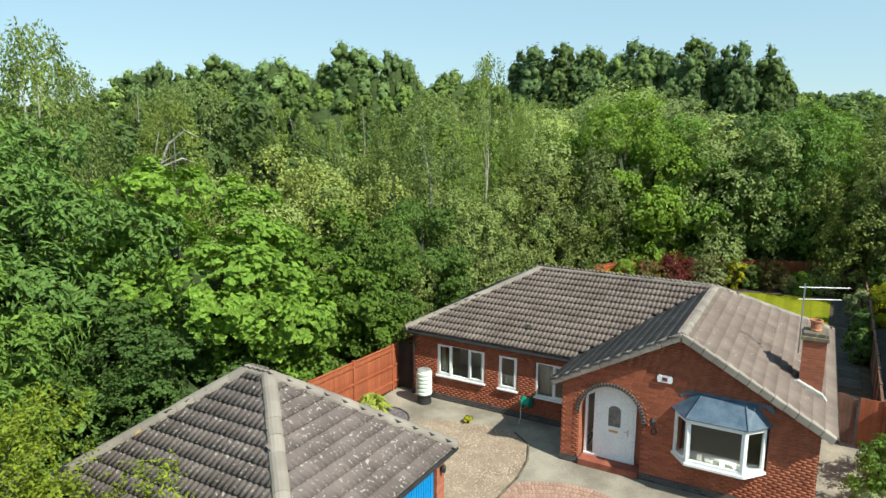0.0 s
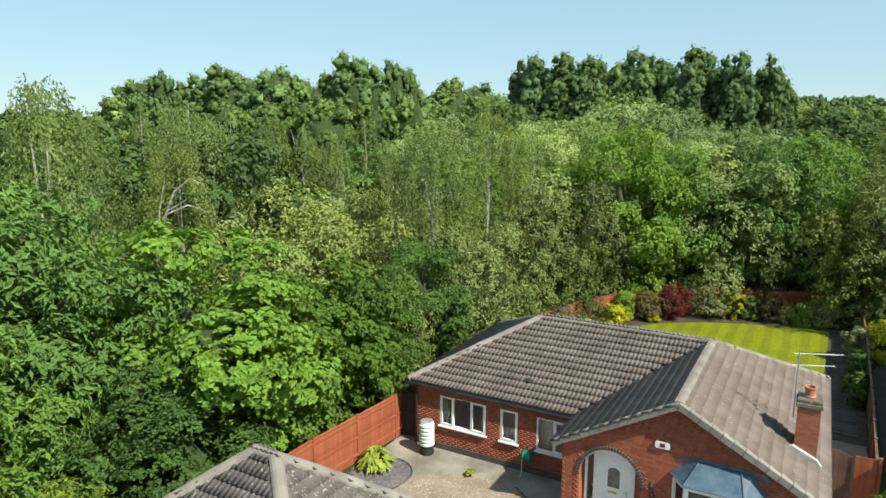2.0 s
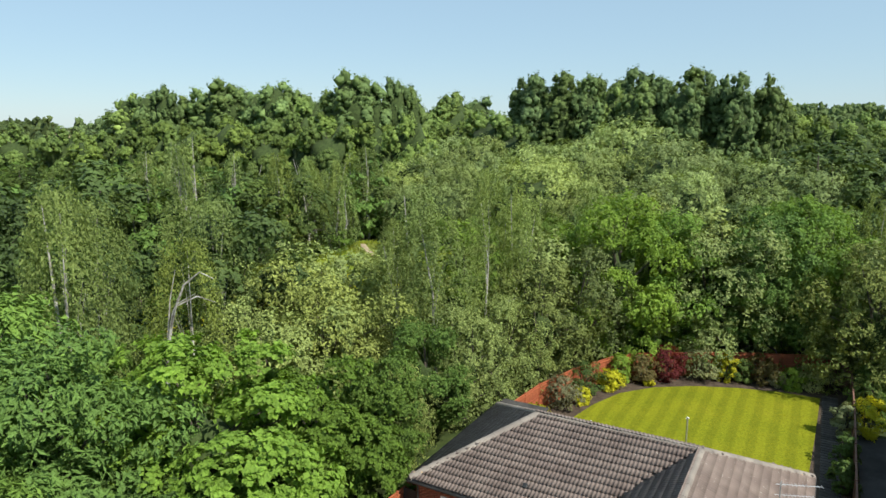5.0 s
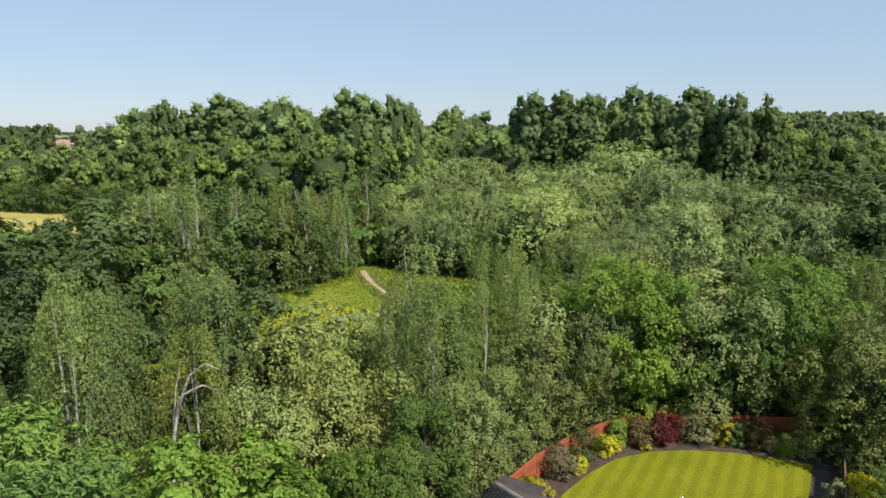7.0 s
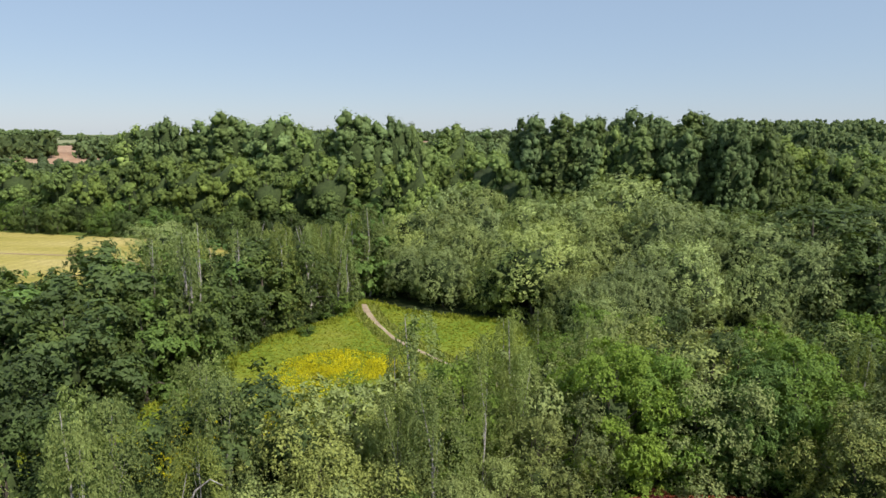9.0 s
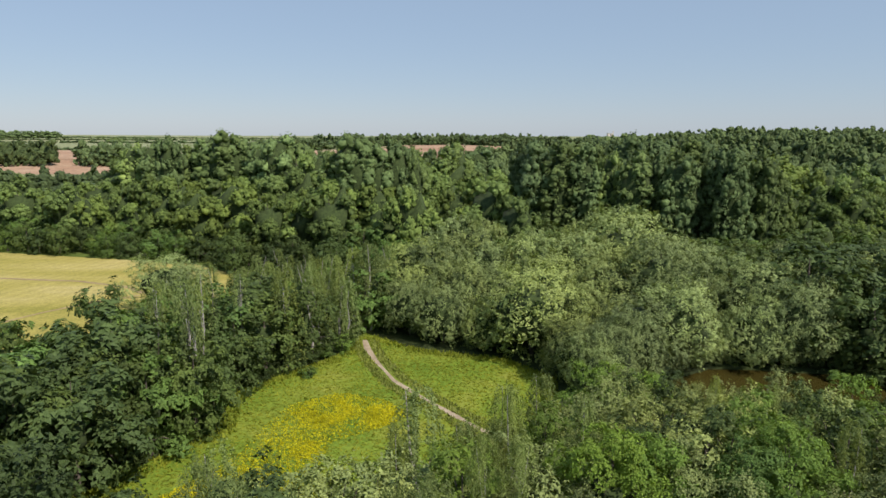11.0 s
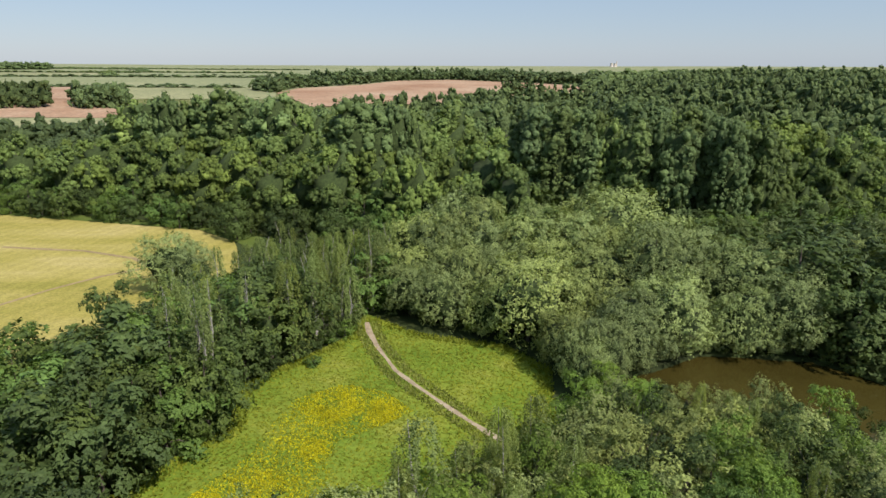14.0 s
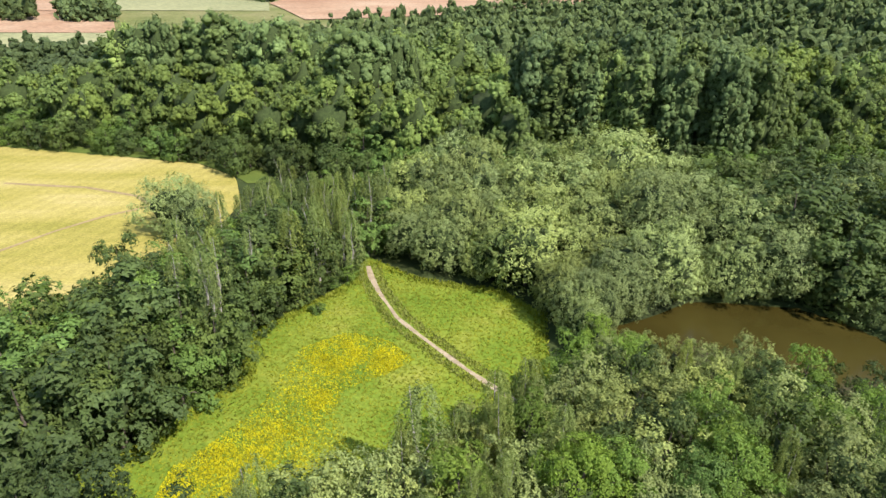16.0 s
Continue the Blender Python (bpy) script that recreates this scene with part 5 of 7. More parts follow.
BIRCH_N = tree_proto("birch_tree", "weeping silver birch with a pale trunk and thin crown", WOOD, M_BIRCH, M_BIRCHBARK, 16, 11.0, 1.6, 2.4, 0.13, 0.5, "spire", hang=(380, 20, 2.0), limbs=9, trunk_r=0.085, trunk_top=0.97)
GOLD_N = tree_proto("golden_shrub", "large golden-green shrub beside the garage", "shrub", M_PRIVET, M_BARK, 17, 5.8, 0.1, 3.0, 0.1, 0.55, "round", (20, 0.95, 0.9), (430, 0.26, 0.9), 5, 11, 0.26, 0.13, 0.7, 0.5, 0.35, limbs=10, stems=4)
# thirty to seventy metres off
SALLOW_M = tree_proto("sallow_tree", "bushy grey-green sallow at the wood's edge", WOOD, M_SALLOW, M_BARK, 21, 7.0, 0.2, 3.1, 0.26, 0.55, "round", (14, 1.05, 1.1), (150, 0.46, 1.0), 6, 6, 0.32, 0.2, 0.8, 0.42, 0.45, tri=True, limbs=3, stems=3)
SALLOW_O = tree_proto("sallow_tree", "loose grey-green sallow in the wood", WOOD, M_SALLOW, M_BARK, 26, 8.0, 0.2, 3.0, 0.26, 0.55, "dome", (14, 1.05, 1.2), (150, 0.46, 1.1), 6, 6, 0.32, 0.2, 0.8, 0.42, 0.5, tri=True, limbs=4, stems=3)
CHERRY_M = tree_proto("wild_cherry_tree", "light green broadleaf tree in the wood", WOOD, M_CHERRY, M_BARK, 22, 10.0, 0.5, 3.4, 0.28, 0.65, "dome", (18, 1.15, 0.75), (190, 0.5, 0.7), 6, 6, 0.2, 0.3, 0.4, 0.38, 0.45, tri=True, limbs=5)
MAPLE_M = tree_proto("field_maple_tree", "dense dark green broadleaf tree in the wood", WOOD, M_MAPLE, M_BARK, 23, 10.0, 0.4, 3.5, 0.28, 0.75, "round", (18, 1.15, 0.8), (190, 0.5, 0.75), 6, 6, 0.2, 0.3, 0.4, 0.38, 0.4, tri=True, limbs=5)
BIRCH_M = tree_proto("birch_tree", "grey-green silver birch with a pale thin trunk", WOOD, M_BIRCH, M_BIRCHBARK, 24, 12.0, 1.4, 2.3, 0.2, 0.5, "spire", tri=True, hang=(300, 17, 2.1), limbs=10, trunk_r=0.14, trunk_top=0.98)
# seventy to a hundred and forty metres off
WILLOW_F = tree_proto("willow_tree", "rounded grey-green willow by the pond", WOOD, M_WILLOW, M_BARK, 31, 10.0, 0.1, 5.4, 0.32, 0.5, "round", (13, 2.0, 1.0), (250, 0.68, 1.15), 6, 7, 0.42, 0.26, 1.0, 0.34, 0.25, tri=True, limbs=2, stems=2)
WILLOW_G = tree_proto("willow_tree", "spreading pale willow by the pond", WOOD, M_WILLOW, M_BARK, 32, 10.0, 0.1, 6.0, 0.32, 0.5, "dome", (13, 2.1, 0.9), (260, 0.7, 1.1), 6, 7, 0.42, 0.26, 1.0, 0.34, 0.3, tri=True, limbs=2, stems=2)
MAPLE_F = tree_proto("field_maple_tree", "dense dark green tree along the meadow", WOOD, M_MAPLE, M_BARK, 33, 10.0, 0.2, 4.1, 0.44, 0.8, "round", (12, 1.5, 0.85), (125, 0.74, 0.8), 5, 5, 0.25, 0.4, 0.4, 0.28, 0.4, tri=True, limbs=2)
MAPLE_G = tree_proto("field_maple_tree", "mid-green leafy tree along the meadow", WOOD, M_ASH, M_BARK, 36, 10.0, 0.2, 4.2, 0.44, 0.75, "dome", (12, 1.5, 0.8), (125, 0.74, 0.75), 5, 5, 0.25, 0.4, 0.4, 0.28, 0.45, tri=True, limbs=2)
BIRCH_F = tree_proto("birch_tree", "thin silver birch standing above the wood", WOOD, M_BIRCH, M_BIRCHBARK, 34, 13.0, 1.2, 2.5, 0.3, 0.5, "spire", tri=True, hang=(230, 12, 2.2), limbs=8, trunk_r=0.16, trunk_top=1.0)
BIRCH_T = tree_proto("birch_tree", "dying silver birch with bare pale stems and few leaves", WOOD, M_BIRCH, M_BIRCHBARK, 35, 13.0, 4.0, 1.6, 0.28, 0.5, "spire", tri=True, hang=(80, 11, 1.8), limbs=9, trunk_r=0.12, trunk_top=0.99)
# the tall wood behind
POPLAR_B = tree_proto("poplar_tree", "tall dark poplar in a close plantation", WOOD, M_POPLAR, M_BARK, 41, 33.0, 0.5, 4.4, 0.54, 0.8, "column", (30, 1.7, 1.5), (290, 0.9, 1.45), 4, 5, 0.45, 0.34, 0.8, 0.28, 0.3, tri=True, solid=0.76, limbs=0, trunk_r=0.4)
POPLAR_D = tree_proto("poplar_tree", "tall dark poplar in a close plantation", WOOD, M_POPLAR, M_BARK, 45, 33.0, 0.5, 4.6, 0.54, 0.8, "column", (26, 1.8, 1.6), (290, 0.9, 1.45), 4, 5, 0.45, 0.34, 0.8, 0.28, 0.32, tri=True, solid=0.76, limbs=0, trunk_r=0.4)
POPLAR_C = tree_proto("poplar_tree", "tall rounded poplar rising over the wood", WOOD, M_POPLARTOP, M_BARK, 42, 33.0, 0.5, 5.4, 0.56, 0.8, "round", (26, 2.0, 1.3), (250, 1.1, 1.4), 4, 4, 0.42, 0.4, 0.7, 0.28, 0.3, tri=True, solid=0.76, limbs=0, trunk_r=0.4)
OAK_B = tree_proto("oak_tree", "broad dark green oak in the far wood", WOOD, M_OAK, M_BARK, 43, 18.0, 0.2, 6.8, 0.6, 0.85, "round", (13, 2.5, 0.8), (215, 1.1, 0.8), 4, 5, 0.3, 0.5, 0.4, 0.28, 0.4, tri=True, solid=0.76, limbs=0)
OAK_C = tree_proto("oak_tree", "rounded mid-green tree in the far wood", WOOD, M_OAK, M_BARK, 44, 17.0, 0.2, 6.4, 0.6, 0.85, "dome", (13, 2.4, 0.8), (215, 1.08, 0.8), 4, 5, 0.3, 0.5, 0.4, 0.28, 0.4, tri=True, solid=0.76, limbs=0)
PROTOS = [SYC_N, ASH_N, MAPLE_N, SALLOW_N, CHERRY_N, BIRCH_N, GOLD_N, SALLOW_M, SALLOW_O, CHERRY_M, MAPLE_M, BIRCH_M, WILLOW_F, WILLOW_G, MAPLE_F, MAPLE_G, BIRCH_F, BIRCH_T, POPLAR_B, POPLAR_C, POPLAR_D, OAK_B, OAK_C]

# trees beside the fence and behind the garden: x, y, top, width
for x, y, top, wide in ((-8.9, 23.0, 8.9, 1.1), (-5.4, 25.4, 6.9, 1.0)):
    plant_copy(SYC_N, x, y, top, wide)
for x, y, top, wide in ((-12.4, 18.6, 10.9, 0.95), (-11.6, 13.6, 8.4, 1.0), (-16.5, 22.0, 11.6, 0.9), (-14.5, 16.5, 10.2, 1.0), (21.8, 43.4, 11.8, 0.85)):
    plant_copy(ASH_N, x, y, top, wide)
for x, y, top, wide in ((-15.2, 23.4, 7.8, 0.9), (-2.9, 28.0, 6.2, 0.85), (-7.5, 17.5, 4.6, 1.3), (-0.9, 32.4, 6.3, 0.9), (-9.5, 18.0, 5.5, 1.1)):
    plant_copy(MAPLE_N, x, y, top, wide)
for x, y, top, wide in ((1.2, 35.0, 6.6, 0.9), (3.4, 37.6, 6.6, 0.9), (6.0, 40.2, 8.2, 0.95), (8.8, 42.0, 8.6, 0.9), (18.4, 44.0, 10.4, 0.95), (28.2, 40.4, 9.6, 0.95), (29.0, 35.5, 9.0, 0.95), (25.7, 37.6, 9.4, 0.9), (-9.0, 32.0, 7.6, 0.95), (-6.2, 34.6, 7.8, 0.9), (-2.4, 29.8, 5.2, 0.8)):
    plant_copy(SALLOW_N, x, y, top, wide)
for x, y, top, wide in ((11.6, 43.8, 12.6, 0.9), (15.2, 45.0, 11.2, 0.95), (25.2, 44.2, 12.0, 0.9)):
    plant_copy(CHERRY_N, x, y, top, wide)
for x, y, top, wide in ((-15.8, 26.5, 13.2, 0.9), (-12.2, 30.2, 10.6, 1.0), (-15.6, 38.5, 11.6, 1.0), (-12.8, 36.0, 11.9, 0.95), (-17.5, 32.0, 12.2, 1.0), (-0.6, 37.0, 11.4, 1.3), (2.6, 38.6, 13.4, 0.8), (-2.8, 37.6, 10.2, 1.1), (5.4, 43.0, 11.2, 0.9)):
    plant_copy(BIRCH_N, x, y, top, wide)
plant_copy(MAPLE_M, -12.6, 38.2, 11.3, 0.95)
for x, y, top in ((-11.5, 44.3, 7.6), (-14.3, 43.6, 6.9), (-8.2, 45.4, 8.2), (-4.6, 46.0, 8.0)):
    plant_copy(SALLOW_M, x, y, top, 0.95)
plant_copy(SALLOW_N, -8.2, 37.6, 8.8, 0.9)
plant_copy(GOLD_N, -7.9, 9.7, 5.2, 1.0, z=-0.6)
plant_copy(GOLD_N, -10.6, 10.6, 5.6, 0.9, z=-0.8)


def leaning_birch(x, y, z):
    """A bare white birch bent over by the wind, with a few forked limbs."""
    ob = thing("leaning_birch", "bare white birch stem bent over among green trees", "tree", at=Matrix.Translation((x, y, z)))
    bm = bmesh.new()
    tube(bm, [(-0.5, 0, -1.7), (-0.35, 0, 4.0), (0.0, 0, 7.6), (0.35, -0.1, 9.2), (0.95, -0.1, 10.6), (1.7, -0.1, 11.2), (2.3, -0.1, 10.9)], [0.15, 0.12, 0.085, 0.07, 0.05, 0.03, 0.015], 8)
    part("trunk", bm, M_BIRCHBARK, ob)
    for a, b, c in (((0.1, 0, 8.2), (0.7, -0.4, 9.8), (1.6, -0.5, 10.3)), ((0.0, 0, 8.0), (0.1, 0.3, 9.8), (0.4, 0.4, 11.2)), ((0.5, -0.1, 9.6), (1.4, 0.2, 10.0), (2.2, 0.3, 9.7))):
        bm = bmesh.new()
        tube(bm, [a, b, c], [0.045, 0.032, 0.012], 6)
        part("limb", bm, M_BIRCHBARK, ob)


leaning_birch(-12.75, 28.9, float(height(-12.75, 28.9)) + 1.2)


def scatter(poly, gap, tries, seed, clear=()):
    """Places inside an outline, no nearer to one another than gap."""
    r = np.random.default_rng(seed)
    xs, ys = [p[0] for p in poly], [p[1] for p in poly]
    area = (max(xs) - min(xs)) * (max(ys) - min(ys))
    n = int(min(tries * 6, 14 * area / gap ** 2))
    x, y = r.uniform(min(xs), max(xs), n), r.uniform(min(ys), max(ys), n)
    ok = inside(poly, x, y)
    for c in clear:
        ok &= ~inside(c, x, y)
    cells, got = {}, []
    for a, b in zip(x[ok], y[ok]):
        i, j = int(a // gap), int(b // gap)
        if all((a - c) ** 2 + (b - d) ** 2 > gap * gap for k in (-1, 0, 1) for m in (-1, 0, 1) for c, d in cells.get((i + k, j + m), ())):
            cells.setdefault((i, j), []).append((a, b))
            got.append((float(a), float(b)))
    return got


def canopy(anchors, x, y):
    """Height of the treetops at x, y from those known nearby."""
    w = [1.0 / ((x - a) ** 2 + (y - b) ** 2 + 9.0) ** 1.5 for a, b, _ in anchors]
    return sum(k * t for k, (_, _, t) in zip(w, anchors)) / sum(w)


def stand(poly, gap, seed, anchors, mix, spread=0.09, clear=(), swell=1.0):
    """Fill an outline with trees of a mixture [(share, prototype, lift, width)]."""
    r = np.random.default_rng(seed + 100)
    shares = np.cumsum([m[0] for m in mix])
    for x, y in scatter(poly, gap, 6000, seed, clear):
        if abs(x) > 0.69 * y + 9:
            continue
        _, proto, lift, wide = mix[int(np.searchsorted(shares, r.uniform(0, shares[-1] - 1e-6)))]
        top = canopy(anchors, x, y) + lift
        ground_z = float(height(x, y))
        top = ground_z + (top - ground_z) * (1 + spread * r.normal())
        plant_copy(proto, x, y, top, wide * swell * r.uniform(0.85, 1.15))


POND_IN = [(52 + (x - 52) * 0.93, 79 + (y - 79) * 0.88) for x, y in POND]
DARK_SIDE = [(30, 40), (36, 38), (50, 42), (56, 60), (44, 68), (36, 72), (31, 64)]
NEAR_TOPS = [(30, 46, 10.4), (34.4, 62.6, 7.6), (42, 57.4, 6.8), (46, 64, 5.6), (36, 70, 4.0)]
stand(DARK_SIDE, 4.0, 23, NEAR_TOPS, [(0.5, MAPLE_M, 0, 0.95), (0.22, CHERRY_M, 0.4, 0.95), (0.18, SALLOW_O, 0, 0.95), (0.1, BIRCH_M, 1.0, 0.9)], clear=[POND_IN])
# wood between garden, meadow and pond
stand([(-2, 41), (6, 44), (12, 47.5), (28, 46), (36, 40), (48, 44), (52, 60), (44, 66.5), (36, 71), (27, 76), (21, 80), (17.5, 72), (12, 61.5), (-3, 51.5), (-11, 45.5)], 3.7, 3,
      [(10.6, 48, 10.4), (17.4, 46.7, 10.3), (25.5, 44.3, 12.0), (32, 44.8, 10.5), (16.4, 61, 8.2), (22.6, 63, 6.6), (29.8, 59.7, 6.8), (34.4, 62.6, 7.6), (42, 57.4, 6.8), (-2, 51, 6.6), (0, 44, 9.0), (-10, 46.5, 6.2), (-5, 48.5, 6.4), (8, 60, 5.0), (46, 64, 5.6), (21, 76, 3.0), (36, 70, 4.0), (28, 75, 2.6)],
      [(0.22, SALLOW_M, 0, 0.95), (0.2, SALLOW_O, 0, 0.95), (0.26, CHERRY_M, 0.6, 0.95), (0.12, MAPLE_M, 0, 0.95), (0.2, BIRCH_M, 1.2, 0.9)], clear=[POND_IN, DARK_SIDE])
for x, y, top, wide in ((24.2, 79.5, 1.4, 1.1), (27.2, 77.0, 2.2, 1.1), (30.5, 74.6, 3.0, 1.0), (34.0, 72.0, 3.9, 1.0), (39.5, 68.6, 5.0, 1.0)):
    plant_copy(SALLOW_M, x, y, top, wide)
# left of the near belt, up to the meadow
stand([(-60, 26), (-19, 26), (-15, 41), (-11, 41), (-6, 40), (-3, 41), (-13, 43), (-36, 41), (-44, 50), (-62, 50)], 4.2, 4,
      [(-16, 30, 11), (-15, 38, 10), (-9, 41, 8.5), (-25, 40, 9), (-35, 46, 9), (-25, 28, 11), (-45, 40, 10), (-4, 42, 7)],
      [(0.62, MAPLE_M, 0, 1.0), (0.24, BIRCH_M, 1.0, 1.0), (0.04, SALLOW_M, -0.8, 1.0), (0.1, CHERRY_M, 0, 1.0)], clear=[MEADOW])
# wood between meadow and crop field
WOOD_TOPS = [(-35, 55, 8), (-38.4, 60, 11), (-40.6, 74.7, 12), (-36, 74, 10.4), (-30, 72, 9.5), (-31, 98, 10.5), (-25, 90, 8.6), (-19.5, 98.6, 8.4), (-29, 68, 6.8), (-34, 62, 7.2), (-47.7, 69.7, 10), (-28.4, 78, 7.6), (-40, 110, 6.2), (-25, 130, 5.5), (-38, 140, 3.5), (-10.5, 112, 8.4), (-50, 90, 6), (-75, 70, 5), (-60, 65, 9)]
stand([(-35, 53), (-33.5, 60.5), (-31.5, 67), (-27.5, 72), (-29, 80), (-51.5, 84), (-58, 80), (-85, 75), (-90, 53)], 4.3, 6, WOOD_TOPS,
      [(0.5, MAPLE_F, 0, 0.95), (0.5, MAPLE_G, 0, 0.95)], clear=[MEADOW, FIELD])
stand([(-29, 80), (-23, 91), (-17, 101), (-15, 113), (-8, 118), (-12, 140), (-34, 150), (-40, 152), (-39.5, 138), (-43, 121), (-47.5, 100), (-51.5, 84)], 4.3, 16, WOOD_TOPS,
      [(0.3, MAPLE_F, 0, 0.95), (0.18, MAPLE_G, 0, 0.95), (0.52, BIRCH_F, 1.4, 1.1)], clear=[MEADOW, FIELD])
plant_copy(MAPLE_F, -48.5, 90, 11.5, 0.62, "dark narrow tree standing at the crop field's corner")
# low growth where the wood meets the meadow
_low = np.random.default_rng(61)
for (ax, ay), (bx, by) in zip(MEADOW[9:], MEADOW[10:] + MEADOW[:1]):
    steps = max(1, int(math.hypot(bx - ax, by - ay) / 2.7))
    for i in range(steps):
        x, y = ax + (bx - ax) * i / steps - _low.uniform(0.3, 1.6), ay + (by - ay) * i / steps + _low.uniform(-0.5, 0.5)
        tall = _low.uniform(1.8, 4.2)
        plant_copy(MAPLE_F if _low.uniform() < 0.6 else MAPLE_G, x, y, LOW + tall, 3.4 / tall * _low.uniform(0.8, 1.1), "low dark green bush where the wood meets the meadow")
plant_copy(MAPLE_G, -19.9, 92.6, LOW + 1.5, 2.0, "small rounded bush standing in the meadow grass")
plant_copy(WILLOW_F, -54.6, 125.8, 8.6, 1.1, "single rounded tree standing in the crop field's corner")
plant_copy(WILLOW_F, -48.6, 121.5, 7.4, 0.9)
for x, y, top, wide in ((-30.6, 80, 15.2, 1.0), (-31.5, 77, 14.4, 1.1), (-33, 80.5, 14.6, 0.9), (-35, 78, 13.6, 1.0), (-29.8, 74.5, 13.0, 1.0), (-28.6, 90, 13.0, 1.0), (-38, 84, 12.6, 1.1)):
    plant_copy(BIRCH_T, x, y, top, wide)
for x, y, top, wide in ((-13.5, 116, 13.0, 1.2), (-16.5, 118, 11.5, 1.2), (-24, 96, 12.5, 1.1), (-21, 101, 11.6, 1.1)):
    plant_copy(BIRCH_F, x, y, top, wide)
for x, y, top, wide in ((5.6, 57.5, 9.3, 1.2), (9.2, 59.5, 9.6, 1.2), (-2.2, 52.4, 11.0, 1.4), (1.8, 54.2, 7.4, 1.1), (4.6, 54.6, 7.4, 1.2)):
    plant_copy(BIRCH_M, x, y, top, wide)
# willows round the pond
# From x = 54 on, dark maple leaves stand in for shaded willow.
for x, y, top, wide in ((42, 99.4, 0.8, 1.3), (45.5, 98.9, 1.4, 1.2), (49, 98.5, 0.6, 1.4), (52.5, 98.2, 1.5, 1.2), (56, 97.4, 0.9, 1.3), (59.5, 95.6, 1.2, 1.3), (62.6, 92.6, 1.4, 1.2), (65.2, 88.4, 1.0, 1.3), (69, 84.0, 1.6, 1.2), (37.6, 97.4, 0.4, 1.3), (33.5, 95.0, 0.6, 1.2)):
    plant_copy(WILLOW_F if x < 54 else MAPLE_F, x, y, top, wide, "low leafy bush hanging over the pond's bank")
for x, y, top, wide in ((19.2, 87.5, 5.6, 0.8), (20.2, 83.5, 4.6, 0.8), (23.6, 88.0, 6.2, 0.8), (18.0, 92.0, 6.4, 0.9), (28, 92, 6.6, 0.8)):
    plant_copy(WILLOW_F, x, y, top, wide)
stand([(-10, 114), (0, 106), (12, 103), (18.5, 92), (18, 85), (22, 87), (26, 89), (33, 94), (39, 99.5), (47, 98.5), (50, 98), (52, 140), (20, 146), (-8, 138)], 7.2, 7,
      [(-2.7, 111, 7.5), (5, 107, 8), (14, 105, 8.2), (22, 93, 6.8), (30.5, 98.7, 8), (39, 104.5, 10), (47, 100, 10.4), (53, 101, 9), (60.5, 97, 10.4), (66, 125, 10), (72, 108.7, 12.5), (8.6, 133, 13), (7.7, 121, 11.3), (39.8, 117, 12.6), (20, 87, 5), (80, 85, 9), (25, 130, 13)],
      [(0.6, WILLOW_F, 0, 1.0), (0.36, WILLOW_G, 0, 0.9), (0.04, MAPLE_F, 0, 1.0)], clear=[POND_IN], spread=0.1)
# Dark maples replace most willows here, giving their shade as leaf colour.
stand([(50, 98), (55, 97.5), (62, 92.5), (72, 88), (86, 76), (110, 90), (105, 132), (66, 138), (52, 140)], 6.2, 17, [(60.5, 97, 10.4), (66, 125, 10), (72, 108.7, 12.5), (80, 85, 9), (95, 110, 12)],
      [(0.3, WILLOW_F, 0, 1.0), (0.6, MAPLE_F, 0, 1.1), (0.1, MAPLE_G, 0, 1.0)], clear=[POND_IN], spread=0.1)
# hedge and thicket below the tall wood
stand([(-150, 198), (-101, 184.8), (-72, 172.4), (-42, 160.4), (-14, 146), (-8, 140), (20, 148), (60, 142), (100, 138), (150, 120), (170, 140), (120, 158), (60, 158), (0, 162), (-40, 176), (-100, 200), (-150, 212)], 5.8, 8,
      [(-113, 200, 5), (-60, 175, 5), (-14, 152, 7.5), (34, 150, 9.5), (98, 150, 9), (60, 150, 8)], [(0.5, MAPLE_F, 0, 1.0), (0.35, MAPLE_G, 0, 1.0)], clear=[FIELD])
# tall wood
stand([(-150, 212), (-100, 198), (-40, 174), (-4, 160), (18, 160), (18, 215), (-20, 232), (-90, 250), (-150, 240)], 8.8, 9,
      [(-113, 209, 14), (-82, 195, 14.5), (-57, 186, 16), (-39, 182.5, 18.4), (-12.5, 165, 17.5), (6.6, 186, 18), (-25, 190, 22), (-50, 215, 22), (-90, 225, 17), (10, 205, 22)],
      [(0.5, OAK_B, 0, 0.8), (0.5, OAK_C, 0, 0.82)], spread=0.12)
stand([(21, 180), (45, 168), (70, 157), (82, 162), (90, 180), (80, 200), (24, 204)], 5.7, 10, [(25.7, 179, 30.2), (69, 160, 30.2), (50, 170, 29.2), (85, 175, 26), (50, 195, 29.6)],
      [(0.45, POPLAR_B, 0, 1.1), (0.45, POPLAR_D, 0, 1.1), (0.1, POPLAR_C, -1, 0.9)], spread=0.04)
for x, y, top, wide in ((-78, 236, 34.2, 1.5), (-72, 238, 32.5, 1.3), (-85, 240, 31.5, 1.3), (-56, 224, 33.0, 1.25), (-50, 226, 31.0, 1.2), (-63, 230, 30.0, 1.2), (-27, 190, 33.2, 1.25), (-22, 192, 31.5, 1.2), (-32, 194, 29.5, 1.1), (-14, 194, 31.8, 0.85), (-10, 196, 29.5, 0.85), (3, 238, 30.2, 1.4), (12, 240, 28.5, 1.3), (-97, 236, 32.4, 0.9), (-104, 238, 30.5, 1.2), (-112, 240, 29.5, 1.2), (-42, 222, 27.5, 1.2), (-92, 244, 29, 1.2)):
    plant_copy(POPLAR_C, x, y, top, wide)
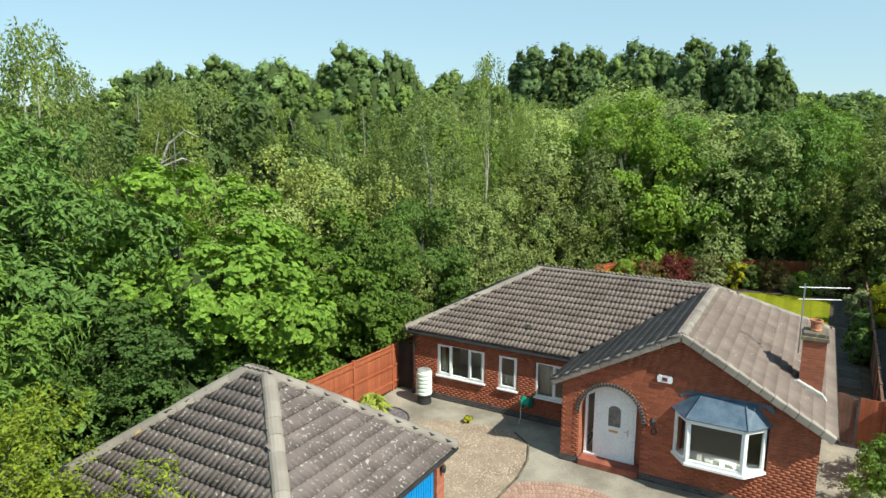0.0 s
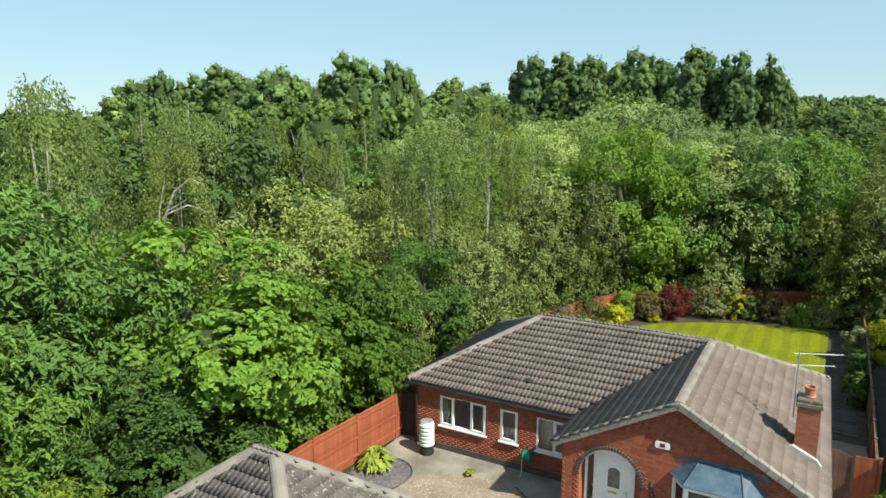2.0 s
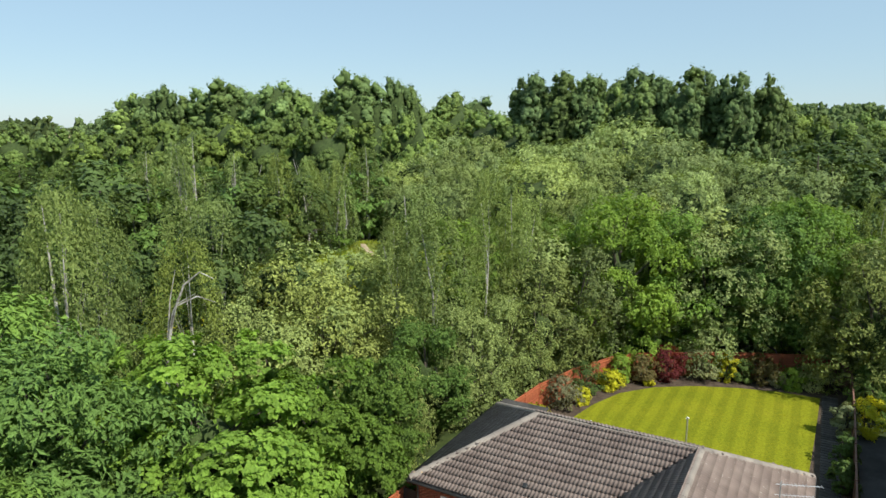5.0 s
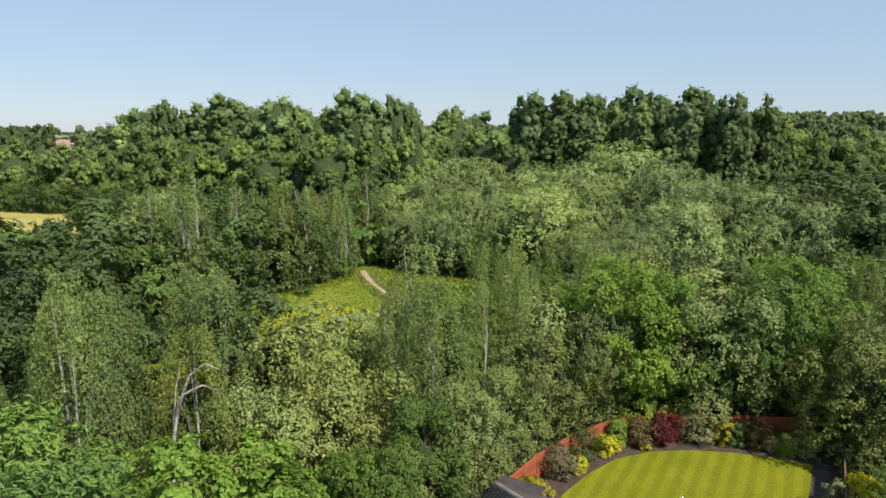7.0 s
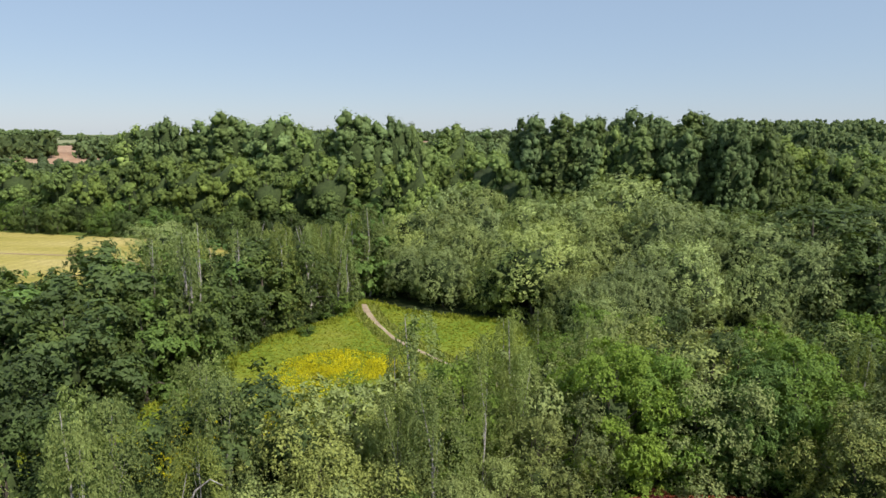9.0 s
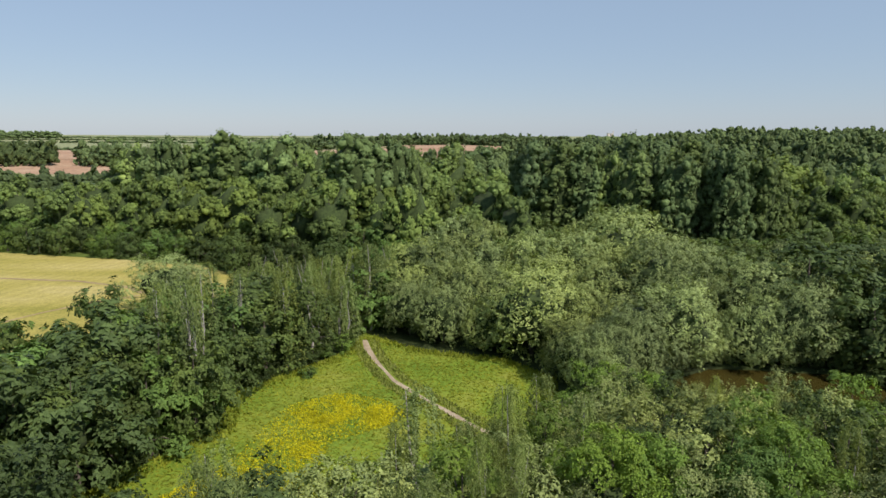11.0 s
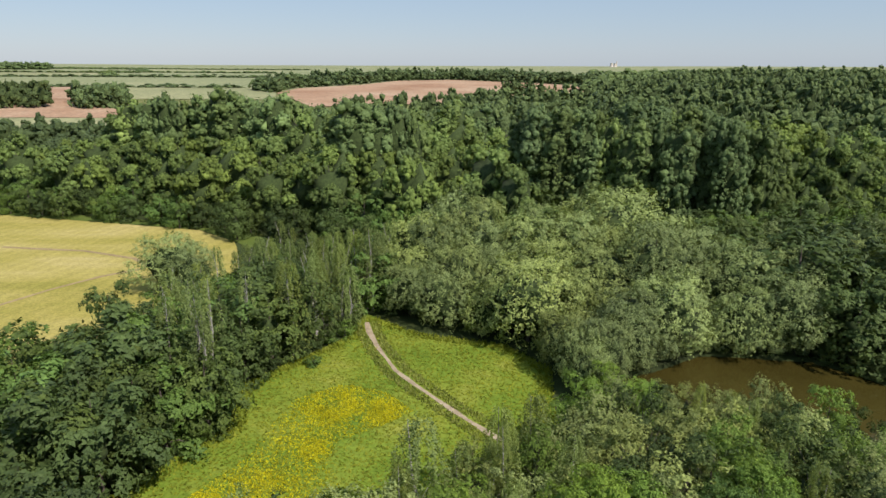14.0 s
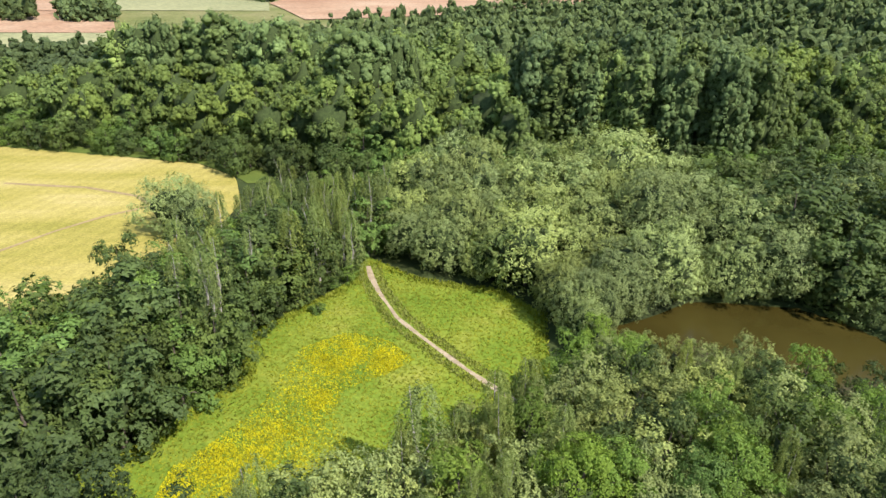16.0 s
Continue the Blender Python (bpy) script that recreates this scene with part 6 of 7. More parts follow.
stand([(-125, 250), (-60, 242), (-18, 224), (6, 222), (6, 250), (-50, 262), (-120, 266)], 8.0, 11, [(-82, 239, 25), (-40, 232, 25), (-110, 250, 22), (-5, 216, 24)],
      [(0.6, OAK_C, 0, 0.95), (0.4, POPLAR_C, 0, 1.2)], spread=0.08)
stand([(88, 160), (120, 152), (190, 140), (210, 240), (90, 245), (20, 235), (20, 205), (84, 203)], 9.0, 12,
      [(98, 173, 12.5), (115, 230, 19.5), (88, 233, 24), (165, 200, 13), (130, 165, 12), (50, 225, 22), (180, 235, 14)],
      [(0.45, OAK_B, 0, 0.82), (0.45, OAK_C, 0, 0.82), (0.1, POPLAR_C, 2, 0.9)], spread=0.13)
for old in PROTOS:
    for kid in list(old.children):
        bpy.data.objects.remove(kid)
    bpy.data.objects.remove(old)


def far_wood(name, label, poly, gap, tall, seed, mat, leaves=2, leaf=1.5, clear=(), lobes=14):
    """Woods too far to count: one mesh of lobed crowns with leafy sprays and uneven tops."""
    r = np.random.default_rng(seed)
    spots = scatter(poly, gap, 9000, seed, clear)
    kinds = []
    for i in range(6):
        p, n, _, _, mv, mf, cv, cf = lobed_crown(r, 1.0, 0.02, 0.5, PROFILES["round" if i % 2 else "dome"], (7, 0.2, 0.9), (lobes, 0.66 / lobes ** 0.5, 0.85), leaves, 1, 0, 0.01, 0.4, 0.45, 0.35, 0.9)
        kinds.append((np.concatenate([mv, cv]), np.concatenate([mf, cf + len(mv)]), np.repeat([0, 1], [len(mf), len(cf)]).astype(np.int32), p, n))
    vs, fs, slot, at = [], [], [], 0
    for i, (x, y) in enumerate(spots):
        v, f, own, p, n = kinds[i % 6]
        a, H, R = r.uniform(0, 6.28), tall * r.uniform(0.7, 1.2), gap * r.uniform(1.15, 1.7)
        turn = np.array([[math.cos(a), -math.sin(a), 0], [math.sin(a), math.cos(a), 0], [0, 0, 1]])
        size, foot = np.array([R, R, H]), np.array([x, y, float(height(x, y)) - 0.5])
        v = (v @ turn.T) * size + foot
        q = leaf_tris((p @ turn.T) * size + foot, unit(n @ turn.T), leaf, leaf * 0.8, r)
        vs += [v, q]
        fs += [f + at, np.arange(len(q)).reshape(-1, 3) + at + len(v)]
        slot += [own, np.zeros(len(q) // 3, np.int32)]
        at += len(v) + len(q)
    me = mesh_np(name, np.concatenate(vs), np.concatenate(fs), [mat, M_CORESHADE])
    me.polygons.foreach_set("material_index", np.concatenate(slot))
    me.shade_flat()
    return tagged(new(name, me), label, "woodland", kind="stuff")


far_wood("far_woodland", "continuous mixed woodland rising towards the ridge", [(20, 238), (90, 246), (210, 238), (420, 250), (640, 640), (300, 660), (160, 640), (120, 560), (30, 520), (-60, 430), (-130, 340), (-150, 290), (-120, 268), (-60, 264)], 9.5, 18, 51, M_FAROAK, 3, 0.9, lobes=16)
far_wood("hilltop_woodland", "dark wood on the far hillside", [(150, 645), (640, 645), (900, 1100), (260, 1150), (180, 900)], 17.0, 14, 52, M_FAROAK, 2, 1.8, lobes=9)
far_wood("left_copse", "dark copse beside the far fields", [(-150, 250), (-172, 300), (-205, 310), (-246, 318), (-250, 372), (-184, 358), (-125, 276)], 8.0, 14.5, 53, M_FAROAK, 4, 0.8, lobes=24)
far_wood("ridge_belt", "long belt of trees behind the red field", [(a * d, d) for a, d in ((-0.255, 705), (-0.222, 806), (-0.128, 900), (-0.078, 1014), (0.01, 1060), (0.215, 880), (0.245, 910), (0.06, 1130), (-0.06, 1130), (-0.2, 920), (-0.28, 770))], 12.0, 17, 54, M_FAROAK, 2, 2.0)
for i, (d0, d1, a0, a1) in enumerate(((524, 590, -0.548, -0.472), (524, 600, -0.75, -0.592), (1900, 2050, -0.80, -0.58))):
    far_wood("far_copse", "small dark copse between far fields", fan(d0, d1, a0, a1), 9.0 if d0 < 1000 else 22.0, 18 if d0 < 1000 else 20, 60 + i, M_FAROAK, 2, 1.6 if d0 < 1000 else 4.0)
HEDGES = ((808, 818, -0.66, -0.30), (1148, 1162, -0.74, -0.26), (1505, 1520, -0.75, -0.45), (1600, 1620, -0.49, -0.25), (2100, 2125, -0.75, -0.44), (2300, 2330, -0.75, -0.2), (1160, 1600, -0.497, -0.488), (1620, 2300, -0.448, -0.438))
for i, (d0, d1, a0, a1) in enumerate(HEDGES):
    far_wood("far_hedge", "dark field hedge with scattered trees", fan(d0, d1, a0, a1), 12.0, 5.5, 80 + i, M_FAROAK, 1, 2.0, lobes=6)
# pale towers on the horizon
for x, y, rad, tall in ((958, 3980, 12, 24), (982, 4000, 12, 23), (1004, 4050, 4, 36)):
    z = float(height(x, y))
    tower = thing("cooling_tower", "pale hazy tower on the far horizon", "tower", "far towers", at=Matrix.Translation((x, y, z - 2)))
    part("shaft", lathe([(rad, 0), (rad * 0.8, tall * 0.35), (rad * 0.66, tall * 0.7), (rad * 0.72, tall)], 16), M_PLASTER, tower)
# low bushes against the red field
far_wood("field_bush", "lone dark trees at the field's lower edge", [(60, 690), (100, 690), (100, 715), (60, 715)], 8.0, 16, 97, M_FAROAK, 3, 1.4, lobes=24)


# ---- paving and beds round the bungalow (local to the plot) ----
def plot_sheet(name, pts, z, material, label, category, thick=0.06, kind="structure"):
    ob = new(name, from_bm(name, prism([plot(*p) for p in pts], "z", z - thick, z), material))
    return tagged(ob, label, category, kind=kind)


def oval(cu, cv, ru, rv, n=40, turn=0.0, wob=0.05):
    out = []
    for k in range(n):
        a = 2 * math.pi * k / n
        x, y = ru * math.cos(a) * (1 + wob * math.sin(3 * a)), rv * math.sin(a) * (1 + wob * math.sin(2 * a + 1))
        t = radians(turn)
        out.append((cu + x * math.cos(t) - y * math.sin(t), cv + x * math.sin(t) + y * math.cos(t)))
    return out


plot_sheet("forecourt", [(-0.45, -14.5), (16.5, -14.5), (16.5, -1.88), (15.3, 0.5), (15.3, 8.2), (13.58, 8.2), (13.58, -1.93), (6.82, -1.93), (6.82, 0.09), (0.3, 0.09), (0.3, 8.2), (-0.45, 8.2)], 0.0, M_CONCRETE, "weathered pale concrete forecourt and paths", "paving")
GRAVEL = [(1.3, -2.6), (1.9, -1.75), (2.9, -1.25), (4.1, -1.0), (5.0, -1.05), (5.7, -1.6), (6.05, -2.5), (6.2, -3.6), (6.15, -4.9), (5.6, -6.2), (3.4, -6.5), (1.9, -5.8), (1.2, -4.4)]
plot_sheet("gravel_bed", GRAVEL, 0.02, M_GRAVEL, "bed of pale buff gravel", "gravel")
SLATE = oval(0.55, -2.6, 1.05, 1.25, 30, 10)
plot_sheet("slate_bed", SLATE, 0.022, M_SLATEBED, "bed of dark slate chippings by the fence", "flower bed")


def kerb(name, pts, label, closed=False, r=0.035):
    bm = bmesh.new()
    line = [(*plot(*p), 0.03) for p in pts]
    tube(bm, line + line[:1] if closed else line, [r] * (len(line) + closed), 6)
    return tagged(new(name, from_bm(name, bm, M_BARK)), label, "edging")


kerb("bed_edging", SLATE, "low dark edging round the slate bed", True)
kerb("bed_edging", GRAVEL[4:10], "low dark edging along the gravel")
# scattered stones on the gravel
r = np.random.default_rng(31)
gx = np.array([p for p in zip(r.uniform(1.2, 6.2, 5200), r.uniform(-6.5, -1.0, 5200))])
gx = gx[inside(GRAVEL, gx[:, 0], gx[:, 1])]
w = np.array([plot(a, b) for a, b in gx])
k = len(w)
s = r.uniform(0.014, 0.034, (k, 1))
c = np.concatenate([w, np.full((k, 1), 0.021)], 1)
an = r.uniform(0, 6.28, k)
e1, e2 = np.stack([np.cos(an), np.sin(an), 0 * an], 1) * s, np.stack([-np.sin(an), np.cos(an), 0 * an], 1) * s
vs = np.stack([c - e1, c + e2 * 0.8, c + e1, c - e2 * 0.8, c + np.array([0, 0, 0.7]) * s], 1).reshape(-1, 3)
b = 5 * np.arange(k)[:, None]
fs = np.concatenate([b + np.array([[i, (i + 1) % 4, 4]]) for i in range(4)])
tagged(new("gravel_stones", mesh_np("gravel_stones", vs, fs, spotted("buff_stone", (0.22, 0.16, 0.12), (0.40, 0.31, 0.245), (0.55, 0.50, 0.44), 0.66, 8, vary=0.3))), "loose buff stones lying on the gravel", "gravel", kind="stuff")

# circle of paving bricks before the door
circle = thing("paving_circle", "circle of red-brown paving bricks in the forecourt", "paving", kind="structure", at=HOUSE @ Matrix.Translation((8.1, -5.9, 0)))
M_PAVER = surface("clay_paver", (0.27, 0.15, 0.11), (0.40, 0.27, 0.21), 2, 30, 0.9, 0.3, 0.004, vary=0.2)
pav = from_bm("paver", boxes((-0.095, 0.095, -0.045, 0.045, -0.02, 0.018)), M_PAVER)
for ring in range(9):
    rad = 1.0 + ring * 0.205
    n = int(2 * math.pi * rad / 0.1)
    for i in range(n):
        a = 2 * math.pi * i / n
        if 0.2 < a < 2.95:
            t = part("brick", pav, None, circle)
            t.matrix_basis = Matrix.Rotation(a, 4, "Z") @ Matrix.Translation((rad, 0, 0))

# ---- fences ----
def fence_run(pts, tall, mat, label, face, bay=1.83, boards=True):
    """Posts, rails and upright boards along a line of plot places; face: which side the rails are on."""
    f = thing("fence", label, "fence")
    board = from_bm("board", boxes((-0.066, 0.066, -0.012, 0.012, 0.0, tall - 0.06)), mat, 0.003)
    post = from_bm("post", boxes((-0.05, 0.05, -0.05, 0.05, -0.3, tall + 0.04)), mat, 0.008)
    for (u0, v0), (u1, v1) in zip(pts, pts[1:]):
        a, b = Vector((*plot(u0, v0), 0)), Vector((*plot(u1, v1), 0))
        L = (b - a).length
        n = max(1, round(L / bay))
        ang = math.atan2(b.y - a.y, b.x - a.x)
        rot = Matrix.Rotation(ang, 4, "Z")
        for i in range(n):
            o = a.lerp(b, i / n)
            base = Matrix.Translation((o.x, o.y, 0)) @ rot
            part("post", post, None, f).matrix_basis = base
            w = L / n
            if boards:
                k = int(w / 0.118)
                for j in range(k):
                    part("board", board, None, f).matrix_basis = base @ Matrix.Translation(((j + 0.5) * w / k, 0.004 * (j % 2), 0.02))
            else:
                part("panel", boxes((0.05, w - 0.05, -0.012, 0.012, 0.02, tall - 0.04)), mat, f).matrix_basis = base
            for z in (0.28, tall * 0.52, tall - 0.22):
                part("rail", boxes((0.05, w - 0.05, 0.014 if face > 0 else -0.052, 0.052 if face > 0 else -0.014, z, z + 0.075)), mat, f).matrix_basis = base
            part("capping", boxes((0.0, w, -0.04, 0.04, tall - 0.04, tall - 0.01)), mat, f).matrix_basis = base
        part("post", post, None, f).matrix_basis = Matrix.Translation((b.x, b.y, 0)) @ rot
    return f


fence_run([(-0.85, -12.5), (-0.8, -4.4), (-0.5, -0.02)], 1.78, M_FENCE, "red-brown stained timber fence beside the garage", -1)
fence_run([(-0.5, -0.02), (-0.48, 8.8)], 1.78, M_FENCE, "red-brown stained timber fence beside the bungalow", -1, boards=False)
fence_run([(-0.48, 8.8), (0.0, 13.9), (0.9, 17.3), (2.3, 20.6), (4.1, 22.6), (9.0, 25.4), (14.6, 27.9)], 1.6, M_FENCE, "red-brown garden fence curving behind the lawn", -1, 1.6)
fence_run([(14.6, 27.9), (15.65, 25.6), (15.6, 18.3), (15.4, 8.7), (15.25, 3.7)], 1.55, M_OLDFENCE, "dark weathered garden fence along the side path", 1, boards=False)
gate = thing("side_gate", "timber gate between fence and bungalow, its shade put into a near-black colour", "gate", at=HOUSE @ Matrix.Translation((-0.45, 0.35, 0)))
for i in range(6):
    part("board", boxes((0.01 + i * 0.125, 0.13 + i * 0.125, -0.01, 0.012, 0.05, 1.82)), M_SHADEDGATE, gate)
part("brace", boxes((0, 0.76, 0.013, 0.05, 0.3, 0.4), (0, 0.76, 0.013, 0.05, 1.4, 1.5)), M_SHADEDGATE, gate)
gate2 = thing("side_gate", "brown timber gate closing the side path", "gate", at=HOUSE @ Matrix.Translation((13.6, 3.55, 0)))
for i in range(8):
    x = 0.03 + i * 0.12
    part("board", boxes((x, x + 0.115, -0.01, 0.012, 0.05, 1.55 + 0.12 * math.sin(math.pi * i / 7))), M_OLDFENCE, gate2)
part("brace", boxes((0, 1.0, 0.013, 0.05, 0.3, 0.4), (0, 1.0, 0.013, 0.05, 1.3, 1.4)), M_OLDFENCE, gate2)
screen = thing("fence", "short bright brown fence panel beside the side gate", "fence", at=HOUSE @ Matrix.Translation((14.66, 3.5, 0)))
for i in range(5):
    part("board", boxes((i * 0.122, i * 0.122 + 0.118, -0.012, 0.012, 0.03, 1.62)), M_FENCE, screen)
part("post", boxes((0.62, 0.72, -0.05, 0.05, -0.2, 1.7)), M_FENCE, screen)

# ---- back garden ----
LAWN = [(2.2, 9.4), (1.9, 13.0), (2.5, 16.2), (3.4, 18.7), (5.0, 20.7), (7.2, 22.2), (9.6, 23.2), (12.0, 23.8), (14.1, 23.9), (13.95, 18.5), (13.75, 13.5), (13.6, 9.4)]
plot_sheet("garden_bed", [(-0.4, 8.2), (0.05, 13.9), (0.95, 17.3), (2.35, 20.5), (4.15, 22.5), (9.0, 25.3), (14.6, 27.8), (15.6, 25.6), (15.55, 18.3), (15.35, 8.2)], 0.0, surface("garden_soil", (0.045, 0.03, 0.02), (0.09, 0.065, 0.045), 2, 30, 0.95, 0.6, 0.02), "dark soil of the garden borders", "flower bed")
plot_sheet("lawn", LAWN, 0.03, M_LAWN, "closely mown striped yellow-green lawn", "lawn")
r = np.random.default_rng(77)
gp = np.stack([r.uniform(1.9, 14.1, 5000), r.uniform(9.4, 24, 5000)], 1)
gp = gp[inside(LAWN, gp[:, 0], gp[:, 1])]
gw = np.array([plot(a, b_) for a, b_ in gp])
n_ = len(gw)
pt = np.concatenate([gw, np.full((n_, 1), 0.05)], 1)
an = r.uniform(0, 6.28, n_)
d_ = np.stack([np.cos(an), np.sin(an), 0 * an], 1) * 0.03
tip = pt + np.stack([r.normal(0, 0.02, n_), r.normal(0, 0.02, n_), r.uniform(-0.01, 0.012, n_)], 1)
vs = np.stack([pt - d_ - [0, 0, 0.025], pt + d_ - [0, 0, 0.025], tip], 1).reshape(-1, 3)
tagged(new("lawn_grass", mesh_np("lawn_grass", vs, np.arange(len(vs)).reshape(-1, 3), foliage("lawn_blade", (0.12, 0.135, 0.006), (0.17, 0.175, 0.009), 0.3, 0.1))), "short blades of the mown lawn", "grass", kind="stuff")
slab = from_bm("slab", boxes((-0.4, 0.4, -0.17, 0.17, -0.02, 0.045)), M_CONCRETE, 0.01)
walkway = thing("sleeper_path", "path of dark timber sleepers beside the lawn", "path", kind="structure", at=HOUSE)
M_SLEEPER = surface("dark_sleeper", (0.05, 0.045, 0.04), (0.12, 0.105, 0.09), 1.5, 20, 0.9, 0.5, 0.008, vary=0.25)
sleeper = from_bm("sleeper", boxes((-0.42, 0.42, -0.11, 0.11, -0.02, 0.05)), M_SLEEPER, 0.01)
for i in range(52):
    part("plank", sleeper, None, walkway).matrix_basis = Matrix.Translation((14.62 + 0.02 * math.sin(i * 2.1), 9.0 + i * 0.3, 0))


def shrub(name, label, u, v, tall, wide, mat, seed, clumps=70, per=34, leaf=0.13, aspect=0.6, profile="round", lobes=0.18, z=0.0):
    r = np.random.default_rng(seed)
    ob = thing(name, label, "shrub", at=Matrix.Translation((*plot(u, v), z)))
    p_, n_, c_ = crown_points(r, tall, 0.02, wide, clumps, per, wide * 0.26, PROFILES[profile], 0.0, lobes, 0.8)
    p_[:, 2] = np.maximum(p_[:, 2], 0.03)
    q_ = leaf_quads(p_, n_, leaf, leaf * aspect, r)
    part("foliage", mesh_np("foliage", q_, np.arange(len(q_)).reshape(-1, 4), mat), None, ob)
    bm = bmesh.new()
    for i in range(5):
        a = i * 1.26 + seed
        tube(bm, [(0.05 * math.cos(a), 0.05 * math.sin(a), -0.1), (wide * 0.25 * math.cos(a), wide * 0.25 * math.sin(a), tall * 0.4), (wide * 0.45 * math.cos(a + 0.3), wide * 0.45 * math.sin(a + 0.3), tall * 0.75)], [0.035, 0.025, 0.008], 5)
    part("stem", bm, M_BARK, ob)
    return ob


M_BOX = foliage("box_leaf", (0.035, 0.075, 0.018), (0.10, 0.17, 0.04), 0.3, 0.4)
M_GREY = foliage("grey_green_leaf", (0.10, 0.12, 0.06), (0.24, 0.26, 0.15), 0.3, 0.3)
M_LIME = foliage("lime_leaf", (0.22, 0.26, 0.01), (0.46, 0.48, 0.03), 0.3, 0.35)
for name, lab, u, v, tall, wide, mat in (
        ("yellow_shrub", "sprawling bright yellow-green shrub at the fence", 0.55, 12.0, 0.95, 0.8, M_LIME),
        ("grey_shrub", "rounded grey-green clipped shrub", 0.95, 14.9, 1.75, 0.95, M_GREY),
        ("yellow_shrub", "small bright yellow shrub at the lawn's edge", 1.9, 15.9, 0.9, 0.4, M_LIME),
        ("green_shrub", "dark green rounded leafy shrub", 1.55, 17.6, 1.7, 0.95, M_BOX),
        ("yellow_shrub", "bright yellow rounded leafy shrub", 2.7, 19.0, 1.15, 0.65, M_LIME),
        ("conifer_shrub", "olive green fine-leaved shrub", 2.9, 20.4, 1.6, 0.75, M_CHERRY),
        ("bronze_shrub", "bronze-tinted loose leafy shrub", 4.1, 21.3, 1.55, 0.85, M_BRONZE),
        ("maroon_shrub", "dark maroon-leaved rounded shrub", 5.4, 22.5, 1.85, 0.98, M_MAROON),
        ("yellow_flowers", "low clump of yellow flowers at the lawn's edge", 4.6, 20.9, 0.45, 0.3, M_LIME),
        ("variegated_shrub", "pale variegated shrub with many leaves", 7.2, 23.5, 1.9, 1.05, M_VARIEG),
        ("conifer_shrub", "upright bright yellow-green conifer", 8.65, 24.1, 1.75, 0.6, M_LIME),
        ("green_shrub", "dark green shrub in shade", 9.6, 24.6, 1.3, 0.8, M_BOX),
        ("bronze_shrub", "bronze-brown rounded shrub in shade", 10.7, 24.9, 1.6, 0.9, M_BRONZE),
        ("grey_shrub", "low grey-leaved rounded shrub", 11.8, 24.8, 0.85, 0.55, M_GREY),
        ("yellow_green_shrub", "low spreading yellow-green shrub", 12.6, 24.8, 1.1, 0.75, M_CHERRY),
        ("variegated_shrub", "pale edged leafy shrub by the path", 13.7, 25.2, 1.35, 0.85, M_VARIEG),
        ("climbing_shrub", "climbing shrub with pale flowers on the fence", 15.2, 18.6, 1.6, 0.55, M_VARIEG),
        ("green_shrub", "green shrub against the side fence", 15.2, 15.2, 1.5, 0.5, M_BOX),
        ("green_shrub", "green shrub against the side fence", 15.1, 12.4, 1.3, 0.5, M_BOX),
        ("hedge_shrub", "bushy yellow-green shrub beside the drive", 15.3, 1.2, 1.15, 0.75, M_CHERRY),
        ("hedge_shrub", "bushy yellow-green shrub beside the drive", 15.5, -0.5, 1.2, 0.9, M_CHERRY),
        ("hedge_shrub", "pale-flowered shrub beside the drive", 15.0, -1.8, 0.9, 0.7, M_VARIEG),
        ("neighbour_shrub", "leafy green shrub beyond the fence", 16.8, 24.6, 2.2, 1.1, M_ASH),
        ("neighbour_shrub", "leafy green shrub beyond the fence", 17.2, 21.8, 1.4, 0.9, M_CHERRY)):
    shrub(name, lab, u, v, tall * 1.12, wide * 1.18, mat, int(u * 10 + v * 7))
# Yard paving darkened in its colour, in place of shade and dark objects.
plot_sheet("neighbour_patio", [(15.8, -3), (30, -3), (30, 19.5), (15.8, 19.5)], 0.0, surface("shade_dark_paving", (0.035, 0.035, 0.034), (0.075, 0.073, 0.07), 0.6, 15, 0.9, 0.3, 0.01), "neighbouring yard beyond the fence, coloured dark for shade and dark objects", "paving")

# hosta by the fence
hosta = thing("hosta_plant", "large lime-green hosta in the slate bed", "plant", at=Matrix.Translation((*plot(0.15, -2.25), 0.02)))
bm = bmesh.new()
rr = random.Random(5)
for i in range(150):
    a, lift = rr.uniform(0, 6.28), rr.uniform(0.1, 1.0)
    d = Vector((math.cos(a), math.sin(a), 0))
    sd = Vector((-d.y, d.x, 0))
    reach = 0.28 + 0.42 * (1 - lift) + rr.uniform(-0.08, 0.08)
    z = 0.12 + 0.55 * lift
    w = rr.uniform(0.08, 0.12)
    p0, p1, p2 = d * (reach * 0.5) + Vector((0, 0, z * 0.85)), d * (reach * 0.8) + Vector((0, 0, z + 0.03)), d * (reach + 0.14) + Vector((0, 0, z - 0.10))
    vv = [bm.verts.new(x) for x in (p0, p1 - sd * w + Vector((0, 0, 0.03)), p2, p1 + sd * w + Vector((0, 0, 0.03)), p1)]
    bm.faces.new((vv[0], vv[1], vv[4]))
    bm.faces.new((vv[1], vv[2], vv[4]))
    bm.faces.new((vv[2], vv[3], vv[4]))
    bm.faces.new((vv[3], vv[0], vv[4]))
part("foliage", bm, M_HOSTA, hosta)
part("stem", lathe([(0.12, -0.05), (0.1, 0.1), (0.05, 0.3), (0.02, 0.5)], 8), M_BOX, hosta)
shrub("yellow_plant", "small yellow-green plant at the gravel's edge", 3.3, -1.15, 0.22, 0.2, M_LIME, 3, 18, 20, 0.07)

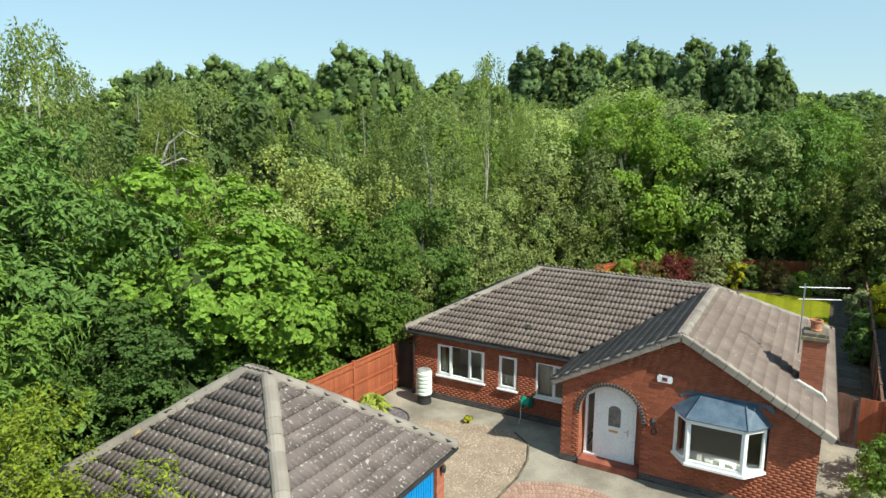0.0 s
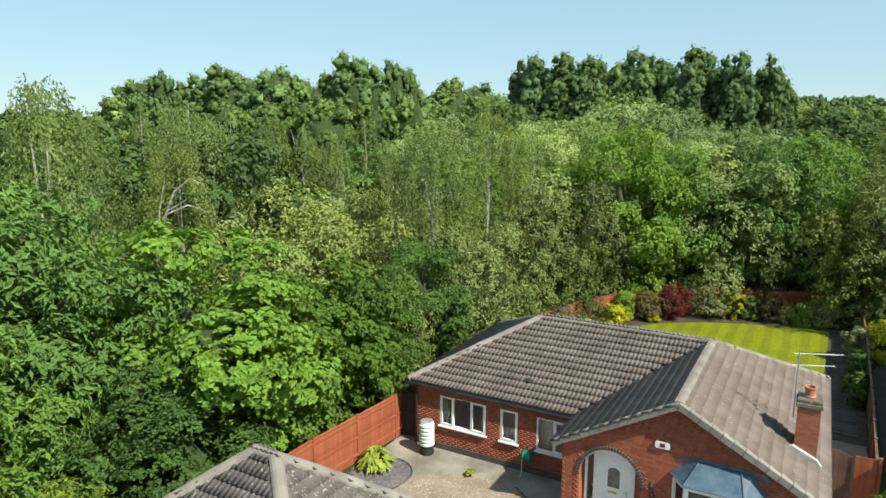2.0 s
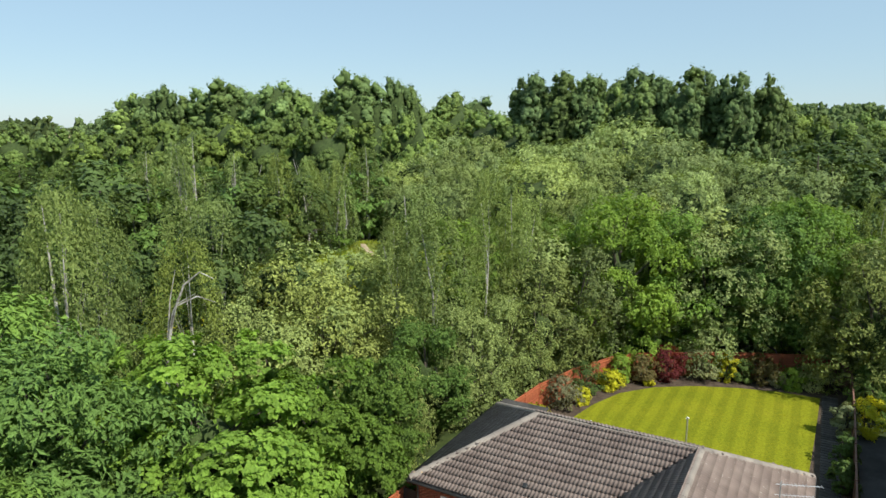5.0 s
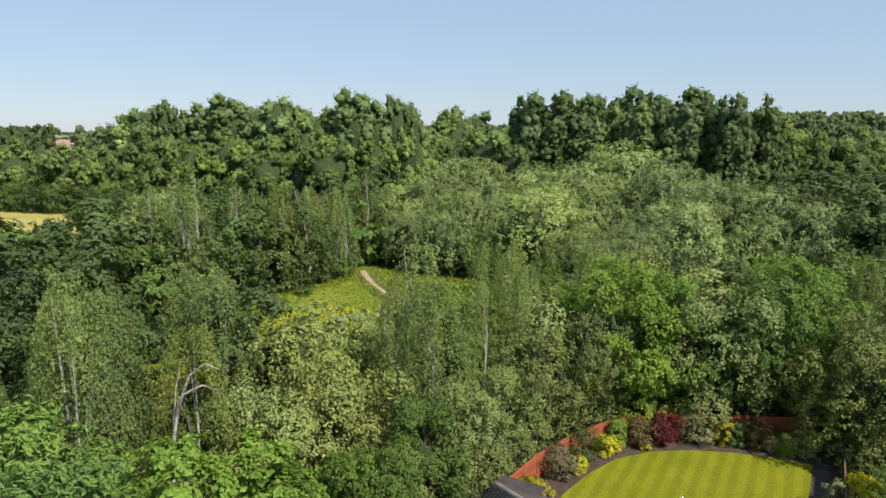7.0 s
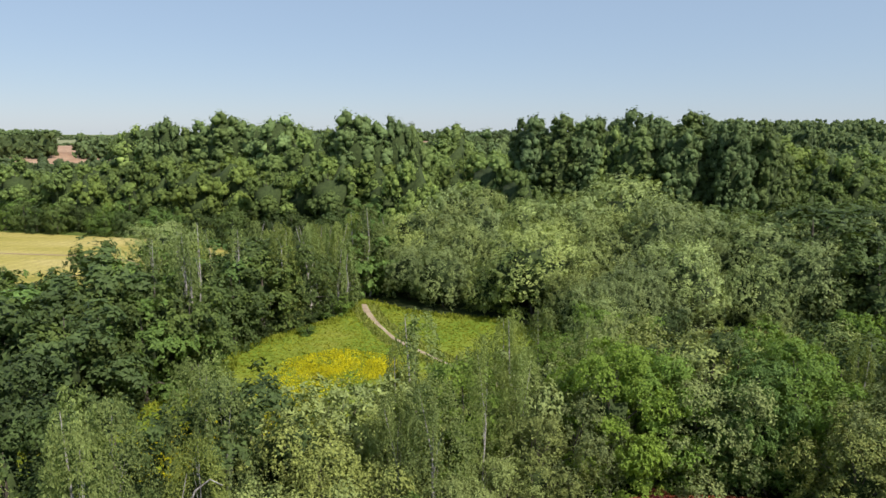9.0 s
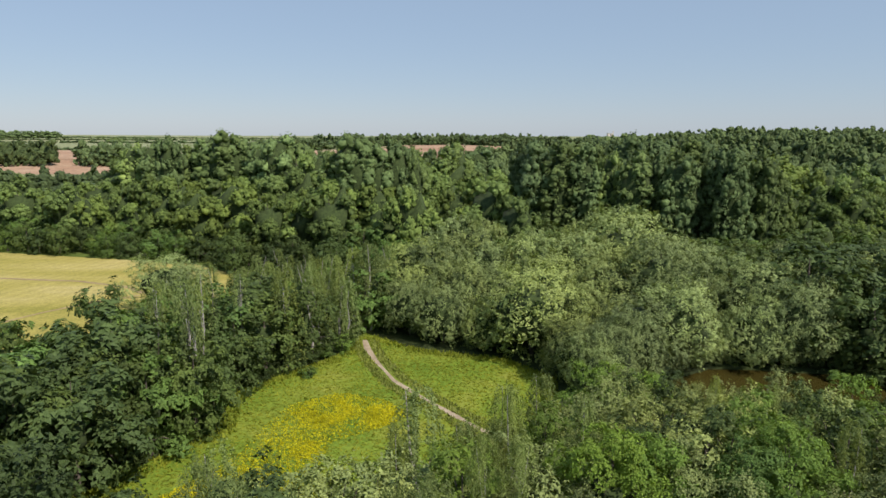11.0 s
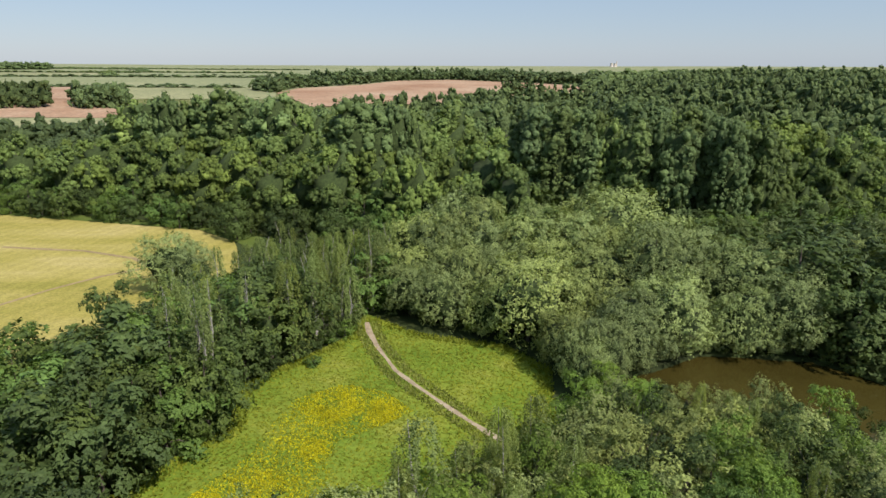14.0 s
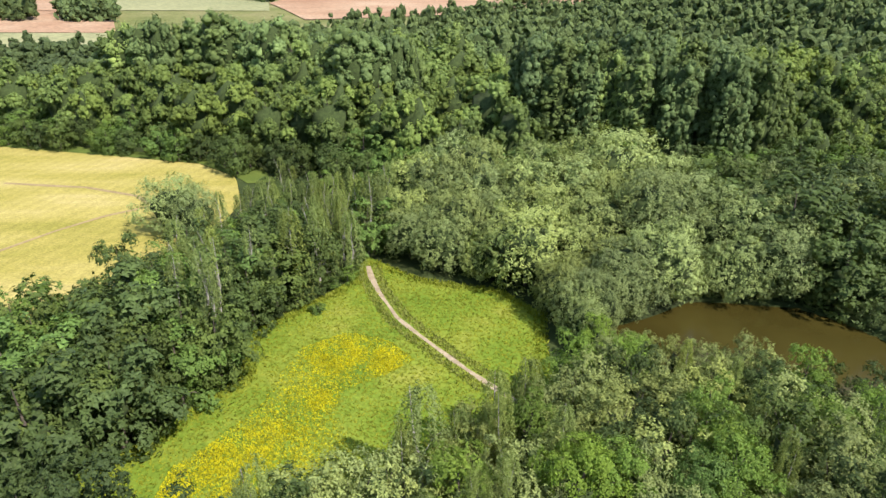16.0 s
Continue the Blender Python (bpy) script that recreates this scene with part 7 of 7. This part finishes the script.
# water butt on its stand
butt = thing("water_butt", "pale green ribbed plastic water butt on a black stand", "water butt", at=HOUSE @ Matrix.Translation((1.15, -0.42, 0)))
part("stand", lathe([(0.26, 0), (0.27, 0.02), (0.25, 0.27), (0.27, 0.29), (0.27, 0.31)], 20), M_DARK, butt, "black plastic stand")
prof = [(0.22, 0.31)]
for i in range(6):
    z = 0.33 + i * 0.145
    prof += [(0.245, z), (0.285, z + 0.035), (0.285, z + 0.1), (0.25, z + 0.13)]
prof += [(0.255, 1.22), (0.24, 1.25)]
part("barrel", lathe(prof, 28), M_BUTT, butt)
part("lid", lathe([(0.235, 1.25), (0.235, 1.265), (0.2, 1.28), (0.08, 1.285)], 24), surface("grey_lid", (0.2, 0.2, 0.19), (0.32, 0.32, 0.3), 4, 30, 0.7), butt, "grey lid")

# hose reel on the wall
reel = thing("hose_reel", "green wall-mounted garden hose reel", "hose reel", at=HOUSE @ Matrix.Translation((5.0, -0.10, 0.72)))
bm = bmesh.new()
tube(bm, [(-0.14, 0, 0), (-0.12, 0, 0), (-0.11, 0, 0), (0.11, 0, 0), (0.12, 0, 0), (0.14, 0, 0)], [0.2, 0.21, 0.15, 0.15, 0.21, 0.2], 18)
part("drum", bm, M_REEL, reel)
part("bracket", boxes((-0.17, -0.15, -0.05, 0.20, -0.05, 0.05), (0.15, 0.17, -0.05, 0.20, -0.05, 0.05)), M_REEL, reel)
bm = bmesh.new()
tube(bm, [(-0.12, -0.18, 0.0), (-0.13, -0.2, -0.25), (-0.12, -0.22, -0.5), (-0.16, -0.24, -0.7)], [0.013] * 4, 6)
part("hose", bm, M_BUTT, reel, "pale hose end hanging down")
bm = bmesh.new()
tube(bm, [(-0.25, 0.1, 0.15), (-0.25, -0.02, 0.15), (-0.25, -0.02, 0.08)], [0.018] * 3, 6)
part("tap", bm, M_METAL, reel, "small outdoor tap")

# washing-line posts on the lawn
for u, v in ((8.28, 12.9), (4.2, 10.1)):
    post = thing("washing_line_post", "pale metal washing-line post on the lawn", "post", at=Matrix.Translation((*plot(u, v), 0)))
    part("pole", lathe([(0.045, -0.2), (0.045, 1.75), (0.05, 1.77), (0.05, 1.84), (0.03, 1.86)], 10), M_METAL, post)
    bm = bmesh.new()
    tube(bm, [(-0.1, 0, 1.78), (0.1, 0, 1.78)], [0.012, 0.012], 6)
    part("hook", bm, M_METAL, post)

shrub("yellow_shrub", "loose yellow-green shrub beyond the side fence", 16.3, 19.5, 2.0, 0.9, M_LIME, 41)
shrub("green_shrub", "leafy green shrub beyond the side fence", 16.5, 22.6, 2.4, 1.0, M_BOX, 42)
# unseen house added out of view, to cast shade over the side path
shade_block = thing("neighbouring_house", "plain red brick house added unseen beyond the side fence to cast shade", "house", at=HOUSE @ Matrix.Translation((18.3, 2.6, 0)))
part("wall", boxes((0, 7, 0, 16, -0.3, 4.5)), M_BRICK, shade_block)
bm = bmesh.new()
ring = [bm.verts.new(c) for c in ((-0.3, -0.3, 4.5), (7.3, -0.3, 4.5), (7.3, 16.3, 4.5), (-0.3, 16.3, 4.5))]
top = [bm.verts.new(c) for c in ((3.5, 3.5, 6.9), (3.5, 12.5, 6.9))]
for face in ((ring[0], ring[1], top[0]), (ring[1], ring[2], top[1], top[0]), (ring[2], ring[3], top[1]), (ring[3], ring[0], top[0], top[1]), ring[::-1]):
    bm.faces.new(face)
part("roof", bm, M_TILE, shade_block)

# ---- meadow growth ----
r = np.random.default_rng(5)


def tufts(name, label, n, box4, mask, size, tall, mat, seed, tri=True):
    r = np.random.default_rng(seed)
    xy_ = np.stack([r.uniform(box4[0], box4[1], n), r.uniform(box4[2], box4[3], n)], 1)
    xy_ = xy_[mask(xy_[:, 0], xy_[:, 1], r)]
    k_ = len(xy_)
    z_ = height(xy_[:, 0], xy_[:, 1]) + 0.05
    a_ = r.uniform(0, 6.28, k_)
    s_ = size * r.uniform(0.6, 1.5, k_)
    dv = np.stack([np.cos(a_) * s_, np.sin(a_) * s_, 0 * a_], 1)
    base = np.concatenate([xy_, z_[:, None]], 1)
    top = base + np.stack([r.normal(0, 0.4, k_) * s_, r.normal(0, 0.4, k_) * s_, tall * r.uniform(0.5, 1.3, k_)], 1)
    vs = np.stack([base - dv * 0.5, base + dv * 0.5, top], 1).reshape(-1, 3)
    return tagged(new(name, mesh_np(name, vs, np.arange(len(vs)).reshape(-1, 3), mat)), label, "grass", kind="stuff")


def drift(x, y, scale, cut, off):
    return np.array([noise.noise(Vector((a * scale, b_ * scale, off))) for a, b_ in zip(x, y)]) > cut


BUTTERCUPS = [(-20.4, 82), (-14.5, 86.5), (-8, 84), (-4, 79), (-8, 75), (-13, 71.5), (-13.5, 66), (-10, 60), (-14, 52), (-20, 49), (-31, 48), (-31.5, 55), (-27, 61), (-23, 68), (-22, 76)]
THICK = [((-14.2, 79.6), 5.2), ((-7.5, 78.5), 3.6), ((-25.5, 57.5), 6.5), ((-20.5, 61.5), 4.5), ((-29, 51), 5.0), ((-17, 70), 3.0)]
on_meadow = lambda x, y: inside(MEADOW, x, y) & ~inside(ribbon(PATH_LINE, 1.2), x, y)
M_MEADOWBLADE = foliage("meadow_blade", (0.085, 0.138, 0.012), (0.21, 0.26, 0.031), 0.4, 0.2, 0.1, 0.7, 0.12)
tufts("meadow_tufts", "tufts of tall meadow grass", 40000, (-42, 22, 44, 112), lambda x, y, r: on_meadow(x, y), 0.4, 0.12, M_MEADOWBLADE, 1)
tufts("buttercup_drift", "drifts of yellow buttercups in the meadow", 150000, (-30, 6, 46, 86), lambda x, y, r: on_meadow(x, y) & inside(BUTTERCUPS, x, y) & (np.maximum.reduce([np.exp(-((x - c[0]) ** 2 + (y - c[1]) ** 2) / (w * w)) for c, w in THICK]) + 0.16 > 0.95 * r.uniform(size=len(x)) ** 0.8) & drift(x, y, 0.3, 0.25 - 1.0 * r.uniform(size=len(x)), 5.0), 0.19, 0.17, M_FLOWER, 2)
M_LONGGRASS = foliage("long_grass", (0.13, 0.22, 0.03), (0.34, 0.40, 0.10), 0.35, 0.25)
tufts("path_verge", "long pale grass beside the footpath", 26000, (-16, 14, 62, 110), lambda x, y, r: on_meadow(x, y) & (edge_distance(ribbon(PATH_LINE, 0.8), x, y) < 1.8), 0.3, 0.4, M_LONGGRASS, 3)
tufts("meadow_edge", "coarse grass and nettles along the wood", 40000, (-42, 22, 44, 112), lambda x, y, r: on_meadow(x, y) & (edge_distance(MEADOW, x, y) < 2.2), 0.3, 0.5, M_MEADOWBLADE, 4)

# ---- roof tiles, last ----
TW, TG = 0.30, 0.335


def tile_mesh(name, mat, roll=0.033):
    """One double-roman concrete tile: two rolls, a thick lower edge."""
    prof = [(-0.15, 0.0), (-0.10, 0.004), (-0.075, roll), (-0.03, roll), (-0.005, 0.004), (0.045, 0.004), (0.07, roll), (0.12, roll), (0.15, 0.006)]
    vs = [(x, y, z + dz) for y, dz in ((-0.02, 0.056), (TG + 0.03, 0.006)) for x, z in prof] + [(x, 0.02, 0.0) for x, z in prof]
    k = len(prof)
    fs = [(i, i + 1, k + i + 1, k + i) for i in range(k - 1)] + [(2 * k + i, 2 * k + i + 1, i + 1, i) for i in range(k - 1)]
    return mesh_np(name, vs, fs, mat)


def tile_slope(parent, me, eave_a, eave_b, ridge_pt, outline, most, name="roof_tile"):
    """Courses of tiles on the slope through the eave line a to b and the ridge point, inside the outline (local plan)."""
    a, b, c = Vector(eave_a), Vector(eave_b), Vector(ridge_pt)
    e = (b - a).normalized()
    s = ((c - a) - e * (c - a).dot(e)).normalized()
    n = e.cross(s)
    if n.z < 0:
        n = -n
    L, H = (b - a).length, (c - a).dot(s)
    spots = []
    for j in range(int(H / TG) + 1):
        off = 0.0
        for i in range(int(L / TW) + 1):
            p = a + e * (i * TW + TW / 2 + off) + s * (j * TG)
            mid = p + s * TG * 0.5
            if inside(outline, np.array([mid.x]), np.array([mid.y]))[0]:
                spots.append(p)
    rot = Matrix((e, s, n)).transposed().to_4x4()
    r = random.Random(len(spots))
    rest = []
    for k, p in enumerate(spots):
        m = rot.copy()
        m.translation = p + n * r.uniform(-0.004, 0.004) - n * 0.01
        m = m @ Matrix.Rotation(radians(r.uniform(-0.7, 0.7)), 4, "X") @ Matrix.Rotation(radians(r.uniform(-0.6, 0.6)), 4, "Z")
        if k < most:
            t = part(name, me, None, parent)
            t.matrix_basis = m
        else:
            rest.append(m)
    if rest:
        base = np.array([v.co for v in me.vertices])
        fs = np.array([list(p.vertices) for p in me.polygons])
        vs = np.concatenate([base @ np.array(m.to_3x3()).T + np.array(m.translation) for m in rest])
        ff = np.concatenate([fs + k * len(base) for k in range(len(rest))])
        ob = part("roof_tiles", mesh_np("roof_tiles", vs, ff, me.materials[0]), None, parent)
        tagged(ob, "courses of brown concrete tiles", kind="stuff")
    return len(spots)


T_HOUSE, T_GARAGE = tile_mesh("house_tile", M_TILE), tile_mesh("garage_tile", M_GTILE, 0.024)
xy = lambda *ks: [P[k][:2] for k in ks]
tile_slope(roof, T_HOUSE, P["eL"], (GABLE_L + 3.6, 0, ZE), P["rL"], xy("eL", "vL", "rR", "rL"), 300)
tile_slope(roof, T_HOUSE, (GABLE_L, RIDGE_V, ZE), P["gL"], P["ap"], xy("vL", "gL", "ap", "rR") , 0)
tile_slope(roof, T_HOUSE, P["gR"], P["bR"], P["ap"], xy("ap", "gR", "bR", "rR"), 0)
tile_slope(roof, T_HOUSE, P["bR"], P["bL"], P["rR"], xy("rR", "bR", "bL", "rL"), 0)
tile_slope(roof, T_HOUSE, P["bL"], P["eL"], P["rL"], xy("rL", "bL", "eL"), 0)
Gp = {k: (x, y, GE) for k, (x, y) in q.items()}
tile_slope(groof, T_GARAGE, Gp["b"], Gp["c"], GB, [q["b"], q["c"], GB[:2]], 150)
tile_slope(groof, T_GARAGE, Gp["a"], Gp["b"], GA, [q["a"], q["b"], GB[:2], GA[:2]], 150)
tile_slope(groof, T_GARAGE, Gp["d"], Gp["a"], GA, [q["d"], q["a"], GA[:2]], 0)
tile_slope(groof, T_GARAGE, Gp["c"], Gp["d"], GA, [q["c"], q["d"], GA[:2], GB[:2]], 0)

# ---- bricks of the front walls ----
BL, BH, MJ = 0.215, 0.065, 0.010


def brick_face(spans, z0, z1, v, rows_apart=None):
    """Bricks of a wall's face as (u0, u1, z0) in half bond; spans(z) gives the stretches of wall at a height."""
    out, j, z = [], 0, z0
    while z + BH <= z1:
        for a, b in spans(z + BH / 2):
            u = a - (0.1125 if j % 2 else 0.0)
            while u < b:
                lo, hi = max(u, a), min(u + BL, b)
                if hi - lo > 0.03:
                    out.append((lo, hi, z))
                u += BL + MJ
        j, z = j + 1, z + BH + MJ
    return out


def cut_spans(spans, a, b):
    out = []
    for c, d in spans:
        if b <= c or a >= d:
            out.append((c, d))
        else:
            out += [(x, y) for x, y in ((c, a), (b, d)) if y - x > 0.04]
    return out


def gable_spans(z):
    lo, hi = 6.85, 13.55
    if z > roof_z(6.85) - 0.12:
        rise = (ZR - roof_z(6.85)) / (10.13 - 6.85)
        lo = 10.13 - (ZR - 0.12 - z) / rise
        fall = (ZR - roof_z(13.55)) / (13.55 - 10.13)
        hi = min(hi, 10.13 + (ZR - 0.12 - z) / fall)
    if hi - lo < 0.2:
        return []
    s = [(lo, hi)]
    half = AR + 0.115 if z < ASPRING else (AR + 0.115) * math.sqrt(max(0.0, 1 - ((z - ASPRING) / 1.08) ** 2))
    if z < ASPRING:
        half = AR + 0.004
    if z < ASPRING + 1.07:
        s = cut_spans(s, AC - half, AC + half)
    if 1.0 < z < 2.37:
        s = cut_spans(s, 10.2, 12.4)
    return s


def wing_spans(z):
    s = [(0.33, 6.84)]
    for a, b, c, d in (WIN1, WIN2, WIN3):
        if c - 0.07 < z < d:
            s = cut_spans(s, a, b)
    return s


for ob in house.children:
    if ob.name.split(".")[0] == "wall":
        me = ob.data
        me.materials.append(M_MORTAR)
        for poly in me.polygons:
            if abs(poly.normal.y) > 0.9:
                poly.material_index = 1
full = from_bm("brick", boxes((0, BL, -0.0012, 0.004, 0, BH)), M_FACEBRICK)
made, rest = 0, []
for v, found in ((GV0, brick_face(gable_spans, 0.215, ZR - 0.15, GV0)), (WING_V, brick_face(wing_spans, 0.235, 2.40, WING_V))):
    for lo, hi, z in found:
        if made < 300 and v == GV0 and hi - lo > BL - 0.001 and lo < 10.3:
            part("brick", full, None, house).matrix_basis = Matrix.Translation((lo, v, z))
            made += 1
        else:
            rest.append((lo, hi, v, z))
k = np.array(rest)
corner = lambda i, j: np.stack([k[:, i], k[:, 2] - 0.0012, k[:, 3] + j * BH], 1)
back = lambda i, j: np.stack([k[:, i], k[:, 2] + 0.004, k[:, 3] + j * BH], 1)
vs = np.stack([corner(0, 0), corner(1, 0), corner(1, 1), corner(0, 1), back(0, 0), back(1, 0), back(1, 1), back(0, 1)], 1).reshape(-1, 3)
fs = np.concatenate([8 * np.arange(len(k))[:, None] + np.array([f]) for f in ((0, 1, 2, 3), (4, 5, 1, 0), (3, 2, 6, 7), (4, 0, 3, 7), (1, 5, 6, 2))])
tagged(part("brickwork", mesh_np("brickwork", vs, fs, M_FACEBRICK), None, house), "courses of red face bricks", kind="stuff")
